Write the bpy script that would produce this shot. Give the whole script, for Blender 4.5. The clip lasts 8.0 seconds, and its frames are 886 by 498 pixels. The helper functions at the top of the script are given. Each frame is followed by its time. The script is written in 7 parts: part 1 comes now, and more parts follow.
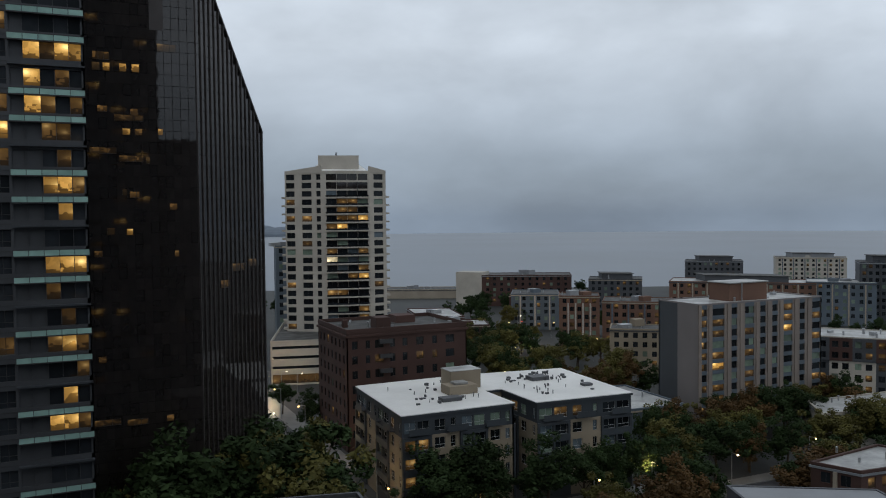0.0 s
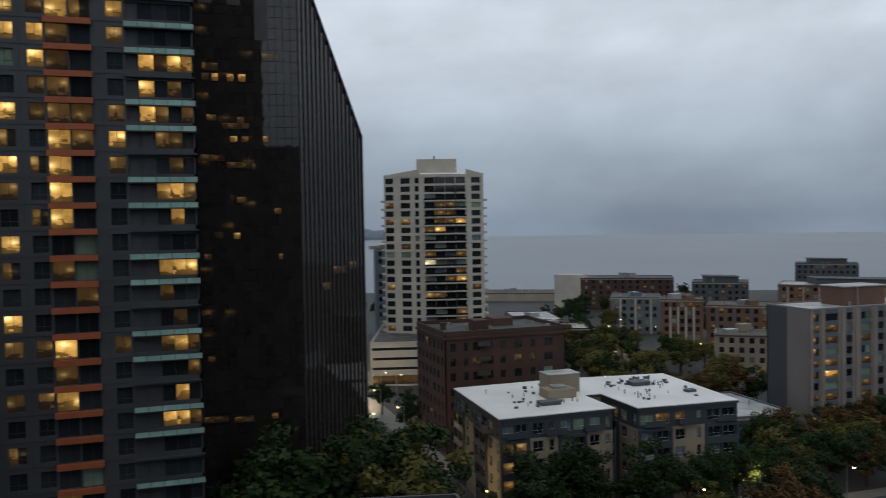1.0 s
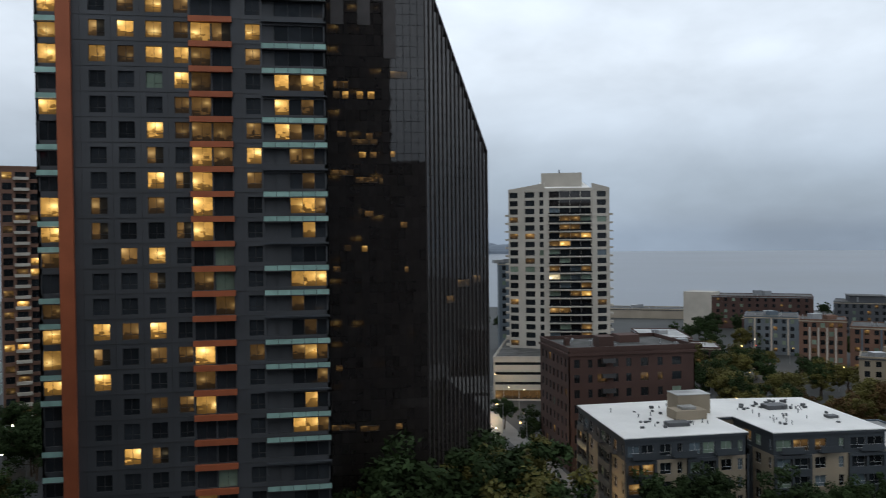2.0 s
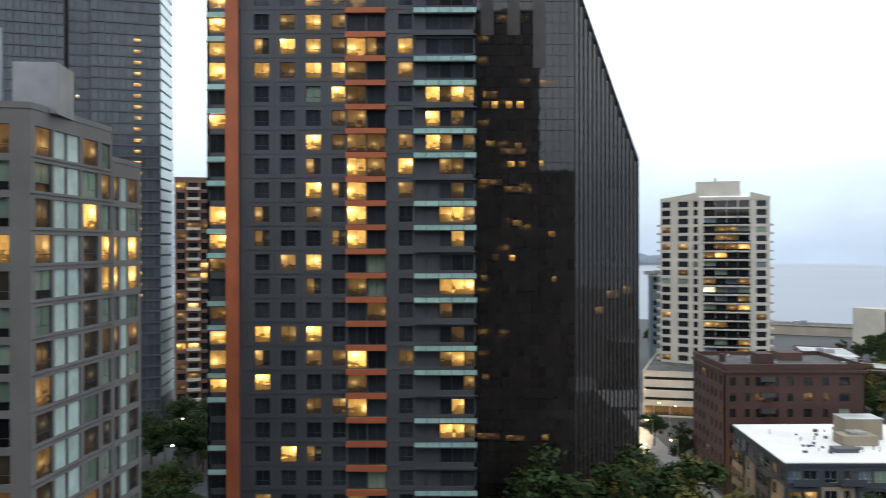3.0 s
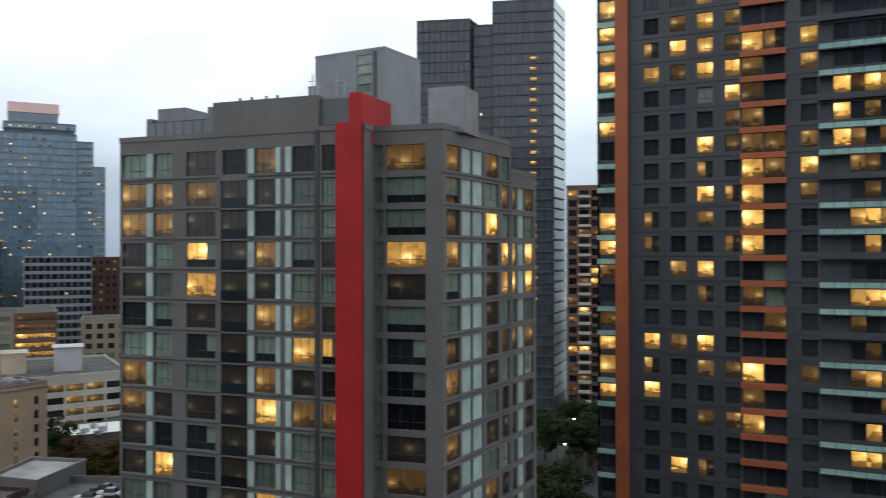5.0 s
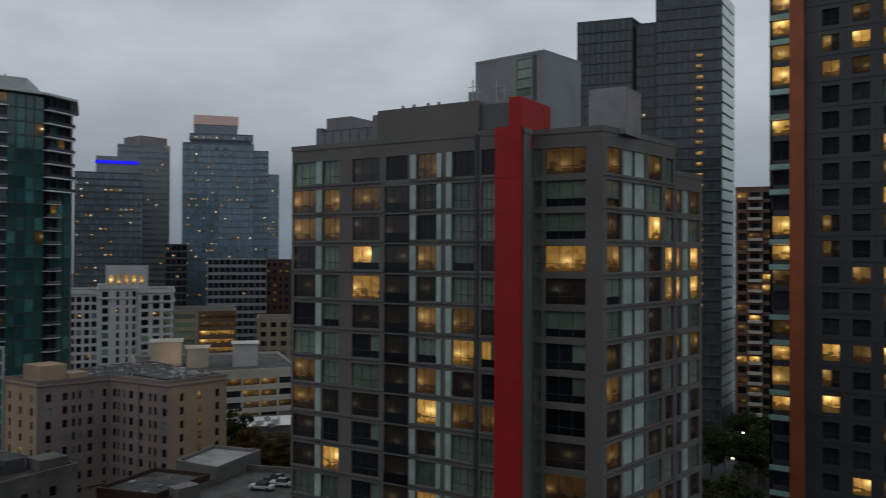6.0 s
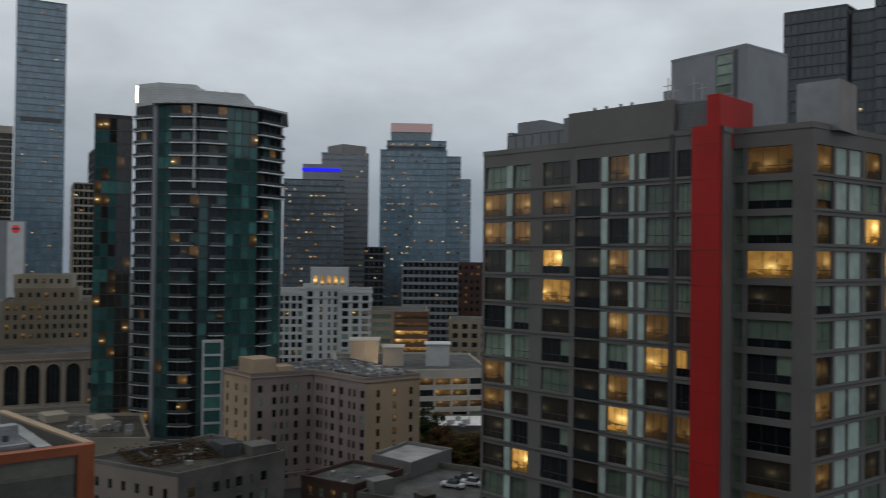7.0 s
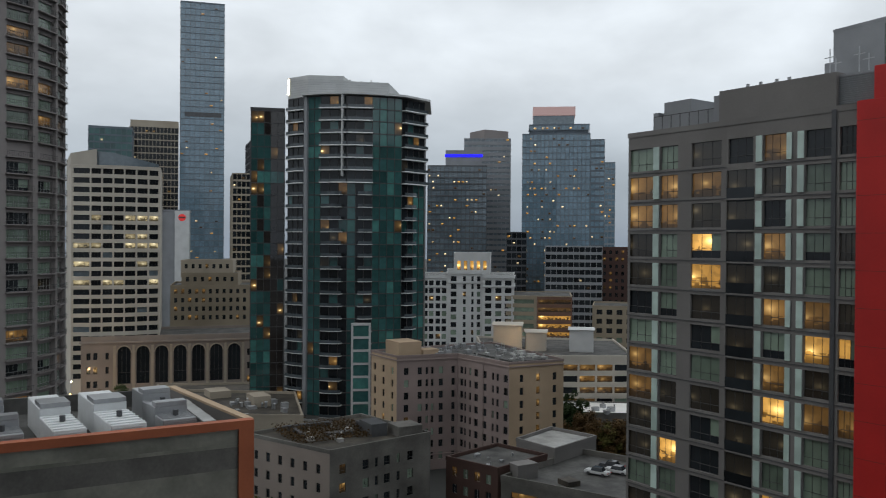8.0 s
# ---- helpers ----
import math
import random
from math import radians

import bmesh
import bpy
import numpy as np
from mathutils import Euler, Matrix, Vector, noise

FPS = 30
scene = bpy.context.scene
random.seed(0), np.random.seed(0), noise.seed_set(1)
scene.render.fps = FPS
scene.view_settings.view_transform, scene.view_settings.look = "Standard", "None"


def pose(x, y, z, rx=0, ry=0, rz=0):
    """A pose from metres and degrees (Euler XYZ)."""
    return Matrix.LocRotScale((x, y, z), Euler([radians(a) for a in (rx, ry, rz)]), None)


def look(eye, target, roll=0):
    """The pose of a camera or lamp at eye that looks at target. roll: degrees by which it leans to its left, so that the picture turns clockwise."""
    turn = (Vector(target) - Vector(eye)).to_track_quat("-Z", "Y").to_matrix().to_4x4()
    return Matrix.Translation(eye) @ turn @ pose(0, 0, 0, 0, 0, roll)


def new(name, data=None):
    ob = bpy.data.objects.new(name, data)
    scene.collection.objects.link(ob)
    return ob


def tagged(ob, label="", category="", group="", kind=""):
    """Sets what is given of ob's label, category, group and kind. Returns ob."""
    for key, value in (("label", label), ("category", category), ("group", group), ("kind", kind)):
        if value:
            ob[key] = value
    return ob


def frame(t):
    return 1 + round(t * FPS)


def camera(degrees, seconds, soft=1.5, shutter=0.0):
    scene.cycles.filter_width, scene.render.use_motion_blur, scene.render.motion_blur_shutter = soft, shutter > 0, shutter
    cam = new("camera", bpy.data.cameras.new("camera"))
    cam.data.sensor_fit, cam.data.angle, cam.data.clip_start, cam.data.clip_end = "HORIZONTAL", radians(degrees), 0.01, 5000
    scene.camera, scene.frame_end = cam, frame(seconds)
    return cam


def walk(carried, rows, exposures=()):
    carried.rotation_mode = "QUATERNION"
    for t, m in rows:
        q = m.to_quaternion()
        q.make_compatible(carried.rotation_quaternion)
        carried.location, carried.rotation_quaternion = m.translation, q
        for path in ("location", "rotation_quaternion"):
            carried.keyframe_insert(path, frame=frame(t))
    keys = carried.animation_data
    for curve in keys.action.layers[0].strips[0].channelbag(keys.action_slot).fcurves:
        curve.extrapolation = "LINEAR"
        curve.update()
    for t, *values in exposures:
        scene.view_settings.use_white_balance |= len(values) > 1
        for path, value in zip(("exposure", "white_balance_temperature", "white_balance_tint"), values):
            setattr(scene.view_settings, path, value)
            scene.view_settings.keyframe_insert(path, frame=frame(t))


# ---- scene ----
cam = camera(56.0, 8.0, 1.0, 0.4)
EYE = 52.0
ROWS = [
    (0.0, -0.01, -2.24, 0.62),
    (0.5, 1.99, -2.15, 0.83),
    (1.0, 6.69, -1.96, 0.99),
    (1.5, 11.38, -1.41, 1.0),
    (2.8, 22.69, -0.26, 0.16),
    (3.0, 25.33, -0.16, 0.13),
    (3.5, 31.73, 0.07, -0.04),
    (4.0, 37.95, 0.26, 0.04),
    (4.5, 44.86, 0.3, 0.17),
    (4.7, 47.72, 0.25, 0.16),
    (5.8, 60.42, 0.61, -0.17),
    (6.0, 62.54, 0.56, -0.21),
    (6.5, 69.01, 0.52, -0.84),
    (7.0, 75.56, 0.71, -0.67),
    (7.5, 82.2, 0.19, -0.33),
    (8.0, 85.34, -0.41, -0.39),
]
TURN = -25.0
EXPOSURES = [(0.0, 0.1, 6500, 10), (1.0, 0.1, 6500, 10), (1.7, 0.2, 6500, 10), (2.8, 1.5, 6600, 10), (3.5, 1.34, 6550, 10), (4.7, 1.25, 6550, 10), (5.8, 0.0, 6700, 10), (6.0, -0.15, 6700, 10), (6.5, -0.62, 6700, 10), (7.0, 0.15, 6800, 10), (7.5, 0.42, 6900, 10), (8.0, 0.6, 6900, 10)]
walk(cam, [(t, pose(0, 0, EYE, 90 + pitch, roll, yaw + TURN)) for t, yaw, pitch, roll in ROWS], EXPOSURES)

# ---- overcast dusk sky ----
world = bpy.data.worlds.new("overcast_sky")
scene.world = world
world.use_nodes = True
wn, wl = world.node_tree.nodes, world.node_tree.links
wn.clear()
w_out = wn.new("ShaderNodeOutputWorld")
w_bg = wn.new("ShaderNodeBackground")
w_bg.inputs["Strength"].default_value = 1.0
w_sky = wn.new("ShaderNodeTexSky")
w_sky.sky_type = "NISHITA"
w_sky.sun_disc = False
w_sky.sun_elevation, w_sky.sun_rotation = radians(50), radians(200)
w_co = wn.new("ShaderNodeTexCoord")
w_sep = wn.new("ShaderNodeSeparateXYZ")
wl.new(w_co.outputs["Generated"], w_sep.inputs[0])
w_map = wn.new("ShaderNodeMapping")
w_map.inputs["Scale"].default_value = (1.0, 1.0, 2.1)
wl.new(w_co.outputs["Generated"], w_map.inputs["Vector"])
w_noise = wn.new("ShaderNodeTexNoise")
w_noise.inputs["Scale"].default_value = 4.2
w_noise.inputs["Detail"].default_value = 5.0
w_noise.inputs["Roughness"].default_value = 0.52
w_noise.inputs["Distortion"].default_value = 0.15
wl.new(w_map.outputs[0], w_noise.inputs["Vector"])
w_grad = wn.new("ShaderNodeValToRGB")
w_grad.color_ramp.elements[0].position, w_grad.color_ramp.elements[0].color = 0.0, (0.19, 0.24, 0.31, 1)
w_grad.color_ramp.elements[1].position, w_grad.color_ramp.elements[1].color = 0.6, (0.48, 0.53, 0.58, 1)
e = w_grad.color_ramp.elements.new(0.07)
e.color = (0.265, 0.315, 0.38, 1)
e = w_grad.color_ramp.elements.new(0.2)
e.color = (0.545, 0.605, 0.675, 1)
wl.new(w_sep.outputs["Z"], w_grad.inputs["Fac"])
w_cl = wn.new("ShaderNodeMapRange")
for key, value in (("From Min", 0.3), ("From Max", 0.72), ("To Min", 0.82), ("To Max", 1.2)):
    w_cl.inputs[key].default_value = value
wl.new(w_noise.outputs["Fac"], w_cl.inputs["Value"])
w_mul = wn.new("ShaderNodeVectorMath")
w_mul.operation = "MULTIPLY"
# the cloud is a little thicker inland
w_side = wn.new("ShaderNodeMapRange")
for key, value in (("From Min", -1.0), ("From Max", 0.2), ("To Min", 0.84), ("To Max", 1.0)):
    w_side.inputs[key].default_value = value
wl.new(w_sep.outputs["X"], w_side.inputs["Value"])
w_dim = wn.new("ShaderNodeVectorMath")
w_dim.operation = "SCALE"
wl.new(w_grad.outputs["Color"], w_dim.inputs[0])
wl.new(w_side.outputs[0], w_dim.inputs["Scale"])
wl.new(w_dim.outputs[0], w_mul.inputs[0])
wl.new(w_cl.outputs[0], w_mul.inputs[1])
w_scl = wn.new("ShaderNodeVectorMath")
w_scl.operation = "SCALE"
w_scl.inputs["Scale"].default_value = 0.006
wl.new(w_sky.outputs[0], w_scl.inputs[0])
w_add = wn.new("ShaderNodeVectorMath")
w_add.operation = "ADD"
wl.new(w_mul.outputs[0], w_add.inputs[0])
wl.new(w_scl.outputs[0], w_add.inputs[1])
wl.new(w_add.outputs[0], w_bg.inputs["Color"])
wl.new(w_bg.outputs[0], w_out.inputs["Surface"])

sun = new("sun", bpy.data.lights.new("sun", "SUN"))
sun.data.energy, sun.data.angle, sun.data.color = 0.25, radians(40), (1.0, 0.97, 0.93)
sun.matrix_world = look((0, 0, 300), (40, 60, 200))


# ---- materials ----
def nodes_of(name):
    m = bpy.data.materials.new(name)
    m.use_nodes = True
    return m, m.node_tree.nodes, m.node_tree.links, m.node_tree.nodes["Principled BSDF"]


def surface(name, color, rough=0.8, scale=0.6, amount=0.25, metal=0.0, bump=0.15, fine=14.0, vary=0.06, spec=0.4):
    """A weathered opaque surface: large stains, fine grain and relief, a slight change from piece to piece."""
    m, n, l, p = nodes_of(name)
    co = n.new("ShaderNodeTexCoord")
    big, small = n.new("ShaderNodeTexNoise"), n.new("ShaderNodeTexNoise")
    big.inputs["Scale"].default_value, big.inputs["Detail"].default_value = scale, 6
    small.inputs["Scale"].default_value, small.inputs["Detail"].default_value = fine, 3
    for t in (big, small):
        l.new(co.outputs["Object"], t.inputs["Vector"])
    a = n.new("ShaderNodeMapRange")
    a.inputs["From Min"].default_value, a.inputs["From Max"].default_value = 0.3, 0.7
    a.inputs["To Min"].default_value, a.inputs["To Max"].default_value = 1 - amount, 1 + amount
    l.new(big.outputs["Fac"], a.inputs["Value"])
    b = n.new("ShaderNodeMapRange")
    b.inputs["To Min"].default_value, b.inputs["To Max"].default_value = 1 - amount * 0.6, 1 + amount * 0.6
    l.new(small.outputs["Fac"], b.inputs["Value"])
    info = n.new("ShaderNodeObjectInfo")
    c = n.new("ShaderNodeMapRange")
    c.inputs["To Min"].default_value, c.inputs["To Max"].default_value = 1 - vary, 1 + vary
    l.new(info.outputs["Random"], c.inputs["Value"])
    m1, m2 = n.new("ShaderNodeMath"), n.new("ShaderNodeMath")
    m1.operation = m2.operation = "MULTIPLY"
    l.new(a.outputs[0], m1.inputs[0]), l.new(b.outputs[0], m1.inputs[1])
    l.new(m1.outputs[0], m2.inputs[0]), l.new(c.outputs[0], m2.inputs[1])
    s = n.new("ShaderNodeVectorMath")
    s.operation = "SCALE"
    s.inputs[0].default_value = color[:3]
    l.new(m2.outputs[0], s.inputs["Scale"])
    l.new(s.outputs[0], p.inputs["Base Color"])
    p.inputs["Roughness"].default_value, p.inputs["Metallic"].default_value = rough, metal
    p.inputs["Specular IOR Level"].default_value = spec
    if bump:
        bp = n.new("ShaderNodeBump")
        bp.inputs["Strength"].default_value, bp.inputs["Distance"].default_value = bump, 0.02
        l.new(small.outputs["Fac"], bp.inputs["Height"])
        l.new(bp.outputs[0], p.inputs["Normal"])
    return m


def glazing(name, color, tint=0.5, rough=0.06, wave=0.012, spec=0.5, metal=0.0):
    """A window pane seen by day from outside: dark room behind, sky mirrored in slightly wavy glass; each pane differs."""
    m, n, l, p = nodes_of(name)
    info = n.new("ShaderNodeObjectInfo")
    isl = n.new("ShaderNodeNewGeometry")
    ad = n.new("ShaderNodeMath")
    ad.operation = "ADD"
    l.new(info.outputs["Random"], ad.inputs[0]), l.new(isl.outputs["Random Per Island"], ad.inputs[1])
    fr = n.new("ShaderNodeMath")
    fr.operation = "FRACT"
    l.new(ad.outputs[0], fr.inputs[0])
    co = n.new("ShaderNodeTexCoord")
    off = n.new("ShaderNodeVectorMath")
    off.operation = "ADD"
    l.new(co.outputs["Object"], off.inputs[0])
    sc = n.new("ShaderNodeMath")
    sc.operation = "MULTIPLY"
    sc.inputs[1].default_value = 57.0
    l.new(fr.outputs[0], sc.inputs[0]), l.new(sc.outputs[0], off.inputs[1])
    nz = n.new("ShaderNodeTexNoise")
    nz.inputs["Scale"].default_value, nz.inputs["Detail"].default_value = 0.8, 1
    l.new(off.outputs[0], nz.inputs["Vector"])
    a = n.new("ShaderNodeMapRange")
    a.inputs["To Min"].default_value, a.inputs["To Max"].default_value = 1 - tint, 1 + tint
    l.new(fr.outputs[0], a.inputs["Value"])
    b = n.new("ShaderNodeMapRange")
    b.inputs["From Min"].default_value, b.inputs["From Max"].default_value = 0.35, 0.65
    b.inputs["To Min"].default_value, b.inputs["To Max"].default_value = 0.9, 1.1
    l.new(nz.outputs["Fac"], b.inputs["Value"])
    mm = n.new("ShaderNodeMath")
    mm.operation = "MULTIPLY"
    l.new(a.outputs[0], mm.inputs[0]), l.new(b.outputs[0], mm.inputs[1])
    s = n.new("ShaderNodeVectorMath")
    s.operation = "SCALE"
    s.inputs[0].default_value = color[:3]
    l.new(mm.outputs[0], s.inputs["Scale"])
    l.new(s.outputs[0], p.inputs["Base Color"])
    p.inputs["Roughness"].default_value, p.inputs["Metallic"].default_value = rough, metal
    p.inputs["Specular IOR Level"].default_value = spec
    bp = n.new("ShaderNodeBump")
    bp.inputs["Strength"].default_value, bp.inputs["Distance"].default_value = 0.6, wave
    l.new(nz.outputs["Fac"], bp.inputs["Height"])
    l.new(bp.outputs[0], p.inputs["Normal"])
    return m


def lit_room(name, wall_c, lamp_c, strength, spot=2.2, wall=0.42):
    """A lamp-lit room behind a pane: a glow round one lamp, walls falling off from it, dark furniture below, different in every window."""
    m, n, l, p = nodes_of(name)
    info, co = n.new("ShaderNodeObjectInfo"), n.new("ShaderNodeTexCoord")

    def math_node(op, a, b=None, c=None):
        k = n.new("ShaderNodeMath")
        k.operation = op
        for i, v in enumerate((a, b, c)):
            if v is None:
                continue
            if isinstance(v, (int, float)):
                k.inputs[i].default_value = v
            else:
                l.new(v, k.inputs[i])
        return k.outputs[0]

    rnd = info.outputs["Random"]
    r2 = math_node("FRACT", math_node("MULTIPLY", rnd, 37.0))
    r3 = math_node("FRACT", math_node("MULTIPLY", rnd, 91.0))
    sep = n.new("ShaderNodeSeparateXYZ")
    l.new(co.outputs["Object"], sep.inputs[0])
    dx = math_node("MULTIPLY", math_node("SUBTRACT", sep.outputs["X"], math_node("MULTIPLY", r2, 2.4)), 0.62)
    dz = math_node("SUBTRACT", sep.outputs["Z"], math_node("MULTIPLY_ADD", r3, 0.9, 0.8))
    d2 = math_node("ADD", math_node("MULTIPLY", dx, dx), math_node("MULTIPLY", dz, dz))
    glow = math_node("DIVIDE", 1.0, math_node("MULTIPLY_ADD", d2, spot * 3.0, 1.0))
    off = n.new("ShaderNodeVectorMath")
    off.operation = "ADD"
    l.new(co.outputs["Object"], off.inputs[0]), l.new(math_node("MULTIPLY", rnd, 53.0), off.inputs[1])
    vo = n.new("ShaderNodeTexVoronoi")
    vo.distance = "CHEBYCHEV"
    vo.inputs["Scale"].default_value = 1.7
    l.new(off.outputs[0], vo.inputs["Vector"])
    sc = n.new("ShaderNodeSeparateColor")
    l.new(vo.outputs["Color"], sc.inputs[0])
    low = math_node("MULTIPLY", sep.outputs["Z"], 0.9)
    furn = math_node("GREATER_THAN", math_node("ADD", low, sc.outputs[0]), 1.08)
    room = math_node("MULTIPLY_ADD", furn, wall, wall * 0.12)
    patch = math_node("MULTIPLY_ADD", sc.outputs[1], 0.5, 0.55)
    base = math_node("MULTIPLY", room, patch)
    mix = n.new("ShaderNodeMix")
    mix.data_type = "RGBA"
    l.new(math_node("MULTIPLY", glow, furn), mix.inputs["Factor"])
    mix.inputs["A"].default_value, mix.inputs["B"].default_value = (*wall_c, 1), (*lamp_c, 1)
    l.new(mix.outputs["Result"], p.inputs["Emission Color"])
    amount = math_node("ADD", base, math_node("MULTIPLY", glow, 1.25))
    l.new(math_node("MULTIPLY", amount, math_node("MULTIPLY_ADD", r3, strength, strength * 0.5)), p.inputs["Emission Strength"])
    p.inputs["Base Color"].default_value = (0.03, 0.025, 0.02, 1)
    p.inputs["Roughness"].default_value = 0.1
    return m


def lamp_mat(name, color, strength):
    m, n, l, p = nodes_of(name)
    p.inputs["Base Color"].default_value = (*color, 1)
    p.inputs["Emission Color"].default_value = (*color, 1)
    p.inputs["Emission Strength"].default_value = strength
    return m


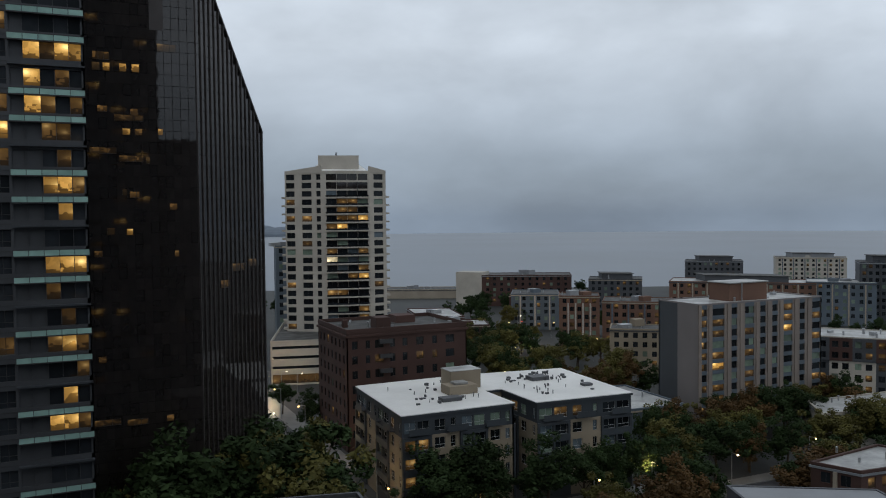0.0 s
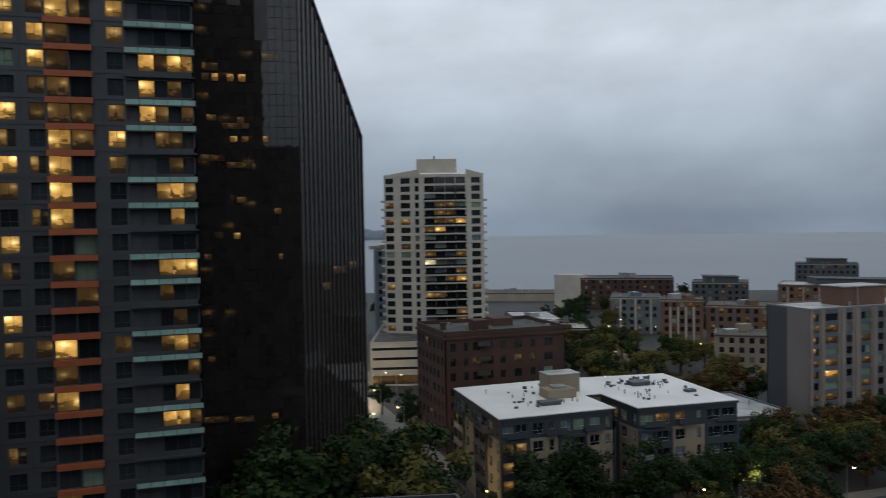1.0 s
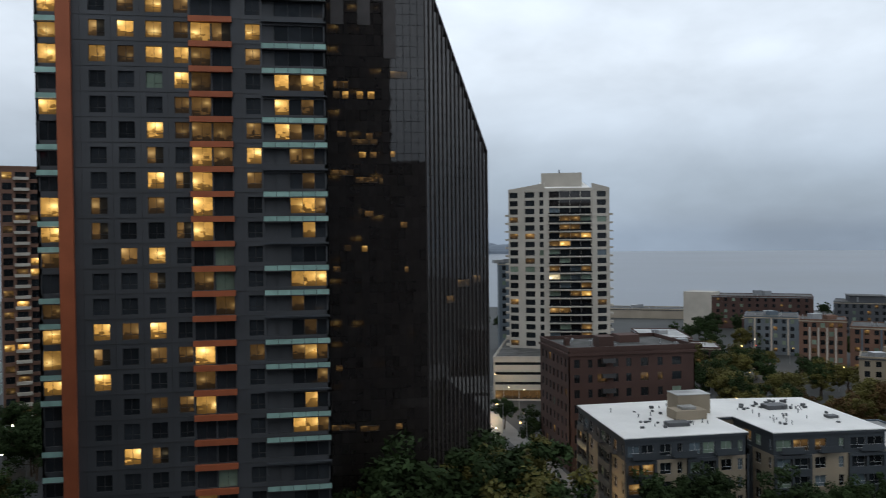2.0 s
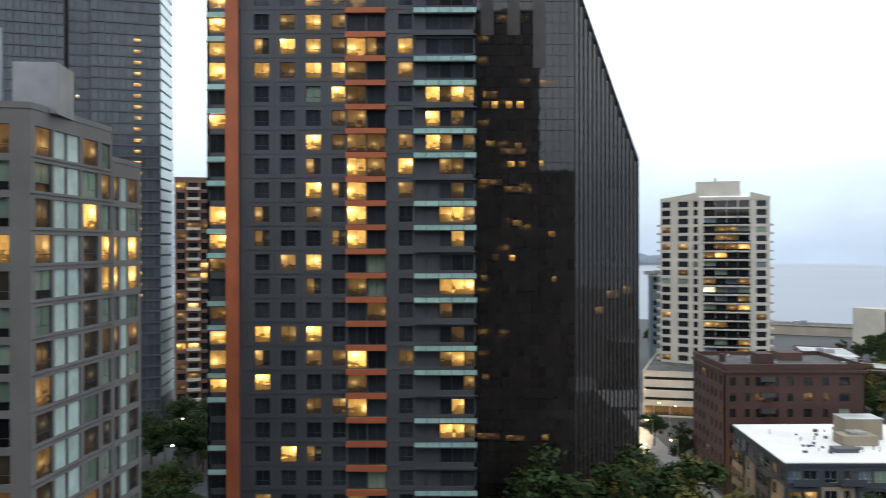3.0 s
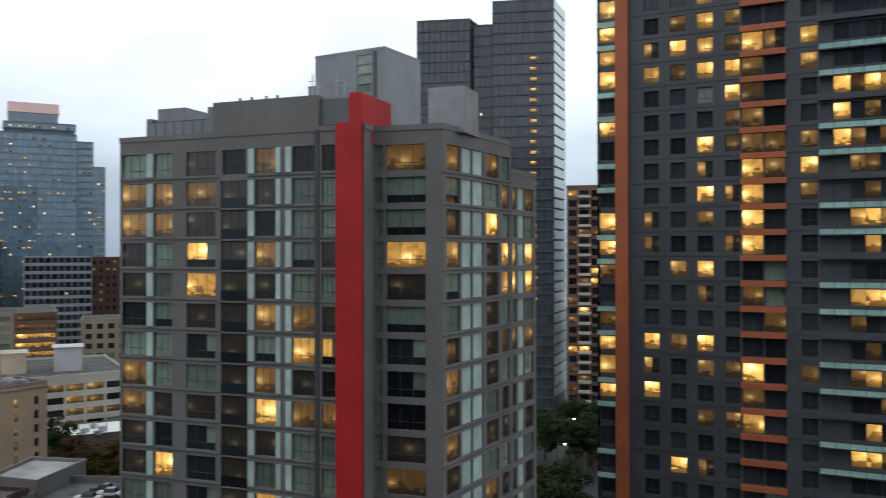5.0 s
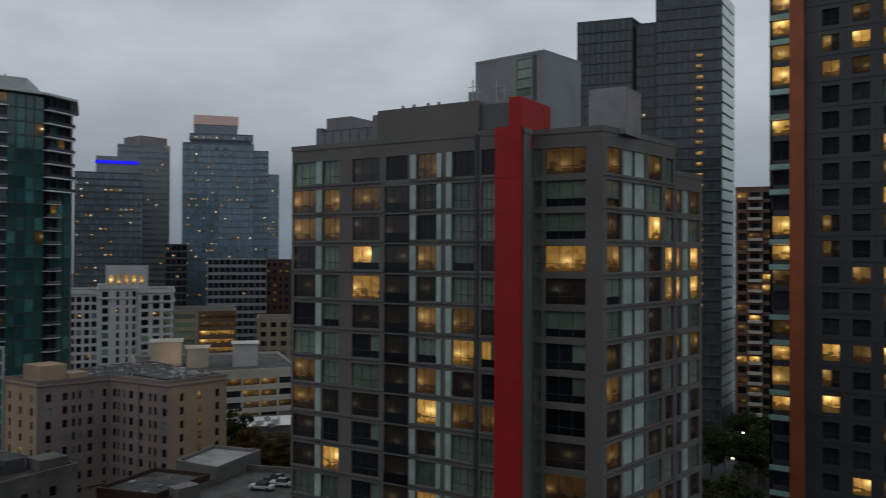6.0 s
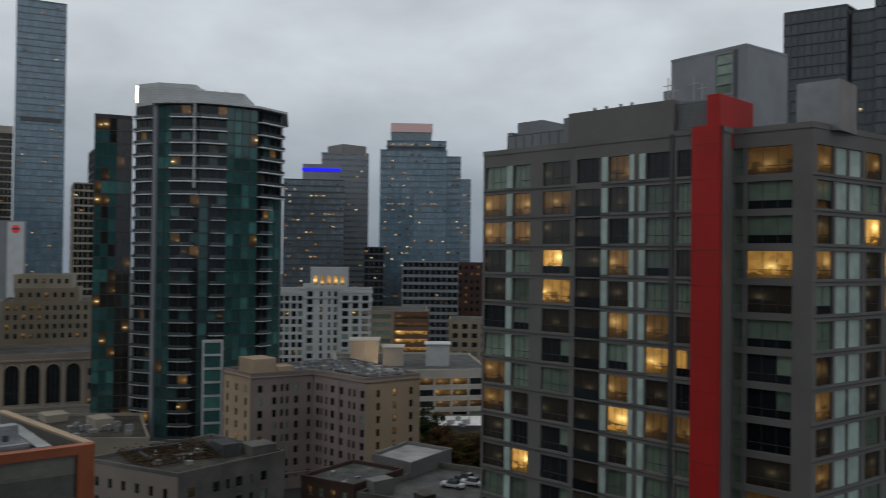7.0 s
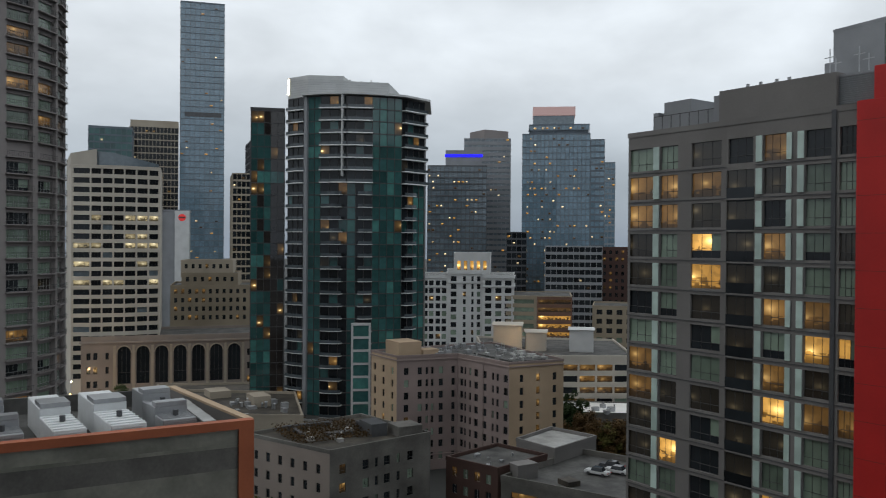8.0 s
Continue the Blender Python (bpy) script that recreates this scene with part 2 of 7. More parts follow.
M = {
    "asphalt": surface("wet_asphalt", (0.045, 0.046, 0.05), 0.35, 0.05, 0.35, fine=3.0, spec=0.6),
    "ground": surface("city_ground", (0.035, 0.037, 0.036), 0.7, 0.02, 0.4, fine=0.5),
    "pavement": surface("wet_concrete_pavement", (0.16, 0.155, 0.15), 0.45, 0.2, 0.25, fine=4.0),
    "sea": surface("grey_sea", (0.075, 0.095, 0.125), 0.32, 0.004, 0.18, bump=0.5, fine=0.09, spec=0.5),
    # haze over the bay is put into the hill's pale blue-grey colour
    "haze_hill": surface("far_hill_with_painted_haze", (0.16, 0.19, 0.23), 1.0, 0.01, 0.15, bump=0),
    "charcoal": surface("charcoal_wall_panels", (0.062, 0.066, 0.073), 0.6, 0.15, 0.16, fine=5.0),
    "charcoal_b": surface("dark_slate_panels", (0.05, 0.056, 0.064), 0.5, 0.15, 0.16, fine=5.0),
    "rust": surface("rust_orange_panels", (0.36, 0.10, 0.042), 0.6, 0.25, 0.16, fine=6.0),
    "red": surface("red_fibre_cement", (0.46, 0.017, 0.015), 0.55, 0.2, 0.12, fine=6.0),
    "grey_conc": surface("grey_painted_concrete", (0.172, 0.164, 0.157), 0.75, 0.2, 0.12, fine=5.0),
    "cool_grey": surface("cool_grey_metal_panels", (0.22, 0.23, 0.245), 0.5, 0.2, 0.12, fine=5.0),
    "white_conc": surface("cream_white_concrete", (0.44, 0.405, 0.35), 0.8, 0.12, 0.14, fine=4.0),
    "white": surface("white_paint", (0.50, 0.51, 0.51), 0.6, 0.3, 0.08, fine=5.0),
    "tan": surface("tan_stucco", (0.27, 0.225, 0.165), 0.85, 0.12, 0.15, fine=4.0),
    "pinkstucco": surface("dusty_pink_stucco", (0.25, 0.195, 0.18), 0.85, 0.1, 0.18, fine=4.0),
    # peach tone; on the hotel's end walls its brightness stands for warm light
    "peach": surface("peach_stucco_and_warm_glow", (0.42, 0.31, 0.21), 0.85, 0.1, 0.15, fine=4.0),
    "brick": surface("dark_red_brick", (0.07, 0.038, 0.031), 0.85, 0.1, 0.22, fine=6.0, bump=0.3),
    "brick_b": surface("brown_brick", (0.15, 0.083, 0.058), 0.85, 0.1, 0.2, fine=6.0, bump=0.3),
    "stone": surface("buff_limestone", (0.33, 0.285, 0.225), 0.8, 0.1, 0.15, fine=4.0),
    "pale_pier": surface("pale_warm_concrete_piers", (0.245, 0.205, 0.178), 0.8, 0.1, 0.14, fine=4.0),
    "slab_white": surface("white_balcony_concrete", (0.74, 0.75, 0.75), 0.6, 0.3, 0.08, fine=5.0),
    # slate panels with the haze of distance put into a lighter colour
    "haze_slate": surface("haze_lightened_slate_panels", (0.19, 0.225, 0.255), 0.5, 0.2, 0.15, fine=5.0),
    "olive_conc": surface("stained_olive_concrete", (0.20, 0.195, 0.165), 0.85, 0.35, 0.28, fine=3.0, bump=0.3),
    "render_dark": surface("dirty_grey_render", (0.12, 0.114, 0.104), 0.85, 0.2, 0.4, fine=4.0),
    "slate": surface("blue_grey_panels", (0.10, 0.125, 0.15), 0.6, 0.2, 0.15, fine=5.0),
    "slate_dark": surface("dark_slate_cladding", (0.042, 0.05, 0.058), 0.6, 0.2, 0.15, fine=5.0),
    "mauve": surface("mauve_grey_wall", (0.21, 0.19, 0.185), 0.8, 0.08, 0.12, fine=4.0),
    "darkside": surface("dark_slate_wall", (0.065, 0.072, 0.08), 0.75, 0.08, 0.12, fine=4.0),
    "roof_white": surface("white_roof_membrane", (0.78, 0.77, 0.74), 0.55, 0.1, 0.12, fine=2.0),
    "roof_grey": surface("grey_gravel_roof", (0.062, 0.061, 0.058), 0.7, 0.3, 0.62, fine=1.6),
    "roof_pale": surface("pale_wet_roof", (0.32, 0.32, 0.31), 0.4, 0.2, 0.5, fine=2.0),
    "roof_brown": surface("mossy_tar_roof", (0.05, 0.043, 0.034), 0.7, 0.3, 0.65, fine=1.6),
    "metal": surface("galvanised_metal", (0.36, 0.37, 0.38), 0.4, 0.5, 0.15, metal=0.6, fine=6.0),
    "unit_white": surface("white_enamelled_steel", (0.66, 0.68, 0.69), 0.4, 0.5, 0.1, fine=5.0),
    "rib_black": surface("bronze_black_ribs", (0.06, 0.053, 0.051), 0.45, 0.5, 0.15, metal=0.2, bump=0),
    "louvre": surface("dark_louvre_metal", (0.08, 0.083, 0.088), 0.5, 0.5, 0.15, metal=0.3),
    "frame": surface("dark_window_frame", (0.05, 0.05, 0.052), 0.5, 1.0, 0.1, bump=0),
    "frame_pale": surface("pale_aluminium_frame", (0.36, 0.38, 0.38), 0.4, 1.0, 0.1, metal=0.4, bump=0),
    "bark": surface("grey_brown_bark", (0.075, 0.055, 0.04), 0.95, 1.5, 0.3, fine=10.0, bump=0.5),
    "leaf": surface("dark_green_leaves", (0.028, 0.046, 0.017), 0.9, 0.25, 0.45, fine=2.0, bump=0, vary=0.25, spec=0.12),
    "leaf_gold": surface("autumn_yellow_green_leaves", (0.1, 0.092, 0.026), 0.7, 0.25, 0.4, fine=2.0, bump=0, vary=0.3, spec=0.12),
    "leaf_rust": surface("autumn_russet_leaves", (0.085, 0.05, 0.02), 0.7, 0.25, 0.4, fine=2.0, bump=0, vary=0.3, spec=0.12),
    "glass": glazing("dark_window_glass", (0.014, 0.017, 0.02), spec=0.32),
    # base colour raised to carry haze and mirrored sky on far towers
    "glass_blue": glazing("blue_grey_curtain_glass", (0.12, 0.155, 0.18), 0.16, 0.08, spec=0.9),
    "glass_sky": glazing("sky_blue_curtain_glass", (0.13, 0.205, 0.26), 0.15, 0.08, spec=1.0),
    "glass_dusk": glazing("dusk_window_glass", (0.026, 0.03, 0.035), 0.5, spec=0.4),
    "glass_slate": glazing("slate_curtain_glass", (0.065, 0.08, 0.088), 0.2, 0.1, spec=0.45),
    "glass_black": glazing("black_mirror_glass", (0.024, 0.02, 0.0185), 0.22, 0.03, 0.004, spec=0.65),
    "glass_teal": glazing("teal_tower_glass", (0.03, 0.092, 0.09), 0.35, 0.06, spec=0.6),
    "glass_teal_pale": glazing("pale_teal_blind_glass", (0.055, 0.17, 0.155), 0.4, 0.1),
    "balcony_glass": glazing("pale_green_balcony_glass", (0.32, 0.50, 0.45), 0.12, 0.12, 0.002, spec=0.7),
    "blind": glazing("grey_green_blinds_behind_glass", (0.17, 0.225, 0.175), 0.35, 0.08),
    "fin": glazing("pale_frosted_glass_panel", (0.46, 0.58, 0.53), 0.12, 0.2, 0.003),
    "lit": lit_room("warm_lit_room", (0.78, 0.40, 0.085), (1.0, 0.70, 0.25), 0.9, 3.4),
    "amber": lit_room("amber_room_behind_blinds", (0.70, 0.36, 0.10), (0.95, 0.60, 0.22), 0.24, 2.6),
    "office": lit_room("fluorescent_office_floor", (0.85, 0.72, 0.42), (1.0, 0.9, 0.6), 0.3, 3.0, 0.8),
    "spark": lit_room("small_lamp_in_dark_room", (0.35, 0.2, 0.07), (1.0, 0.74, 0.34), 1.5, 16.0, 0.02),
    # dark rooms given a weak emission so that their panes aren't black
    "gloom": lit_room("faintly_glowing_dark_room", (0.10, 0.095, 0.075), (0.9, 0.72, 0.42), 0.035, 5.0),
    "lit_pale": lit_room("pale_lit_room", (0.85, 0.70, 0.42), (1.0, 0.86, 0.55), 1.6, 2.6),
    "dim": lit_room("dim_amber_room", (0.62, 0.32, 0.09), (0.98, 0.62, 0.22), 0.17, 7.0),
    "blue_light": lamp_mat("blue_neon_band", (0.005, 0.005, 0.9), 0.9),
    "lamp": lamp_mat("warm_street_light", (1.0, 0.62, 0.2), 5.0),
    "lamp_white": lamp_mat("white_flood_light", (1.0, 0.88, 0.62), 5.0),
    "lamp_red": lamp_mat("red_traffic_light", (1.0, 0.06, 0.03), 5.0),
    "sign_red": lamp_mat("dark_red_sign", (0.5, 0.03, 0.03), 0.35),
    "lamp_green": lamp_mat("green_traffic_light", (0.1, 1.0, 0.5), 4.0),
    "lamp_blue": lamp_mat("blue_sign_light", (0.1, 0.3, 1.0), 4.0),
    "crown_pink": lamp_mat("pink_lit_crown", (0.50, 0.33, 0.32), 0.16),
}

# ---- building kit ----


def mesh_of(name, bm, mats):
    me = bpy.data.meshes.new(name)
    bm.to_mesh(me)
    bm.free()
    for m in mats if isinstance(mats, (list, tuple)) else [mats]:
        me.materials.append(M[m])
    return me


def part(name, bm, mats, parent, label="", at=None):
    me = bm if isinstance(bm, bpy.types.Mesh) else mesh_of(name, bm, mats)
    ob = new(name, me)
    if parent is not None:
        ob.parent = parent
    if at is not None:
        ob.matrix_basis = at
    return tagged(ob, label)


def thing(name, x, y, z, label, category, group="", kind=""):
    ob = new(name)
    ob.empty_display_size = 0.5
    ob.matrix_basis = Matrix.Translation((x, y, z))
    return tagged(ob, label, category, group, kind)


def box(bm, x0, x1, y0, y1, z0, z1, mat=0, m=None):
    vs = [bm.verts.new(v) for v in ((x0, y0, z0), (x1, y0, z0), (x1, y1, z0), (x0, y1, z0), (x0, y0, z1), (x1, y0, z1), (x1, y1, z1), (x0, y1, z1))]
    if m is not None:
        for v in vs:
            v.co = m @ v.co
    for q in ((3, 2, 1, 0), (4, 5, 6, 7), (0, 1, 5, 4), (1, 2, 6, 5), (2, 3, 7, 6), (3, 0, 4, 7)):
        f = bm.faces.new([vs[i] for i in q])
        f.material_index = mat
    return vs


def prism(bm, foot, z0, z1, mat=0, top=None):
    n = len(foot)
    tops = top or [z1] * n
    lo = [bm.verts.new((x, y, z0)) for x, y in foot]
    hi = [bm.verts.new((p[0], p[1], z)) for p, z in zip(foot, tops)]
    for i in range(n):
        j = (i + 1) % n
        bm.faces.new((lo[i], lo[j], hi[j], hi[i])).material_index = mat
    bm.faces.new(hi).material_index = mat
    bm.faces.new(lo[::-1]).material_index = mat


def cylinder(bm, x, y, z0, z1, r, seg=12, r2=None, mat=0):
    r2 = r if r2 is None else r2
    ring = [(math.cos(2 * math.pi * i / seg), math.sin(2 * math.pi * i / seg)) for i in range(seg)]
    lo = [bm.verts.new((x + r * c, y + r * s, z0)) for c, s in ring]
    hi = [bm.verts.new((x + r2 * c, y + r2 * s, z1)) for c, s in ring]
    for i in range(seg):
        j = (i + 1) % seg
        bm.faces.new((lo[i], lo[j], hi[j], hi[i])).material_index = mat
    bm.faces.new(hi).material_index = mat
    bm.faces.new(lo[::-1]).material_index = mat


def inset(foot, d):
    """The footprint (counter-clockwise) with every side moved inwards by d."""
    out, n = [], len(foot)
    for i in range(n):
        p, q, r = Vector(foot[i - 1]), Vector(foot[i]), Vector(foot[(i + 1) % n])
        a, b = (q - p).normalized(), (r - q).normalized()
        na, nb = Vector((-a.y, a.x)), Vector((-b.y, b.x))
        k = 1 + na.dot(nb)
        out.append(tuple(q + (na + nb) * (d / max(k, 0.2))))
    return out


def side_frame(p, q, base=(0, 0)):
    """x along the wall from p to q, y into the building, z up, measured from the base point."""
    a = math.atan2(q[1] - p[1], q[0] - p[0])
    return pose(p[0] - base[0], p[1] - base[1], 0, 0, 0, math.degrees(a)), math.dist(p, q)


PANES = {}


def pane(w, h, style, frame="frame"):
    """A framed window, origin at its lower left, glass facing -y; style: a glazing and, after a dash, bars (number across, r: a low rail); a slash parts left from right glass."""
    key = (round(w, 2), round(h, 2), style, frame)
    if key in PANES:
        return PANES[key]
    glass, _, bars = style.partition("-")
    glass, _, other = glass.partition("/")
    half = glass.endswith("+") or other.endswith("+")
    glass, other = glass.strip("+"), other.strip("+") or glass.strip("+")
    bm = bmesh.new()
    f = 0.05 if h < 3 else 0.08
    n = int(bars.strip("r") or 1) or 1
    xs, zs = [w * i / n for i in range(n + 1)], [0.0, h * 0.3, h] if "r" in bars else [0.0, h]
    grid = [[bm.verts.new((x, 0.0, z)) for x in xs] for z in zs]
    rim = [v for v in grid[0]] + [r[-1] for r in grid[1:]] + grid[-1][-2::-1] + [r[0] for r in grid[-2:0:-1]]
    deep = [bm.verts.new((v.co.x, 0.1, v.co.z)) for v in rim]
    for i in range(len(rim)):
        j = (i + 1) % len(rim)
        bm.faces.new((rim[j], rim[i], deep[i], deep[j]))
    bm.faces.new(deep[::-1])
    cells = [bm.faces.new((grid[r][c], grid[r][c + 1], grid[r + 1][c + 1], grid[r + 1][c])) for r in range(len(zs) - 1) for c in range(n)]
    for cell in cells:
        k = f if bars != "0" else 0.015
        bmesh.ops.inset_individual(bm, faces=[cell], thickness=k * 0.8, depth=-0.04)
        low_cell = half and cell.calc_center_median().z < h * 0.3
        cell.material_index = 2 if low_cell else 3 if cell.calc_center_median().x > w * 0.52 else 1
    bm.normal_update()
    PANES[key] = mesh_of("window", bm, [frame, glass, "glass", other])
    return PANES[key]


def spread(n, length, w, lead=None):
    """n openings of width w, evenly along a wall."""
    gap = (length - n * w) / (n + 1) if lead is None else lead
    step = (length - 2 * gap - w) / max(n - 1, 1)
    return [(gap + i * step, gap + i * step + w) for i in range(n)]


class Block:
    """A building on a footprint (counter-clockwise corners): a core, walls of real thickness with openings, panes set back in them, a roof with a parapet."""

    def __init__(self, name, label, foot, z1, wall, category="building", z0=0.0, thick=0.3, roof="roof_grey", parapet=0.8, core=None, kind="", group=""):
        cx, cy = sum(p[0] for p in foot) / len(foot), sum(p[1] for p in foot) / len(foot)
        self.base, self.foot, self.z0, self.z1, self.thick = (cx, cy), foot, z0, z1, thick
        self.ob = thing(name, cx, cy, 0, label, category, group, kind)
        self.mats = [wall]
        self.walls = []
        self.done = set()
        self.roof, self.parapet = roof, parapet
        self.rng = random.Random(name + label)
        self.core = core or wall
        self.panes = []

    def rel(self, pts):
        return [(x - self.base[0], y - self.base[1]) for x, y in pts]

    def mat(self, m):
        if m not in self.mats:
            self.mats.append(m)
        return self.mats.index(m)

    def side(self, i, cols=(), rows=(), mat=None, pick="d", frame="frame", bars="2", z0=None, z1=None, styles=None, band=None, span=None, proud=0.0):
        """One wall: openings where cols (x0, x1) and rows (z0, z1) cross. pick: a string of kinds to draw from, or a function of (column, row)."""
        p, q = self.foot[i], self.foot[(i + 1) % len(self.foot)]
        F, length = side_frame(p, q, self.base)
        if span:
            F, length = F @ Matrix.Translation((span[0], 0, 0)), span[1] - span[0]
        else:
            self.done.add(i)
        z0, z1 = self.z0 if z0 is None else z0, self.z1 if z1 is None else z1
        t = self.thick
        cols = [c for c in cols if c[1] > c[0]]
        rows = sorted(r for r in rows if r[0] >= z0 and r[1] <= z1)
        xs = sorted({0.0, length, *(round(v, 4) for c in cols for v in c)})
        zs = sorted({z0, z1, *(round(v, 4) for r in rows for v in r)})
        hole = {}
        for ci, c in enumerate(cols):
            for ri, r in enumerate(rows):
                hole[(xs.index(round(c[0], 4)), zs.index(round(r[0], 4)))] = (ci, ri)
        in_col = {xs.index(round(c[0], 4)) for c in cols}
        bm = bmesh.new()
        made = {}

        def vert(i, j, y):
            if (i, j, y) not in made:
                made[i, j, y] = bm.verts.new(F @ Vector((xs[i], y, zs[j])))
            return made[i, j, y]

        fy, nx, nz = -proud, len(xs) - 1, len(zs) - 1
        solid = lambda i, j: 0 <= i < nx and 0 <= j < nz and (i, j) not in hole
        for i in range(nx):
            for j in range(nz):
                if not solid(i, j):
                    continue
                mi = 1 if i in in_col else 0
                bm.faces.new((vert(i, j, fy), vert(i + 1, j, fy), vert(i + 1, j + 1, fy), vert(i, j + 1, fy))).material_index = mi
                for di, dj, a, c in ((-1, 0, (i, j + 1), (i, j)), (1, 0, (i + 1, j), (i + 1, j + 1)), (0, -1, (i, j), (i + 1, j)), (0, 1, (i + 1, j + 1), (i, j + 1))):
                    if not solid(i + di, j + dj):
                        bm.faces.new((vert(*c, fy), vert(*a, fy), vert(*a, t), vert(*c, t))).material_index = mi
        self.walls.append((bm, [mat or self.mats[0], band or mat or self.mats[0]]))
        for ci, (x0, x1) in enumerate(cols):
            for ri, (a, b) in enumerate(rows):
                kind = pick(ci, ri) if callable(pick) else self.rng.choice(pick)
                if kind == " ":
                    continue
                style = (styles or STYLES)[kind]
                plain = kind == "f"
                me = pane(x1 - x0, b - a, style + "-" + ("1" if plain else bars), "frame_pale" if plain else frame)
                self.panes.append((me, F @ Matrix.Translation((x0, t - 0.11, a))))

    def finish(self, tops=None):
        for i in range(len(self.foot)):
            if i not in self.done:
                self.side(i)
        core = bmesh.new()
        prism(core, inset(self.rel(self.foot), self.thick - 0.01), self.z0, self.z1 - 0.05)
        part("core", core, self.core, self.ob)
        for bm, mats in self.walls:
            part("wall", bm, mats, self.ob)
        rf = bmesh.new()
        prism(rf, inset(self.rel(self.foot), self.thick + 0.02), self.z1 - 0.05, self.z1 + 0.06)
        part("roof", rf, self.roof, self.ob)
        if self.parapet:
            pb = bmesh.new()
            rings = []
            base_foot = self.rel(self.foot)
            for d, z in ((-0.06, self.z1), (-0.06, self.z1 + self.parapet), (0.28, self.z1 + self.parapet), (0.28, self.z1)):
                rings.append([pb.verts.new((x, y, z)) for x, y in inset(base_foot, d)])
            n = len(base_foot)
            for r in range(4):
                lo, hi = rings[r], rings[(r + 1) % 4]
                for i in range(n):
                    j = (i + 1) % n
                    pb.faces.new((lo[i], lo[j], hi[j], hi[i]))
            part("parapet", pb, self.mats[0], self.ob)
        for me, at in self.panes:
            part("window", me, None, self.ob, at=at)
        return self.ob


STYLES = {"D": "glass_dusk", "y": "office", "a": "amber", "s": "spark", "h": "lit/blind+", "H": "glass/blind+", "q": "amber/gloom", "p": "blind+", "d": "glass", "b": "blind", "L": "lit", "m": "dim", "f": "fin", "t": "glass_teal", "T": "glass_teal_pale", "u": "glass_blue", "k": "glass_black", "n": "gloom", "w": "lit_pale"}


def floors(z_top, storey, height, n):
    """n rows of openings, the highest with its head at z_top."""
    return [(z_top - i * storey - height, z_top - i * storey) for i in range(n)][::-1]


# ---- ground, sea and distance ----
def sheet(name, foot, z, mat, label, category):
    bm = bmesh.new()
    vs = [bm.verts.new((x, y, z)) for x, y in foot]
    bm.faces.new(vs)
    ob = new(name, mesh_of(name, bm, mat))
    return tagged(ob, label, category, kind="structure")


FAR = 2670.0
arc = [(FAR * math.sin(radians(a)), FAR * math.cos(radians(a))) for a in range(-180, 181, 4)]
shore_n = Vector((0.42, 0.9075))
land = []
for i in range(len(arc) - 1):
    p, q = Vector(arc[i]), Vector(arc[i + 1])
    a, b = p.dot(shore_n) - 598, q.dot(shore_n) - 598
    if a < 0:
        land.append(tuple(p))
    if (a < 0) != (b < 0):
        land.append(tuple(p + (q - p) * (a / (a - b))))
sheet("ground", land[::-1], -0.05, "ground", "dark wet city ground between the buildings", "ground")
sheet("water", [(x, y) for x, y in arc[:-1]][::-1], -2.0, "sea", "calm grey bay under low cloud", "water")

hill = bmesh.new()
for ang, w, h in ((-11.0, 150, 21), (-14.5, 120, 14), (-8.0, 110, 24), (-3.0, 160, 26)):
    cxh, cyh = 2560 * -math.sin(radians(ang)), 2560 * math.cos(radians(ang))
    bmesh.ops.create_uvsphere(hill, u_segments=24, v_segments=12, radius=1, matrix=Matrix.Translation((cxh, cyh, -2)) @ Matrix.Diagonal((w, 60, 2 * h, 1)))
tagged(new("backdrop", mesh_of("backdrop", hill, "haze_hill")), "low headland across the bay, haze painted in its colour", "hill", kind="structure")

# ---- charcoal apartment tower with teal balconies ----
DY, ST = 101.0, 2.915


def bar_z(k):
    return 54.32 + ST * k


D_ROWS = {  # floor: four windows, bay pair, last window, end strip | corner panes
    12: ".L.....L ...d.", 11: "m.L.m.LL .mmL.", 10: "..Lmm..L .....", 9: ".mLm...L .....", 8: "qLLmLqLL .d...", 7: "LmLLm.aL .....",
    6: "..bLm... LqmLL", 5: "...mm..L Lq.m.", 4: "..Lmmmm. Laq.m", 3: "..q.LmL. wwmm.", 2: "..LqL.m. ww.m.", 1: "q.m.L..L wwLLq", 0: "q..qL..L ww.L.",
    -1: ".aL..b.m ww...", -2: "..q.mb.. wwLLL", -3: ".....m.m wwm..", -4: "LaL....L ww.m.", -5: "q.mmL.aL wwmLm", -6: "L...m..L ww..m", -7: "..mmL... ww.L.",
    -8: "........ wwLLm", -9: ".Lq..... ww...", -10: ".....b.. ww...",
}


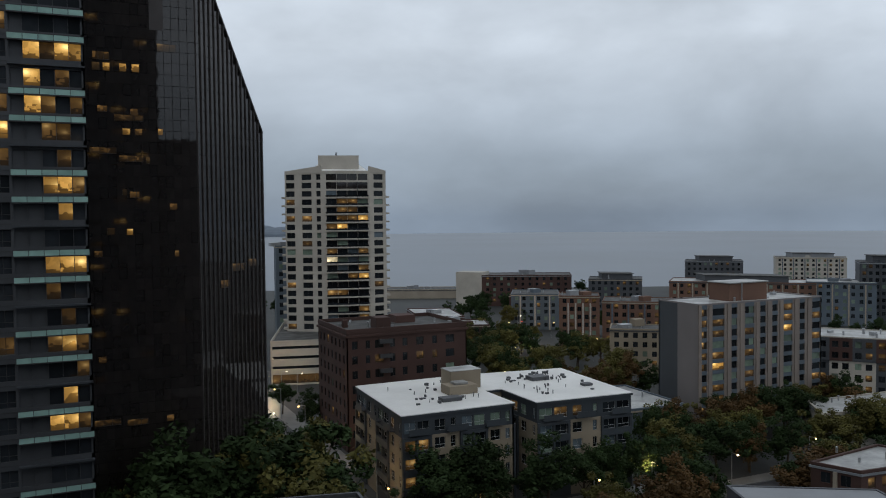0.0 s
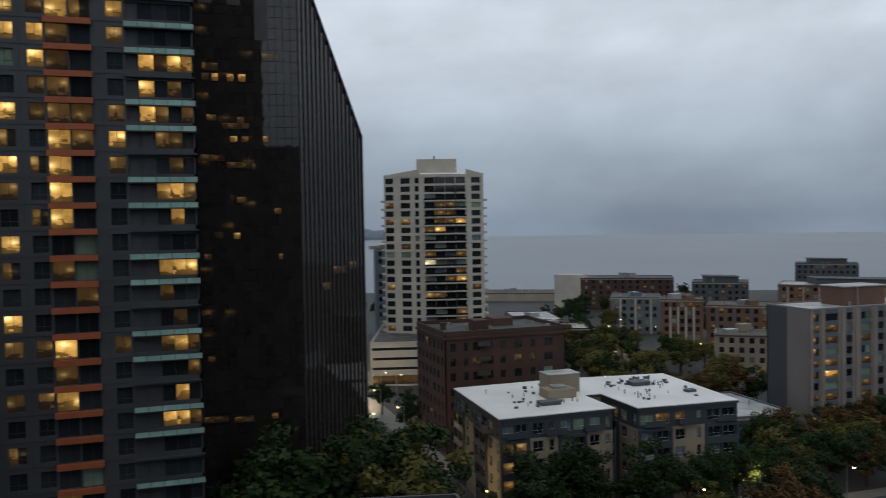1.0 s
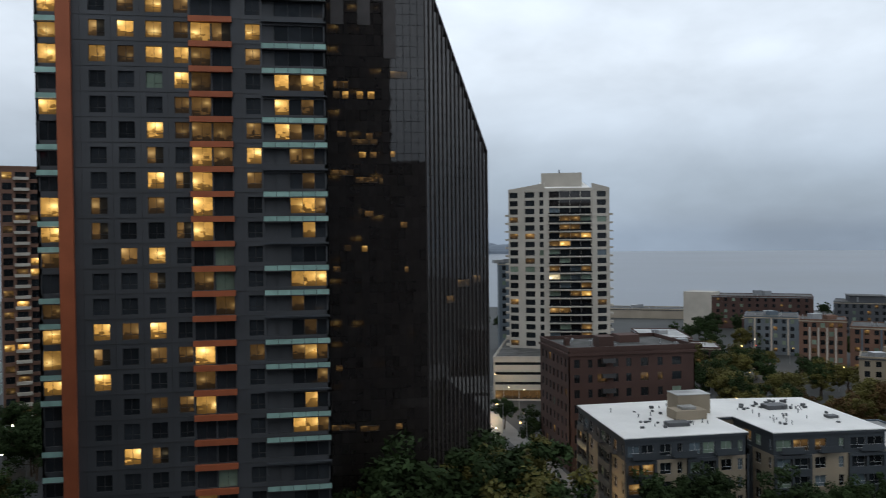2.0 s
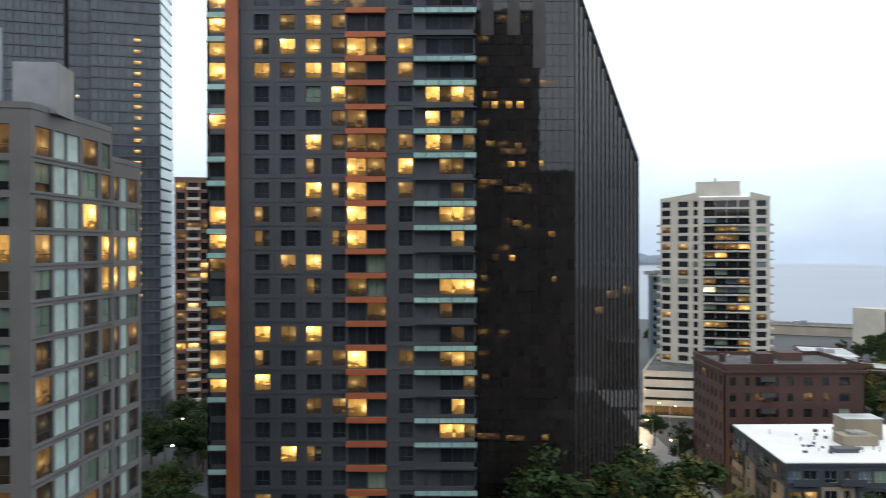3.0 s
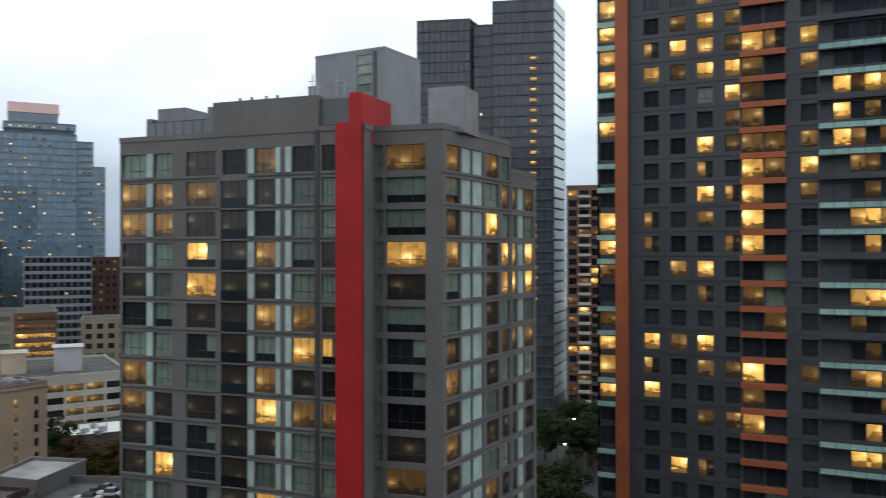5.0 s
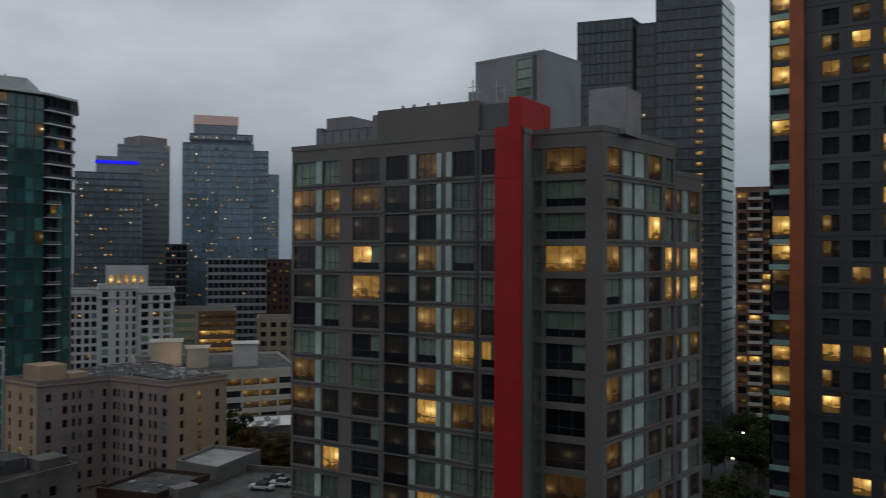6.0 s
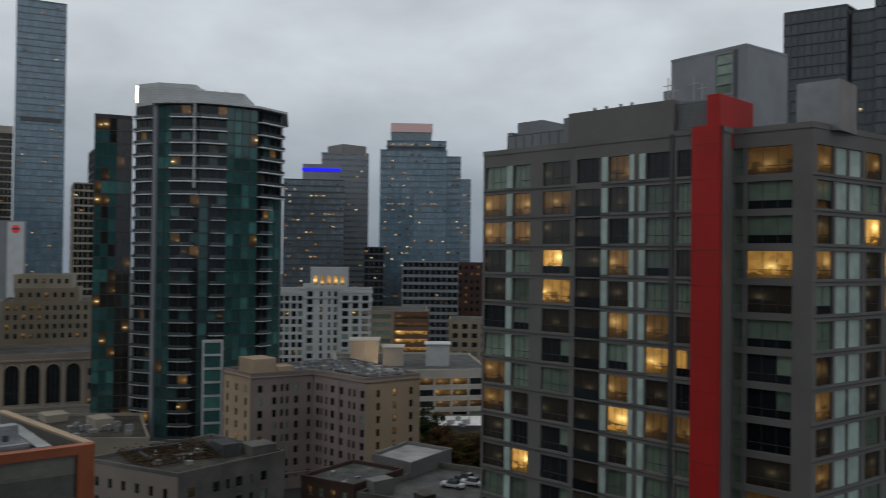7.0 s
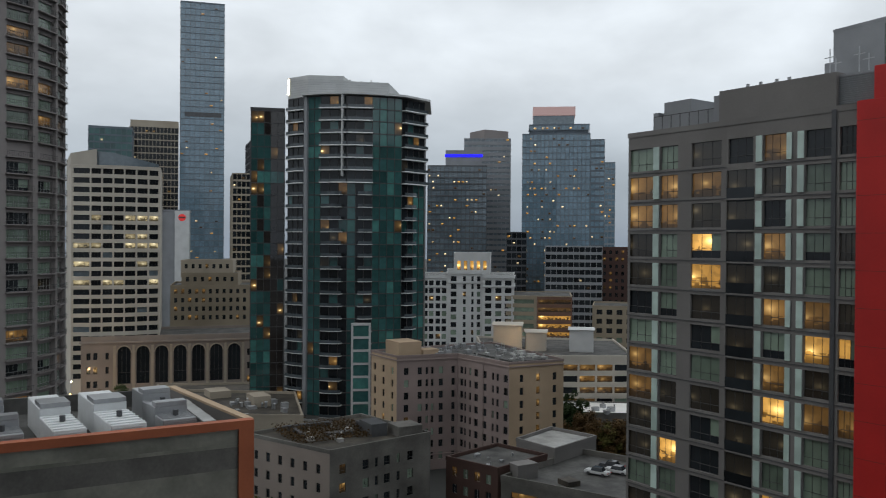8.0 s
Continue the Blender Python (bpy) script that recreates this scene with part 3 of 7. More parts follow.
def dark_tower():
    x0, x1 = -29.2, 3.5
    foot = [(x0, DY), (x1, DY), (x1, DY + 14), (x0, DY + 14)]
    b = Block("apartment_tower", "charcoal apartment tower with rust strips and pale green balconies", foot, 96.0, "charcoal", thick=0.35, core="charcoal_b")
    ks = range(-15, 14)

    def pick(j):
        def choose(ci, ri):
            k = ri - 15
            c = D_ROWS[k].replace(" ", "")[j] if k in D_ROWS else b.rng.choice(".....m") if j < 8 else "w" if j < 10 else "."
            return "D" if c == "." else c
        return choose

    rows = [(bar_z(k) - 2.2, bar_z(k) - 0.3) for k in ks]
    edges = [(-25.3, -21.0), (-21.0, -17.85), (-17.85, -14.8), (-14.8, -12.35)]
    spans = [(-23.45, -21.65), (-20.3, -18.5), (-17.2, -15.4), (-14.05, -12.45)]
    s = lambda a, c: (a - x0, c - x0)
    for j, (lo, hi) in enumerate(edges):
        b.side(0, [(spans[j][0] - lo, spans[j][1] - lo)], rows, pick=pick(j), bars="2r", span=s(lo, hi))
    b.side(0, [(1.5, 3.2)], rows, pick=pick(6), bars="2r", span=s(-7.45, -4.1))
    # rust-coloured vertical strip, proud of the wall
    b.side(0, mat="rust", span=s(-26.85, -25.3), proud=0.5)
    # recessed balcony bay with rust fronts
    tall = [(bar_z(k) - 2.5, bar_z(k) - 0.3) for k in ks]
    b.side(0, [(0.2, 2.4), (2.6, 4.75)], tall, pick=lambda ci, ri: pick(4 + ci)(ci, ri), bars="2", span=s(-12.35, -7.45), mat="charcoal_b")
    # corner glazing: the lower floors have a wider blank wall
    low = [(bar_z(k) - 2.25, bar_z(k) - 0.4) for k in ks]
    b.side(0, [(0.15, 1.45), (1.5, 3.1), (3.15, 4.55), (4.6, 6.0), (6.05, 7.45)], low, span=s(-4.1, x1), bars="1",
           pick=lambda ci, ri: "w" if ci == 0 else pick(8 + ci)(ci, ri) if ci > 1 else pick(8)(ci, ri), styles=dict(STYLES, w="charcoal"))
    b.side(0, [(0.2, 2.2)], tall, pick=lambda ci, ri: pick(7)(ci, ri), bars="2", span=s(x0, -26.85))
    b.done.add(0)
    ob = b.finish()
    inv = Matrix.Translation((-b.base[0], -b.base[1], 0))
    # slab lines, panel joints and balcony fronts
    line = bmesh.new()
    for k in ks:
        box(line, -25.3, -12.35, DY - 0.05, DY + 0.02, bar_z(k) + 0.22, bar_z(k) + 0.27)
        box(line, -7.45, -4.1, DY - 0.05, DY + 0.02, bar_z(k) + 0.22, bar_z(k) + 0.27)
    for x in (-24.4, -21.0, -17.85, -14.8, -6.4):
        box(line, x - 0.02, x + 0.02, DY - 0.03, DY + 0.02, 0, 95.9)
    part("joint_strip", line, "frame", ob, at=inv)
    bay = bmesh.new()
    box(bay, 0, 4.9, -0.55, 0.05, -0.3, 0.36)
    bay_mesh = mesh_of("balcony_front", bay, "rust")
    glass = bmesh.new()
    for i in range(5):
        box(glass, 0.03 + i * 1.52, 1.48 + i * 1.52, -0.06, 0.0, -0.3, 0.3, 0)
    box(glass, 0, 7.6, -0.05, 0.5, -0.44, -0.34, 1)
    box(glass, 0, 7.6, -0.09, -0.01, 0.31, 0.35, 1)
    glass_mesh = mesh_of("balcony_rail", glass, ["balcony_glass", "frame"])
    end = bmesh.new()
    box(end, 0.05, 2.3, -0.06, 0.0, -0.3, 0.3, 0)
    box(end, 0, 2.35, -0.05, 0.3, -0.44, -0.34, 1)
    end_mesh = mesh_of("balcony_rail", end, ["balcony_glass", "frame"])
    sl = bmesh.new()
    box(sl, 0, 7.6, -0.5, 0.02, -0.1, 0.1)
    slab_mesh = mesh_of("slab_edge", sl, "charcoal_b")
    for k in ks:
        part("balcony_front", bay_mesh, None, ob, at=inv @ Matrix.Translation((-12.35, DY, bar_z(k))))
        if k % 3 != 2:
            part("balcony_rail", glass_mesh, None, ob, at=inv @ Matrix.Translation((-4.1, DY - 0.5, bar_z(k))))
        else:
            part("slab_edge", slab_mesh, None, ob, at=inv @ Matrix.Translation((-4.1, DY, bar_z(k))))
        if k % 3 != 1:
            part("balcony_rail", end_mesh, None, ob, at=inv @ Matrix.Translation((x0, DY - 0.3, bar_z(k) - 0.4)))


dark_tower()


# ---- black mirror-glass office tower with a sloping top ----
def black_tower():
    m, r = (17.8, 116.6), (28.9, 127.0)
    foot = [(-14.0, 116.6), m, r, (28.9, 165.0), (-14.0, 165.0)]
    ob = thing("office_tower", 8, 140, 0, "black mirror-glass office tower with a steeply sloping top", "office tower")
    inv = Matrix.Translation((-8, -140, 0))
    core = bmesh.new()
    prism(core, inset(foot, 0.25), 0, 0, 0, [97, 88.6, 64.6, 64.6, 97])
    part("core", core, "glass_black", ob, at=inv)
    # each facade is a lattice of separate panes with ribs between
    for (p, q), ztop, ribs in (((foot[0], m), lambda s: 97 - 8.0 * s, 0), ((m, r), lambda s: 89 - 24.1 * s, 1)):
        F, length = side_frame(p, q)
        n = round(length / 1.02)
        panes, rib = bmesh.new(), bmesh.new()
        w = length / n
        for i in range(n):
            zt = ztop((i + (1 if ribs else 0.5)) / n)
            z = 0.75
            while z < zt - 0.3:
                h = min(1.44, zt - z)
                tilt = random.uniform(-0.006, 0.006)
                box(panes, i * w + 0.035, (i + 1) * w - 0.035, tilt, 0.2, z, z + h, 0, F)
                z += 1.5
            if ribs:
                box(rib, i * w - 0.06, i * w + 0.06, -0.18, 0.2, 0, ztop(i / n) + 0.2, 0, F)
        tagged(part("curtain_wall", panes, "glass_black", ob, at=inv), kind="stuff")
        if ribs:
            box(rib, length - 0.1, length + 0.1, -0.2, 0.2, 0, ztop(1) + 0.2, 0, F)
            part("ribs", rib, "rib_black", ob, at=inv)
            cap = bmesh.new()
            vs = [F @ Vector(v) for v in ((0, -0.25, ztop(0)), (length, -0.25, ztop(1)), (length, 0.5, ztop(1)), (0, 0.5, ztop(0)))]
            lo = [cap.verts.new(v) for v in vs]
            hi = [cap.verts.new(v + Vector((0, 0, 0.4))) for v in vs]
            for a in range(4):
                c = (a + 1) % 4
                cap.faces.new((lo[a], lo[c], hi[c], hi[a]))
            cap.faces.new(hi), cap.faces.new(lo[::-1])
            part("coping", cap, "rib_black", ob, at=inv)
    # lit panes on the dark glass: lamp-lit offices, and reflections of other lit windows
    F, length = side_frame(foot[0], m)
    rng = random.Random(5)
    for z, x, w, kind in ((71.3, 18.9, 0.9, "s"), (71.3, 20.2, 0.8, "L"), (71.3, 22.2, 0.8, "L"), (71.3, 23.7, 0.9, "L"), (72.7, 19.0, 2.0, "m"), (66.0, 19.4, 1.2, "a"), (65.7, 23.4, 0.9, "a"), (64.9, 21.4, 3.6, "m"),
                          (63.1, 22.4, 0.9, "L"), (63.1, 23.9, 0.9, "a"), (63.2, 26.8, 0.6, "L"), (60.6, 18.4, 3.2, "m"), (59.6, 21.9, 3.0, "m"), (59.4, 25.2, 0.5, "s"), (54.9, 23.1, 1.2, "a"), (55.2, 22.2, 0.5, "s"), (53.3, 28.1, 0.9, "a"),
                          (50.0, 22.6, 0.75, "L"), (50.1, 20.2, 0.9, "m"), (47.0, 28.6, 0.5, "a"), (47.2, 18.6, 1.0, "m"), (33.4, 18.8, 0.9, "a"), (24.9, 27.1, 0.85, "a"), (24.8, 22.1, 2.6, "m"), (25.1, 18.1, 3.2, "m"), (74.2, 26.9, 2.4, "s")):
        part("lit_window", pane(w, 1.0 if z > 70 else 0.8, STYLES[kind] + "-" + ("1" if w < 1 else "3")), None, ob, at=inv @ F @ Matrix.Translation((x, -0.13, z)))
    # tall black strips on the glass near the top
    for x, z in ((18.7, 81.6), (22.4, 81.6), (26.0, 77.0)):
        slot = bmesh.new()
        box(slot, x, x + 1.75, -0.04, 0.05, z, 92.0, 0, F)
        part("louvre_slot", slot, "rib_black", ob, "tall black strip on the glass", at=inv)
    F, length = side_frame(m, r)
    for z, x, w in ((44.4, 7.0, 3.4), (44.9, 11.0, 2.2), (42.2, 4.4, 2.0)):
        part("lit_window", pane(w, 1.1, "dim-3"), None, ob, at=inv @ F @ Matrix.Translation((x, -0.13, z)))


black_tower()


# ---- grey concrete tower with the red fin ----
G_ROWS = ["bbn.and", "aam.nbb", "aan.nbb", "nbh.apn", "nbL.nbb", "npn.aan", "bbH.pLh", "mbb.ann", "mnn.Laa", "nnH.nbb", "nLn.bbb", "bbH.Lbb", "nbb.nmb", "bdb.bpd", "mbd.nbb", "bpb.bdb", "ndb.bbm", "bbb.bbb"]
G_RIGHT = "appLnpHHnnmpbnbpbn"
G_SIDE = ["affmb", "pffbm", "nffLb", "affnL", "pffnL", "bffnb", "nffnm", "affnb", "nffbn", "mffnn", "nffbb", "nffmn", "bffnb", "nffnn", "mffnm", "bffnb", "nffnn", "bffnn"]


def grey_tower():
    Lp, Pp, Qp, Rp, C, E, B1, B2 = (-65.8, 59.6), (-41.8, 62.1), (-39.0, 62.4), (-39.4, 64.5), (-32.9, 65.5), (-32.1, 79.5), (-62.0, 83.0), (-68.0, 78.0)
    foot = [Lp, Qp, Rp, C, E, B1, B2]
    b = Block("apartment_tower", "grey concrete apartment tower with a tall red fin", foot, 63.0, "grey_conc", thick=0.3, parapet=0.5, core="charcoal_b", roof="roof_grey")
    rows = floors(61.75, 2.9, 2.3, 18)
    row = lambda ri: 17 - ri
    room = lambda kind, k: "d" if kind == "n" and k % 3 == 0 else kind
    wide = [(0.15, 3.3), (4.2, 6.33), (7.95, 11.3), (15.7, 17.9), (19.65, 21.98), (22.65, 24.1)]
    idx = [0, 1, 2, 4, 5, 6]
    # the recessed balcony stack is an opening one floor lower than the roof
    b.side(0, wide[:3], rows, pick=lambda ci, ri: room(G_ROWS[row(ri)][idx[ci]], ci + ri), bars="3r", span=(0, 11.9))
    b.side(0, [(0.15, 2.75)], rows[-1:], pick="d", bars="3r", span=(11.9, 14.8), z0=58.85)
    b.side(0, [(c[0] - 14.8, c[1] - 14.8) for c in wide[3:]], rows, pick=lambda ci, ri: room(G_ROWS[row(ri)][idx[3 + ci]], ci + ri), bars="3r", span=(14.8, math.dist(Lp, Qp)))
    b.done.add(0)
    b.side(1)
    b.side(2, [(0.1, 0.9), (1.25, 5.0)], rows, pick=lambda ci, ri: room(G_RIGHT[row(ri)], ri) if ci else "b", bars="3r")
    side_cols = [(0.7, 3.2), (3.6, 5.6), (5.75, 7.9), (8.5, 11.2), (12.0, 13.7)]
    code = [0, 1, 1, 3, 4]
    b.side(3, side_cols, rows, pick=lambda ci, ri: G_SIDE[row(ri)][code[ci]].replace(".", "d"), bars="2r")
    # the far end of the side is one floor lower
    low = Block("apartment_wing", "grey concrete lower wing of an apartment tower", [(-32.08, 79.56), (-31.7, 85.8), (-60.0, 89.0), (-60.4, 83.1)], 60.2, "grey_conc", thick=0.3, parapet=0.5, core="charcoal_b")
    low.side(0, [(0.3, 1.3), (1.7, 3.3), (3.5, 5.6)], rows[:-1], pick=lambda ci, ri: G_SIDE[row(ri)][4] if ci != 1 else "f", bars="2r")
    low.finish()
    ob = b.finish()
    inv = Matrix.Translation((-b.base[0], -b.base[1], 0))
    F, _ = side_frame(Lp, Qp)
    S, _ = side_frame(C, E)
    # recessed balconies
    rec = bmesh.new()
    box(rec, 11.9, 12.0, 0.0, 1.6, 0, 58.85, 0, F)
    slab = bmesh.new()
    box(slab, 0, 2.9, -0.05, 0.28, -0.08, 0.08, 0)
    box(slab, 0.02, 2.88, -0.04, 0.0, 0.08, 1.05, 1)
    slab_mesh = mesh_of("balcony", slab, ["grey_conc", "glass"])
    glaze = pane(2.85, 2.6, "gloom-3")
    for i in range(1, 18):
        z = 59.1 - 2.9 * i
        part("balcony", slab_mesh, None, ob, at=inv @ F @ Matrix.Translation((11.9, 0.0, z)))
        part("balcony_door", glaze, None, ob, at=inv @ F @ Matrix.Translation((11.92, 0.17, z + 0.1)))
    # pale frosted panels beside the windows
    for x, w in ((3.36, 0.74), (14.98, 0.64), (17.96, 0.5), (18.98, 0.6)):
        fm = pane(w, 2.3, "fin-1", "frame_pale")
        for i in range(18):
            part("glass_panel", fm, None, ob, at=inv @ F @ Matrix.Translation((x, -0.12, rows[i][0])))
    # slab lines and window rails across the front
    tr = bmesh.new()
    for i in range(18):
        z = rows[i][0] - 0.28
        box(tr, 0, 11.85, -0.07, 0.01, z, z + 0.05, 0, F)
        box(tr, 14.85, 24.1, -0.07, 0.01, z, z + 0.05, 0, F)
        box(tr, 0, 14.0, -0.07, 0.01, z, z + 0.05, 0, S)
    tagged(part("slab_line", tr, "louvre", ob, at=inv), kind="stuff")
    vert = bmesh.new()
    box(vert, 22.0, 22.4, -0.12, 0.01, 0, 63.2, 0, F)
    part("downpipe", vert, "louvre", ob, at=inv)
    # red fin: a tall slab that turns over the roof
    fin = bmesh.new()
    box(fin, 24.25, 26.8, -0.4, 0.6, 0, 63.6, 0, F)
    box(fin, 25.6, 26.8, -0.38, 6.0, 61.75, 66.2, 0, F)
    bmesh.ops.bevel(fin, geom=list(fin.edges), offset=0.03, segments=1, affect="EDGES")
    part("red_fin", fin, "red", ob, "red panelled fin rising above the roof", at=inv)
    seams = bmesh.new()
    for i in range(21):
        box(seams, 24.28, 26.77, -0.405, -0.38, 3.0 * i + 2.0, 3.0 * i + 2.03, 0, F)
    tagged(part("panel_joint", seams, "brick", ob, at=inv), kind="stuff")
    # rooftop house, parapet band and plant
    ph = bmesh.new()
    box(ph, 11.0, 22.3, 0.02, 12.0, 63.0, 66.3, 0, F)
    part("roof_house", ph, "grey_conc", ob, at=inv)
    lv = bmesh.new()
    for i in range(16):
        box(lv, 22.3, 25.4, 0.4, 0.5, 63.3 + i * 0.17, 63.4 + i * 0.17, 0, F)
    box(lv, 22.3, 25.4, 0.5, 7.0, 63.0, 66.1, 0, F)
    part("louvre_house", lv, "cool_grey", ob, at=inv)
    st = bmesh.new()
    box(st, 0.9, 8.2, 3.0, 8.5, 63.0, 65.4, 0, F)
    box(st, 1.8, 5.2, 3.4, 8.0, 65.4, 66.8, 0, F)
    box(st, 0.2, 0.9, 3.6, 6.0, 63.0, 65.9, 0, F)
    box(st, 10.2, 11.0, 0.3, 2.0, 63.0, 66.0, 0, F)
    part("stair_house", st, "cool_grey", ob, at=inv)
    rails = bmesh.new()
    for i in range(8):
        box(rails, 2.4 + i * 1.1, 2.45 + i * 1.1, 1.0, 1.05, 63.4, 65.0, 0, F)
    box(rails, 2.4, 10.2, 1.0, 1.05, 64.95, 65.02, 0, F)
    part("roof_rail", rails, "frame", ob, at=inv)
    bx = bmesh.new()
    box(bx, 31.0, 34.5, 5.0, 9.0, 63.0, 67.2, 0, F)
    part("plant_box", bx, "metal", ob, at=inv)
    for x in (13.5, 14.8, 16.4, 17.6):
        v = bmesh.new()
        p = F @ Vector((x, 0.8, 0))
        cylinder(v, p.x, p.y, 66.3, 66.7, 0.16, 10)
        part("roof_vent", v, "metal", ob, at=inv)
    ant = bmesh.new()
    for x, h in ((20.9, 2.4), (21.4, 1.6), (23.4, 2.2), (24.2, 1.5)):
        p = F @ Vector((x, 1.5, 0))
        cylinder(ant, p.x, p.y, 66.2, 66.2 + h, 0.05, 6)
        box(ant, p.x - 0.5, p.x + 0.5, p.y - 0.03, p.y + 0.03, 66.2 + h * 0.7, 66.26 + h * 0.7)
    part("antenna", ant, "metal", ob, at=inv)


grey_tower()


# ---- cream high-rise by the water ----
def cream_tower():
    p = [(71.0, 278.6), (81.6, 271.5), (97.3, 267.4), (103.2, 267.4), (108, 283), (104, 302), (88, 306), (75.5, 296)]
    b = Block("apartment_tower", "cream concrete high-rise with dark window bands and balconies", p, 66.9, "white_conc", z0=8, thick=0.5, parapet=0.9, roof="roof_white")
    n, st = 21, 2.807
    rows = floors(66.62, st, 1.85, n)
    mix = "dddddddbdm"
    glow = {(14, 1): "L", (14, 0): "a", (15, 3): "L", (15, 2): "m", (17, 1): "m", (16, 1): "m", (9, 3): "a", (10, 0): "w", (8, 3): "L", (8, 2): "m", (6, 0): "a", (6, 1): "m", (4, 3): "a", (3, 3): "m"}
    b.side(0, [(0.4, 3.4), (5.9, 9.35), (11.0, 12.5)], rows, pick=lambda ci, ri: "a" if (ci, ri) in ((1, 15), (0, 7), (1, 0)) else b.rng.choice(mix), bars="2")
    lo = floors(63.9, st, 2.2, n - 1)
    b.side(1, [(1.65, 5.1), (5.2, 8.6), (8.7, 12.0), (12.3, 15.6)], lo + [(64.6, 66.7)], pick=lambda ci, ri: "k" if ri > 18 else glow.get((ri, ci)) or b.rng.choice("dddbuddddmb"), bars="2")
    b.side(2, [(1.5, 4.8)], rows, pick=mix + "bu", bars="2")
    b.side(7, spread(3, math.dist(p[7], p[0]), 3.0), rows, pick=mix, bars="1")
    ob = b.finish()
    inv = Matrix.Translation((-b.base[0], -b.base[1], 0))
    F, _ = side_frame(p[1], p[2])
    bal, brl = bmesh.new(), bmesh.new()
    step = [(1.4, -0.8), (5.2, -0.8), (5.2, -1.3), (12.1, -1.3), (12.1, -0.9), (15.8, -0.9)]
    prism(bal, step + [(15.8, 0.05), (1.4, 0.05)], -0.15, 0.3)
    prism(brl, [(x, y + 0.03) for x, y in step] + [(x, y + 0.08) for x, y in step[::-1]], 0.3, 0.85)
    bal_mesh, rail_mesh = mesh_of("balcony", bal, "white_conc"), mesh_of("balcony_rail", brl, "glass")
    S, ls = side_frame(p[3], p[4])
    W, lw = side_frame(p[7], p[0])
    sb = bmesh.new()
    box(sb, 0, 4.0, -1.2, 0.05, -0.1, 0.5)
    side_bal = mesh_of("balcony", sb, "white_conc")
    for z0, z1 in lo[:-1]:
        bay = part("balcony", bal_mesh, None, ob, at=inv @ F @ Matrix.Translation((0, 0, z0 - 0.2)))
        part("balcony_rail", rail_mesh, None, bay, "dark glass rail")
        part("balcony", side_bal, None, ob, at=inv @ S @ Matrix.Translation((0.5, 0, z0 - 0.2)))
        part("balcony", side_bal, None, ob, at=inv @ W @ Matrix.Translation((lw - 6.0, 0, z0 - 0.2)))
    div = bmesh.new()
    box(div, 12.0, 12.2, -1.0, 0.05, 9, 64.0, 0, F)
    part("balcony_divider", div, "frame", ob, at=inv)
    # sloping concrete shoulders that rise to the roof house
    for i, za, zb in ((0, 67.7, 69.5), (2, 69.3, 67.9)):
        G, lg = side_frame(p[i], p[i + 1])
        sh = bmesh.new()
        vs = [[sh.verts.new(G @ Vector(v)) for v in ((0, y, 66.95), (lg, y, 66.95), (lg, y, zb), (0, y, za))] for y in (-0.08, 1.2)]
        sh.faces.new(vs[0]), sh.faces.new(vs[1][::-1])
        for a in range(4):
            c = (a + 1) % 4
            sh.faces.new((vs[0][c], vs[0][a], vs[1][a], vs[1][c]))
        part("shoulder", sh, "white_conc", ob, at=inv)
    ph = bmesh.new()
    prism(ph, [(82.0, 276.0), (95.2, 272.0), (98.0, 282.0), (85.0, 286.0)], 66.9, 73.2)
    part("roof_house", ph, "white_conc", ob, at=inv)
    fl = bmesh.new()
    cylinder(fl, 88.6, 276.5, 73.2, 74.4, 0.25, 8)
    part("flue", fl, "louvre", ob, at=inv)
    slope = bmesh.new()
    prism(slope, [(81.9, 272.2), (97.0, 268.2), (98.5, 281), (84.0, 285)], 66.9, 0, 0, [67.7, 67.7, 70.6, 70.6])
    part("sloped_roof", slope, "roof_white", ob, "wet pale sloping roof", at=inv)
    # parking podium
    pod = [(59.6, 255.2), (92.0, 247.0), (112, 285), (75, 300)]
    g = Block("parking_garage", "cream concrete parking podium with long dark openings", pod, 13.4, "white_conc", category="garage", thick=0.5, parapet=0.6)
    for i in (0, 3):
        ln = math.dist(pod[i], pod[(i + 1) % 4])
        g.side(i, [(0.6, ln / 2 - 0.4), (ln / 2 + 0.4, ln - 0.6)], [(0.5, 3.4)] + floors(12.2, 3.1, 0.9, 3), pick=lambda ci, ri: "a" if ri == 0 else "ddd"[ri - 1], bars="6")
    g.finish()


cream_tower()


# ---- generic neighbours ----
def rect(x0, x1, y0, y1, turn=0.0, about=None):
    pts = [(x0, y0), (x1, y0), (x1, y1), (x0, y1)]
    if turn:
        ax, ay = about or pts[0]
        c, s = math.cos(radians(turn)), math.sin(radians(turn))
        pts = [(ax + (x - ax) * c - (y - ay) * s, ay + (x - ax) * s + (y - ay) * c) for x, y in pts]
    return pts


def house(name, label, foot, z1, wall, sides, storey=3.1, win=(1.4, 1.7), gap=2.8, pick="ddddbm", top=0.9, category="building", n=None, roof="roof_grey", bars="2", frame="frame", parapet=0.7, thick=0.25, z0=0.0, low=1.0, mats=None, group=""):
    """A neighbour with a regular grid of windows on the sides named."""
    b = Block(name, label, foot, z1, wall, category=category, roof=roof, parapet=parapet, thick=thick, z0=z0, group=group, core="charcoal_b")
    count = n or int((z1 - z0 - low) / storey)
    rows = floors(z1 - top, storey, win[1], count)
    for i in sides:
        ln = math.dist(foot[i], foot[(i + 1) % len(foot)])
        b.side(i, spread(max(1, int(ln / gap)), ln, win[0]), rows, pick=pick, bars=bars, frame=frame, mat=(mats or {}).get(i))
    return b


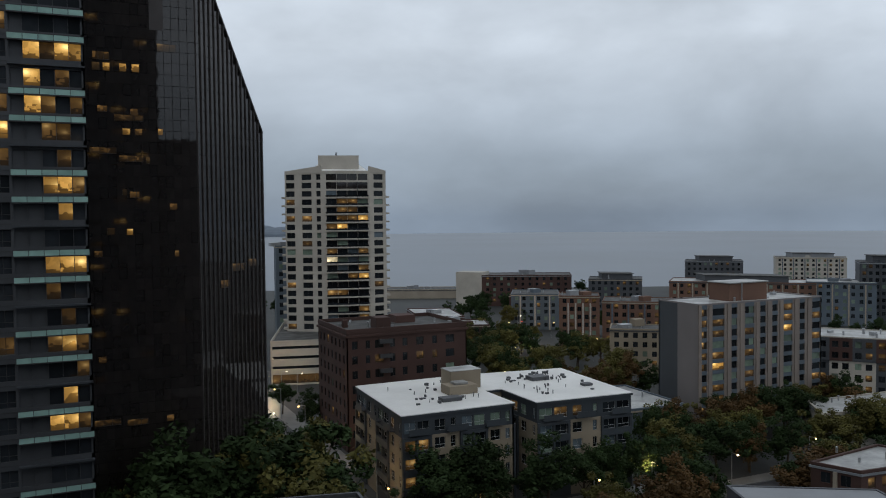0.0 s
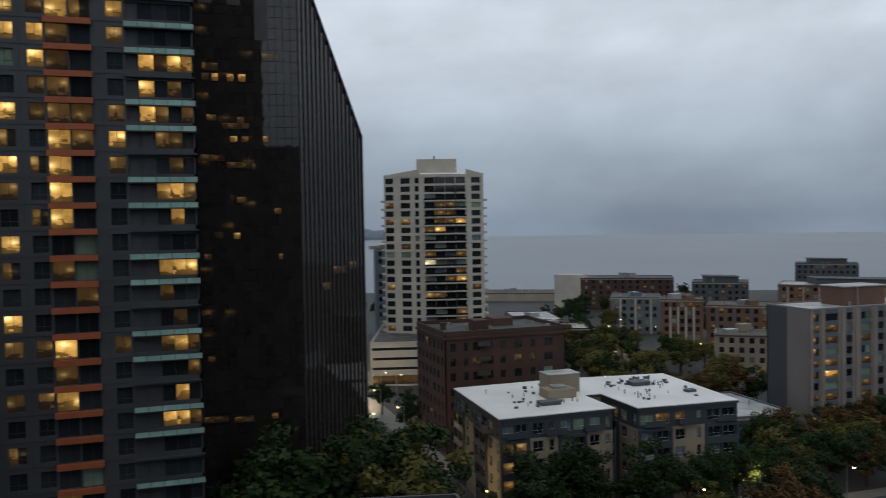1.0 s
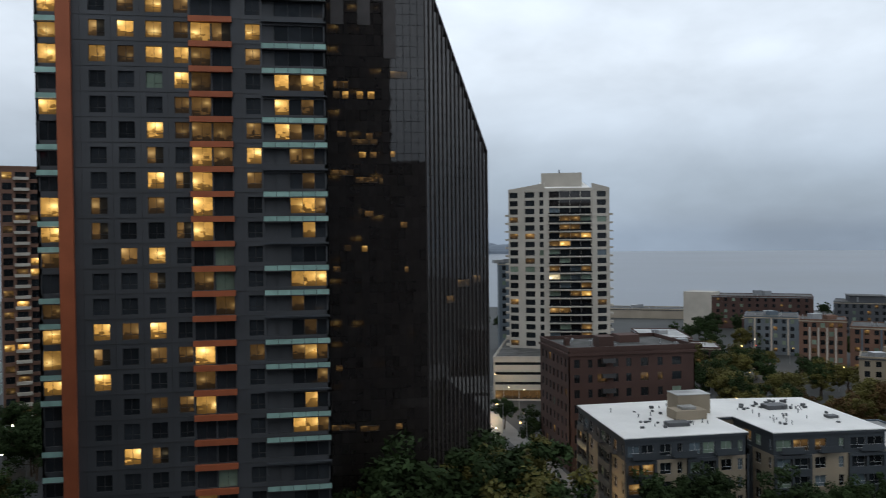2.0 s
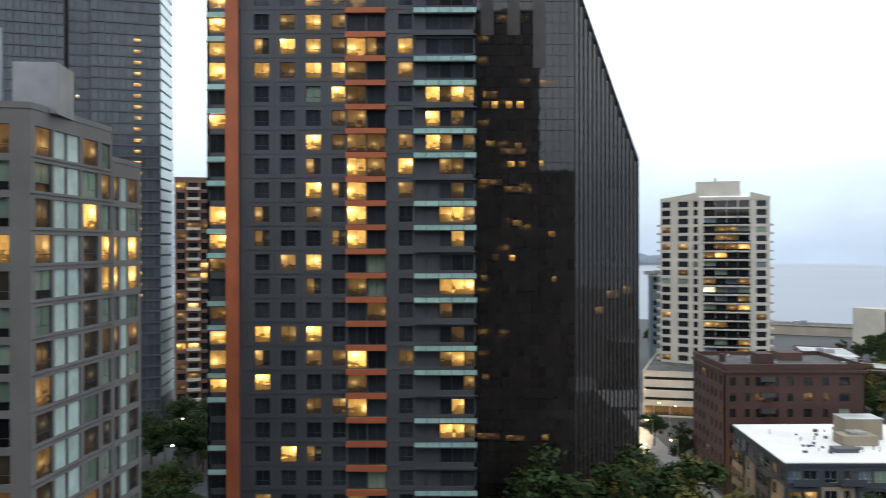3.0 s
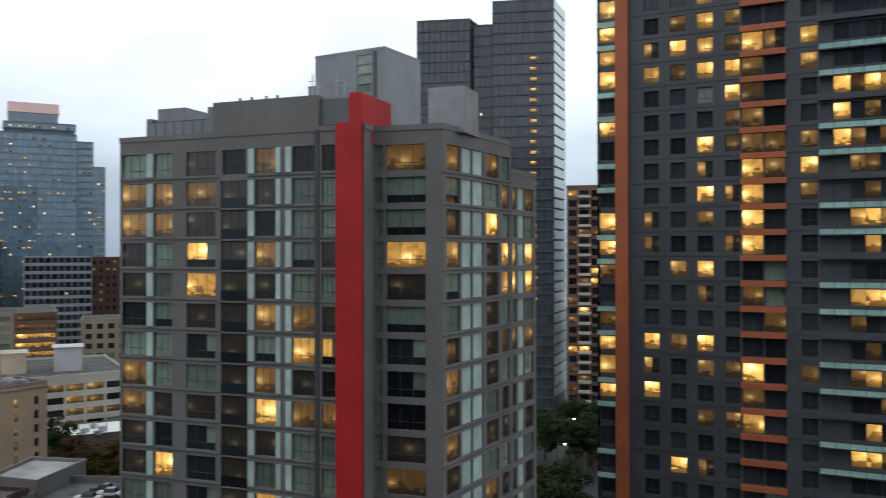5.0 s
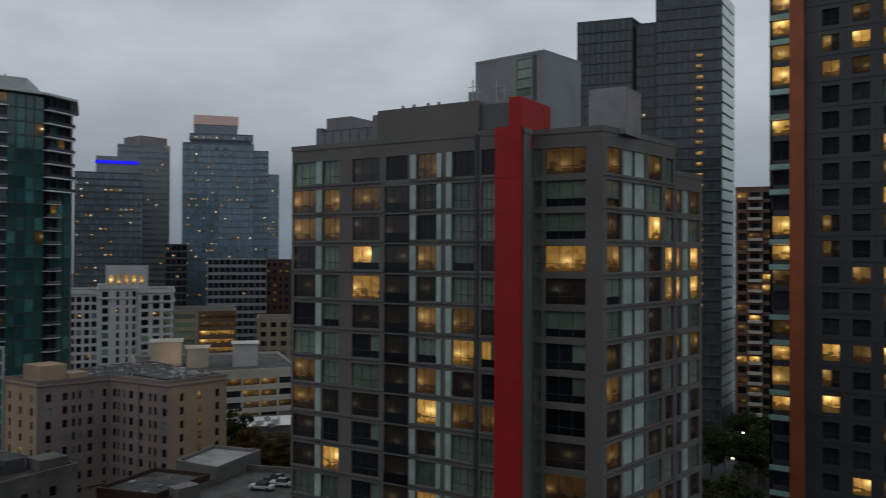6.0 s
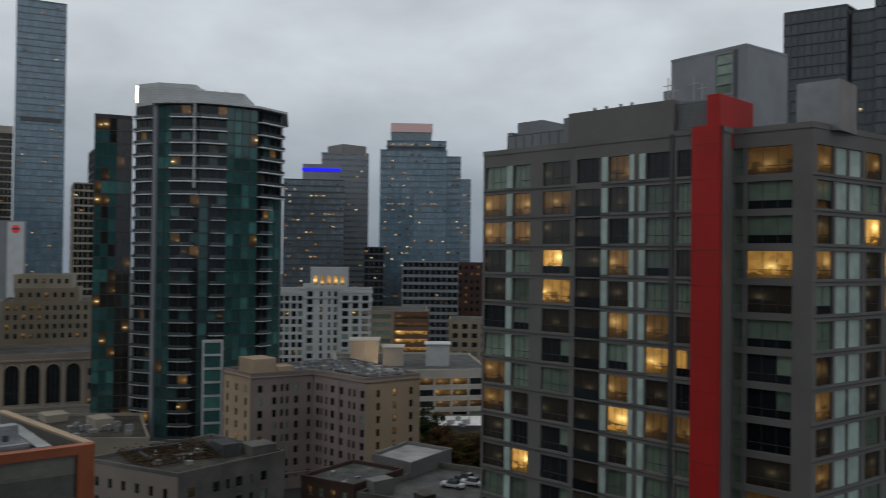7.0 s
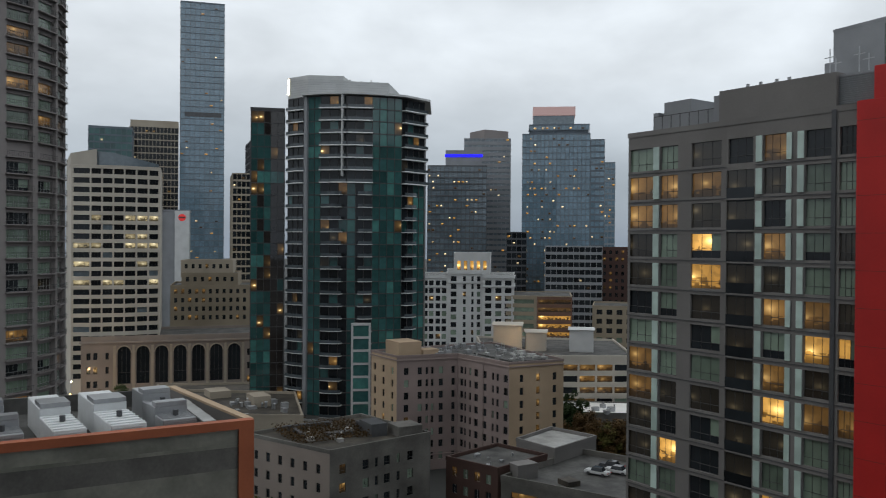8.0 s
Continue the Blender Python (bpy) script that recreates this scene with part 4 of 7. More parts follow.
def roof_box(ob, inv, mat, name, *boxes, F=None):
    for x0, x1, y0, y1, z0, z1 in boxes:
        bm = bmesh.new()
        box(bm, x0, x1, y0, y1, z0, z1, 0, F)
        bmesh.ops.bevel(bm, geom=list(bm.edges), offset=0.05, segments=1, affect="EDGES")
        part(name, bm, mat, ob, at=inv)


def unbase(b):
    return Matrix.Translation((-b.base[0], -b.base[1], 0))


def roof_clutter(ob, inv, rng, x0, x1, y0, y1, z, n, mat="metal", k=1.0):
    """Small vents, pipes and hoods standing on a flat roof."""
    for _ in range(n):
        x, y = rng.uniform(x0, x1), rng.uniform(y0, y1)
        bm = bmesh.new()
        if rng.random() < 0.6:
            r, h = rng.uniform(0.1, 0.22) * k, rng.uniform(0.4, 1.2) * k
            cylinder(bm, x, y, z, z + h, r, 8)
            if rng.random() < 0.5:
                cylinder(bm, x, y, z + h, z + h + 0.18, r * 1.7, 8, r * 0.6)
            part("roof_vent", bm, mat, ob, at=inv)
        else:
            w, d, h = rng.uniform(0.5, 1.3) * k, rng.uniform(0.5, 1.3) * k, rng.uniform(0.35, 0.9) * k
            box(bm, x, x + w, y, y + d, z, z + h)
            part("roof_unit", bm, mat, ob, at=inv)


def white_roof_house():
    foot = [(53.0, 131.2), (75.0, 131.2), (75.0, 143.0), (79.0, 143.0), (79.0, 129.6), (99.2, 128.4), (101.2, 156.0), (78.8, 159.2), (54.4, 158.8)]
    b = Block("apartment_house", "tan and slate-blue low apartment house with white flat roof", foot, 17.6, "tan", roof="roof_white", parapet=0.0, thick=0.3, core="charcoal_b")
    rows = floors(16.6, 3.15, 1.9, 5)
    pk = "dddddbbddm"
    for i in (0, 1, 3, 4, 8):
        ln = math.dist(foot[i], foot[(i + 1) % 9])
        bays = max(1, round(ln / 6.2))
        w = ln / bays
        for k in range(bays):
            slate = k % 2 == 0
            c = [(0.45, w / 2 - 0.2), (w / 2 + 0.2, w - 0.45)] if slate else [(0.7, 2.7), (w - 1.7, w - 0.8)]
            b.side(i, c, rows[:-1], mat="slate_dark" if slate else "tan", pick="dddbddbdud" + ("a" if slate and k % 4 == 0 else "d"), bars="2r", frame="white", span=(k * w, (k + 1) * w), z1=14.05, proud=0.4 if slate else 0.0)
            b.side(i, c, rows[-1:], mat="slate_dark", pick="ddbbum", bars="2r", frame="white", span=(k * w, (k + 1) * w), z0=14.05)
        b.done.add(i)
    ob = b.finish()
    inv = unbase(b)
    # overhanging roof slab
    eave = bmesh.new()
    prism(eave, inset(foot, -0.2), 17.62, 18.0)
    part("roof_edge", eave, "roof_white", ob, "white roof membrane with dark edge", at=inv)
    trim = bmesh.new()
    prism(trim, inset(foot, -0.25), 17.45, 17.85)
    part("eave_trim", trim, "slate_dark", ob, at=inv)
    roof_box(ob, inv, "tan", "roof_house", (67.0, 73.0, 141.5, 145.5, 18.0, 19.7), (69.4, 76.0, 146.0, 150.5, 18.0, 21.6))
    roof_box(ob, inv, "roof_pale", "roof_hatch", (69.3, 76.1, 145.9, 150.6, 21.6, 21.75), (68.6, 71.4, 142.4, 144.6, 19.7, 20.2))
    rng = random.Random(3)
    roof_clutter(ob, inv, rng, 58, 73, 136, 154, 18.0, 30, "louvre", 0.55)
    roof_clutter(ob, inv, rng, 82, 97, 133, 152, 18.0, 34, "louvre", 0.55)
    roof_clutter(ob, inv, rng, 84, 97, 145, 153, 18.0, 26, "louvre", 0.7)
    roof_box(ob, inv, "louvre", "air_unit", (88, 92, 146, 149, 18.0, 18.8), (63.5, 67.5, 137.0, 139.2, 18.0, 18.7), (94.5, 96.5, 137, 138.6, 18.0, 18.5))
    # balconies of the top floor
    rail = bmesh.new()
    box(rail, 0, 4.0, -0.9, -0.85, 0.0, 1.0)
    box(rail, 0, 4.0, -0.9, 0.1, -0.12, 0.0)
    rm = mesh_of("balcony", rail, "slate_dark")
    for i, xs in ((0, (1.0, 8.4, 16.0)), (4, (1.0, 8.0, 15.5)), (8, (2.5, 12.0, 20.0))):
        F, _ = side_frame(foot[i], foot[(i + 1) % 9])
        for x in xs:
            part("balcony", rm, None, ob, at=inv @ F @ Matrix.Translation((x, 0, 14.5)))


white_roof_house()


def brick_block():
    foot = rect(57.6, 87.0, 174.2, 196.0)
    b = house("brick_building", "dark red brick apartment block with stone cornice", foot, 26.4, "brick", (), roof="roof_grey", parapet=0.9)
    rows = floors(24.6, 3.3, 1.8, 7)
    pk = "dddddddbdm"
    b.side(0, [(1.2, 2.5), (4.4, 5.4), (6.6, 8.6), (10.2, 11.4), (13.2, 14.4), (16.6, 18.4), (20.6, 21.8), (24.0, 26.2)], rows, pick=pk, bars="2")
    b.side(3, spread(7, 21.8, 1.3), rows, pick=pk + "d", bars="2")
    ob = b.finish()
    inv = unbase(b)
    cor = bmesh.new()
    prism(cor, inset(foot, -0.35), 25.5, 26.0)
    part("cornice", cor, "brick", ob, at=inv)
    for z in range(7):
        esc = bmesh.new()
        prism(esc, [(65.0, 173.1), (68.0, 173.1), (68.0, 174.15), (67.94, 174.15), (67.94, 173.16), (65.06, 173.16), (65.06, 174.15), (65.0, 174.15)], 4.08 + z * 3.3, 5.0 + z * 3.3)
        deck = part("fire_escape", esc, "frame", ob, at=inv)
        floor_bm = bmesh.new()
        box(floor_bm, 65.0, 68.0, 173.1, 174.15, 4.0 + z * 3.3, 4.07 + z * 3.3)
        part("landing", floor_bm, "frame", deck)
    roof_box(ob, inv, "brick", "roof_house", (66, 69.5, 178, 182, 26.4, 29.0), (60, 61.2, 184, 185.2, 26.4, 28.2), (74, 79, 186, 191, 26.4, 28.2))
    roof_clutter(ob, inv, random.Random(8), 59, 85, 176, 194, 26.4, 14)


brick_block()


def slab_tower():
    foot = rect(137.7, 178.2, 152.5, 167.0)
    b = house("apartment_tower", "grey concrete slab apartment tower with brown roof house", foot, 30.2, "mauve", (), roof="roof_pale", parapet=0.35, thick=0.35)
    rows = floors(29.2, 2.62, 1.65, 11)
    cols = [(0.8, 2.5), (4.2, 7.9), (10.2, 12.0), (14.5, 17.5), (19.5, 21.3), (23.5, 25.3), (27.4, 30.4), (32.9, 34.7), (37.3, 40.2)]
    b.side(0, cols, rows, pick=lambda ci, ri: "a" if (ci, ri) in ((1, 6), (6, 9), (8, 9), (6, 10), (8, 7), (8, 3), (4, 0)) else "L" if (ci, ri) in ((1, 5), (6, 8)) else b.rng.choice("mmqd" if ci == 0 else "dbmdbmbH" if ci in (1, 3, 6) else "dddddbd"), bars="2", mat="pale_pier", band="slate")
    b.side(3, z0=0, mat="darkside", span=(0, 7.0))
    b.side(3, z0=0, mat="mauve", span=(7.0, 14.5))
    b.done.add(3)
    ob = b.finish()
    inv = unbase(b)
    roof_box(ob, inv, "brick_b", "roof_house", (150.5, 163.0, 156.0, 163.0, 30.2, 34.6))
    roof_box(ob, inv, "roof_pale", "roof_hatch", (150.2, 163.3, 155.7, 163.3, 34.6, 34.9))
    p = bmesh.new()
    cylinder(p, 154.0, 155.4, 30.2, 34.8, 0.14, 8)
    part("flue", p, "metal", ob, at=inv)
    roof_clutter(ob, inv, random.Random(2), 140, 176, 154, 165, 30.2, 9)
    # projecting piers between the windows
    for x in (137.95, 141.1, 146.9, 151.0, 156.2, 160.0, 164.1, 169.2, 173.7):
        pr = bmesh.new()
        box(pr, x - 0.45, x + 0.45, 152.3, 152.48, 0, 30.1)
        part("pier", pr, "pale_pier", ob, at=inv)


slab_tower()


# ---- curved teal glass tower ----
def teal_tower():
    front = [(-200.4, 69.3), (-194.0, 72.2), (-191.1, 74.4), (-186.8, 79.6), (-184.8, 85.3), (-183.9, 92.9), (-186.6, 100.7)]
    foot = front + [(-203, 110), (-217, 84)]
    b = Block("apartment_tower", "curved teal glass apartment tower with white balcony slabs", foot, 87.6, "frame", thick=0.25, parapet=0.0, roof="roof_pale", core="charcoal_b")
    rows = floors(87.4, 3.0, 2.75, 26)
    def pick_for(i):
        def choose(ci, ri):
            up = ri > 18
            if i in (1, 4):
                return b.rng.choice("ttttttttT" if i == 1 else "tttTttttT") if b.rng.random() > 0.015 else "s"
            glassy = not up and ((i == 3 and ci == 0) or (i == 5 and ci > 1))
            return b.rng.choice("ttttT" if glassy else "dddddddddddtdddddddddtdddddddddsmn")
        return choose

    for i in range(6):
        ln = math.dist(front[i], front[i + 1])
        n = max(2, round(ln / 2.0))
        b.side(i, [(k * ln / n + 0.06, (k + 1) * ln / n - 0.06) for k in range(n)], rows, bars="1", frame="frame", pick=pick_for(i))
    ob = b.finish()
    inv = unbase(b)
    # curved balconies: broad white slabs on the top floors, narrower ones below
    for i, deep, low_span in ((0, 0.9, (0.0, 0.86)), (2, 1.5, (0.06, 0.84)), (3, 1.5, (0.42, 1.0)), (5, 1.4, (0.0, 0.5))):
        F, ln = side_frame(front[i], front[i + 1])
        made = {}
        for up in (True, False):
            a, c = (-0.05, ln + 0.05) if up and i else (low_span[0] * ln, low_span[1] * ln)
            n = 6
            out = [(a + (c - a) * k / n, -deep + 0.2 - (0.0 if up and i else 0.4 * math.sin(math.pi * k / n))) for k in range(n + 1)]
            sl, rl = bmesh.new(), bmesh.new()
            prism(sl, out + [(c, 0.02), (a, 0.02)], -0.13 if up else -0.1, 0.12 if up else 0.09)
            prism(rl, [(x, y + 0.03) for x, y in out] + [(x, y + 0.07) for x, y in out[::-1]], 0.12, 0.8)
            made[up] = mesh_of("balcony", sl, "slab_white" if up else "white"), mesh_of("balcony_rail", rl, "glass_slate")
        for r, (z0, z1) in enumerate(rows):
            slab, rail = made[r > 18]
            bal = part("balcony", slab, None, ob, at=inv @ F @ Matrix.Translation((0, 0, z0 - 0.12)))
            part("balcony_rail", rail, None, bal, "green glass balcony rail")
    pier = bmesh.new()
    F, ln = side_frame(front[0], front[1])
    box(pier, ln * 0.86, ln + 0.1, -0.5, 0.1, 9, 88.2, 0, F)
    part("pier", pier, "cool_grey", ob, at=inv)
    F, ln = side_frame(front[2], front[3])
    mid = bmesh.new()
    box(mid, ln * 0.82, ln * 0.82 + 0.35, -1.35, 0.05, 68.0, 88.0, 0, F)
    part("balcony_pier", mid, "white", ob, at=inv)
    ring = bmesh.new()
    prism(ring, inset(front[1:] + [(-203, 110), (-214, 84)], -1.4), 87.75, 88.25)
    part("roof_ring", ring, "white", ob, "white curved roof edge", at=inv)
    high = [front[0], front[1], (-190.5, 80.0), (-206, 92), (-213, 84)]
    low_cap = [(-190.6, 78.2), (-186.6, 90.4), (-198, 99), (-204, 90)]
    for foot_, za, zb in ((high, 87.7, 92.9), (low_cap, 88.3, 91.6)):
        cap, lo = bmesh.new(), bmesh.new()
        prism(cap, foot_, za, zb)
        part("roof_house", cap, "white", ob, at=inv)
        for k in range(7):
            prism(lo, inset(foot_, -0.06), za + 0.6 + k * 0.58, za + 0.65 + k * 0.58)
            if za + 1.3 + k * 0.58 > zb:
                break
        part("roof_louvre", lo, "metal", ob, at=inv)
    lt = bmesh.new()
    box(lt, 0.05, 0.4, -0.12, 0.0, 88.6, 92.6, 0, side_frame(front[0], front[1])[0])
    part("light_strip", lt, "lamp_white", ob, at=inv)
    roof_clutter(ob, inv, random.Random(12), -197, -190, 82, 90, 91.6, 10)
    # white-framed bay low on the front
    F, ln = side_frame((-186.2, 80.6), (-184.3, 85.0))
    fr = bmesh.new()
    for x in (0.0, 4.2):
        box(fr, x, x + 0.5, -2.2, 0.2, 10, 32.5, 0, F)
    for k in range(8):
        box(fr, 0.5, 4.2, -2.2, 0.2, 10 + k * 3.15, 10.5 + k * 3.15, 0, F)
    part("white_bay_frame", fr, "white", ob, at=inv)
    for k in range(7):
        part("window", pane(3.7, 2.6, ("glass_teal_pale" if k % 2 == 0 else "glass_teal") + "-1", "frame_pale"), None, ob, at=inv @ F @ Matrix.Translation((0.5, -1.9, 10.55 + k * 3.15)))
    # dark glass slab beside it
    g = house("apartment_tower", "black glass slab tower with few lit windows", [(-204.0, 60.9), (-202.4, 65.6), (-201.6, 68.9), (-222, 76), (-224, 67.2)], 85.0, "frame", (), parapet=0.5, roof="white", thick=0.2)
    for i in (0, 1):
        ln = math.dist(g.foot[i], g.foot[i + 1])
        n = round(ln / 1.7)
        g.side(i, [(k * ln / n + 0.05, (k + 1) * ln / n - 0.05) for k in range(n)], floors(84.6, 3.0, 2.8, 24), pick="tttTtktts" if i == 0 else "kkkkkkkkkkkktkks", bars="1")
    g.finish()
    # podium terraces in white and black
    pod = Block("podium", "white-banded black glass podium of a tower", [(-205, 55), (-176.5, 79), (-178.5, 104), (-215, 112), (-224, 60)], 9.5, "white", category="podium", core="glass_black", parapet=0.5)
    for i in (0, 1):
        ln = math.dist(pod.foot[i], pod.foot[i + 1])
        pod.side(i, [(0.5, ln - 0.5)], floors(8.6, 3.0, 1.9, 3), pick="k", bars="8")
    pod.finish()


teal_tower()


# ---- old pink hotel block with an open court ----
def pink_hotel():
    foot = [(-180.7, 83.4), (-168.4, 84.1), (-165.8, 98.5), (-148.1, 100.9), (-147.3, 114.9), (-181.5, 118.0)]
    b = house("hotel", "old dusty pink stucco hotel with peach end walls", foot, 26.0, "pinkstucco", (), parapet=0.5, roof="roof_grey", thick=0.3)
    rows = floors(23.6, 2.8, 1.6, 8)
    pk = "ddddddddbd"
    # the end walls carry a warm glow in their peach colour
    b.side(0, [(1.5, 2.5), (5.6, 6.6), (9.8, 10.8)], rows, mat="peach", pick=lambda ci, ri: "a" if (ci, ri) == (1, 3) else b.rng.choice(pk), bars="2")
    b.side(1, [(1.7, 2.8), (5.0, 6.0), (6.9, 7.5), (8.2, 8.8), (10.1, 11.1), (13.2, 14.0)], rows, pick=lambda ci, ri: "s" if (ci, ri) == (0, 3) else b.rng.choice(pk), bars="2")
    b.side(2, [(1.0, 2.1), (2.5, 3.2), (4.3, 5.0), (6.1, 7.4), (9.0, 10.4), (12.2, 12.9), (13.7, 14.5), (16.1, 17.4)], rows, pick=pk, bars="2")
    b.side(3, [(2.7, 3.6), (6.9, 7.8), (11.2, 12.2)], rows, mat="peach", pick=lambda ci, ri: "d" if ci != 1 else "a" if ri == 7 else "m", bars="2")
    ob = b.finish()
    inv = unbase(b)
    roof_box(ob, inv, "peach", "roof_house", (-176.5, -169.5, 85.2, 91.0, 26.0, 29.3), (-172, -168.5, 91.0, 95.0, 26.0, 27.4))
    rng = random.Random(4)
    roof_clutter(ob, inv, rng, -180, -168, 92, 116, 26.0, 40, "metal", 1.2)
    roof_clutter(ob, inv, rng, -165, -150, 102, 113, 26.0, 34, "roof_pale", 1.2)
    roof_box(ob, inv, "roof_grey", "roof_deck", (-166, -150, 103, 112, 26.0, 26.35))
    # window sills and string courses round the street fronts
    for z in (25.3, 3.4):
        cor = bmesh.new()
        prism(cor, inset(foot, -0.22), z, z + 0.25)
        part("cornice", cor, "pinkstucco", ob, at=inv)
    for i in range(1, 3):
        F, ln = side_frame(foot[i], foot[i + 1])
        pipe = bmesh.new()
        box(pipe, ln * 0.52, ln * 0.52 + 0.12, -0.14, 0.0, 0.5, 25.2, 0, F)
        part("downpipe", pipe, "pinkstucco", ob, at=inv)


pink_hotel()


# ---- near roof with the orange rim and cooling plant ----
def orange_rim():
    foot = [(-86, -15), (-65.2, -15), (-64.6, 19.6), (-83.4, 17.2)]
    b = Block("office_building", "grey concrete building with orange roof rim and plant", foot, 36.2, "olive_conc", parapet=0.0, roof="roof_grey", thick=0.4)
    F, ln = side_frame(foot[1], foot[2])
    for z0, z1, mat in ((0, 34.2, "olive_conc"), (34.2, 35.9, "render_dark"), (35.9, 36.2, "olive_conc")):
        b.side(1, mat=mat, z0=z0, z1=z1, span=(0, ln))
    b.done.add(1)
    ob = b.finish()
    inv = unbase(b)
    wall = bmesh.new()
    box(wall, 0.0, ln - 1.2, -0.06, 0.5, 36.2, 37.35, 0, F)
    part("parapet_wall", wall, "olive_conc", ob, at=inv)
    rim = bmesh.new()
    box(rim, 0.0, ln, -0.35, 0.55, 37.35, 38.0, 0, F)
    part("rim", rim, "rust", ob, "rust-orange metal roof rim", at=inv)
    post = bmesh.new()
    box(post, ln - 1.2, ln, -0.3, 0.4, 0, 37.35, 0, F)
    part("corner_strip", post, "rust", ob, "rust-orange corner strip", at=inv)
    R, lr = side_frame(foot[2], foot[3])
    rim2 = bmesh.new()
    box(rim2, 0.56, lr, -0.2, 0.35, 36.2, 37.75, 0, R)
    part("side_parapet", rim2, "grey_conc", ob, at=inv)
    cap = bmesh.new()
    box(cap, 0.56, lr, -0.3, 0.4, 37.75, 37.95, 0, R)
    part("side_coping", cap, "peach", ob, "faded orange coping", at=inv)
    B, lb = side_frame(foot[3], foot[0])
    back = bmesh.new()
    box(back, 0.4, lb, -0.1, 0.3, 36.2, 37.7, 0, B)
    part("back_parapet", back, "roof_grey", ob, at=inv)
    # cooling units, each a stepped louvred case
    def unit(x, y, w, mat, long):
        u = thing("cooling_unit", x, y, 36.26, "white louvred rooftop cooling unit" if mat == "unit_white" else "grey weathered rooftop ventilation unit", "cooling unit", "rooftop units")
        T = pose(0, 0, 0, 0, 0, 184.6)
        for x0, x1, h in ((0, long * 0.5, 1.9), (long * 0.5, long, 2.5)):
            c = bmesh.new()
            box(c, x0 + 0.01, x1 - 0.01, -w / 2, w / 2, 0.0, h, 0, T)
            bmesh.ops.bevel(c, geom=list(c.edges), offset=0.06, segments=1, affect="EDGES")
            part("case", c, mat, u)
        for k in range(11):
            s = bmesh.new()
            box(s, -0.06, 0.0, -w / 2 + 0.12, w / 2 - 0.12, 0.2 + k * 0.14, 0.28 + k * 0.14, 0, T)
            part("louvre", s, mat, u)
        for k in range(6):
            s = bmesh.new()
            box(s, 0.3 + k * long * 0.08, 0.42 + k * long * 0.08, -w / 2 + 0.05, w / 2 - 0.05, 1.9, 1.98, 0, T)
            part("roof_rib", s, mat, u)
        d = bmesh.new()
        box(d, long * 0.5, long * 0.72, -w / 2 + 0.05, w / 2 - 0.05, 2.5, 2.85, 0, T)
        part("duct", d, "metal", u)
        f = bmesh.new()
        p = T @ Vector((long * 0.25, 0, 0))
        cylinder(f, p.x, p.y, 1.95, 2.4, 0.22, 10)
        part("flue", f, "louvre", u)
        return u

    unit(-66.4, 6.5, 2.3, "unit_white", 12.2)
    unit(-66.4, 10.6, 2.6, "unit_white", 12.4)
    unit(-66.6, 14.4, 2.6, "metal", 4.8)
    unit(-71.9, 14.6, 2.4, "metal", 7.2)
    unit(-66.6, 2.2, 2.6, "metal", 4.8)
    unit(-72.0, 1.6, 2.4, "metal", 7.0)
    unit(-66.6, -2.4, 2.4, "metal", 8.0)
    rails = thing("pipe_rack", -72.4, 16.9, 36.26, "grey pipe rack along the roof edge", "pipes")
    for k in range(6):
        s = bmesh.new()
        box(s, -4.5 + k * 1.7, -4.3 + k * 1.7, -0.7, 0.7, 0, 1.2 - 0.1 * (k % 2))
        part("pipe_frame", s, "metal", rails)
    s = bmesh.new()
    box(s, -5, 5, -0.5, 0.5, 1.2, 1.32)
    part("tray", s, "roof_pale", rails)


orange_rim()


# ---- office towers and their neighbours downtown ----
def curtain(name, label, foot, z1, z0=0.0, glass="glass_blue", storey=3.8, bay=3.0, fins="frame", lights=14, sides=None, lit="wmL", parapet=0.6, proud=0.12, spandrel=0.9, category="tower", seed=1, tops=None):
    """A far glass tower: a core, panes floor by floor, floor bands and mullions, and some windows with their lamps on."""
    cx, cy = sum(p[0] for p in foot) / len(foot), sum(p[1] for p in foot) / len(foot)
    ob = thing(name, cx, cy, 0, label, category)
    inv = Matrix.Translation((-cx, -cy, 0))
    core, panes, bands = bmesh.new(), bmesh.new(), bmesh.new()
    prism(core, inset(foot, 0.3), z0, z1)
    part("core", core, fins, ob, at=inv)
    rng = random.Random(seed)
    for i in sides if sides is not None else range(len(foot)):
        F, ln = side_frame(foot[i], foot[(i + 1) % len(foot)])
        n, m = max(1, round(ln / bay)), int((z1 - z0) / storey)
        w = ln / n
        for r in range(m):
            za, zb = z1 - (r + 1) * storey, z1 - r * storey
            box(bands, 0, ln, -proud, 0.28, za, za + spandrel, 0, F)
            for c in range(n):
                box(panes, c * w + 0.08, (c + 1) * w - 0.08, 0.02, 0.26, za + spandrel, zb, 0, F)
        for c in range(n + 1):
            box(bands, c * w - 0.12, c * w + 0.12, -proud - 0.02, 0.28, z0, z1, 0, F)
        for _ in range(lights):
            r, c = rng.randrange(m), rng.randrange(n)
            kind = rng.choice(lit)
            part("lit_window", pane(w * (0.35 if kind == "w" else 0.55), 0.9, STYLES[kind] + "-1"), None, ob,
                 at=inv @ F @ Matrix.Translation((c * w + 0.15 + w * 0.2 * (r % 2), -0.09, z1 - (r + 1) * storey + spandrel + 0.25)))
    tagged(part("curtain_wall", panes, glass, ob, at=inv), kind="stuff")
    tagged(part("floor_band", bands, fins, ob, at=inv), kind="stuff")
    top = bmesh.new()
    prism(top, inset(foot, -0.1), z1, z1 + parapet)
    part("roof", top, fins, ob, at=inv)
    return ob, inv


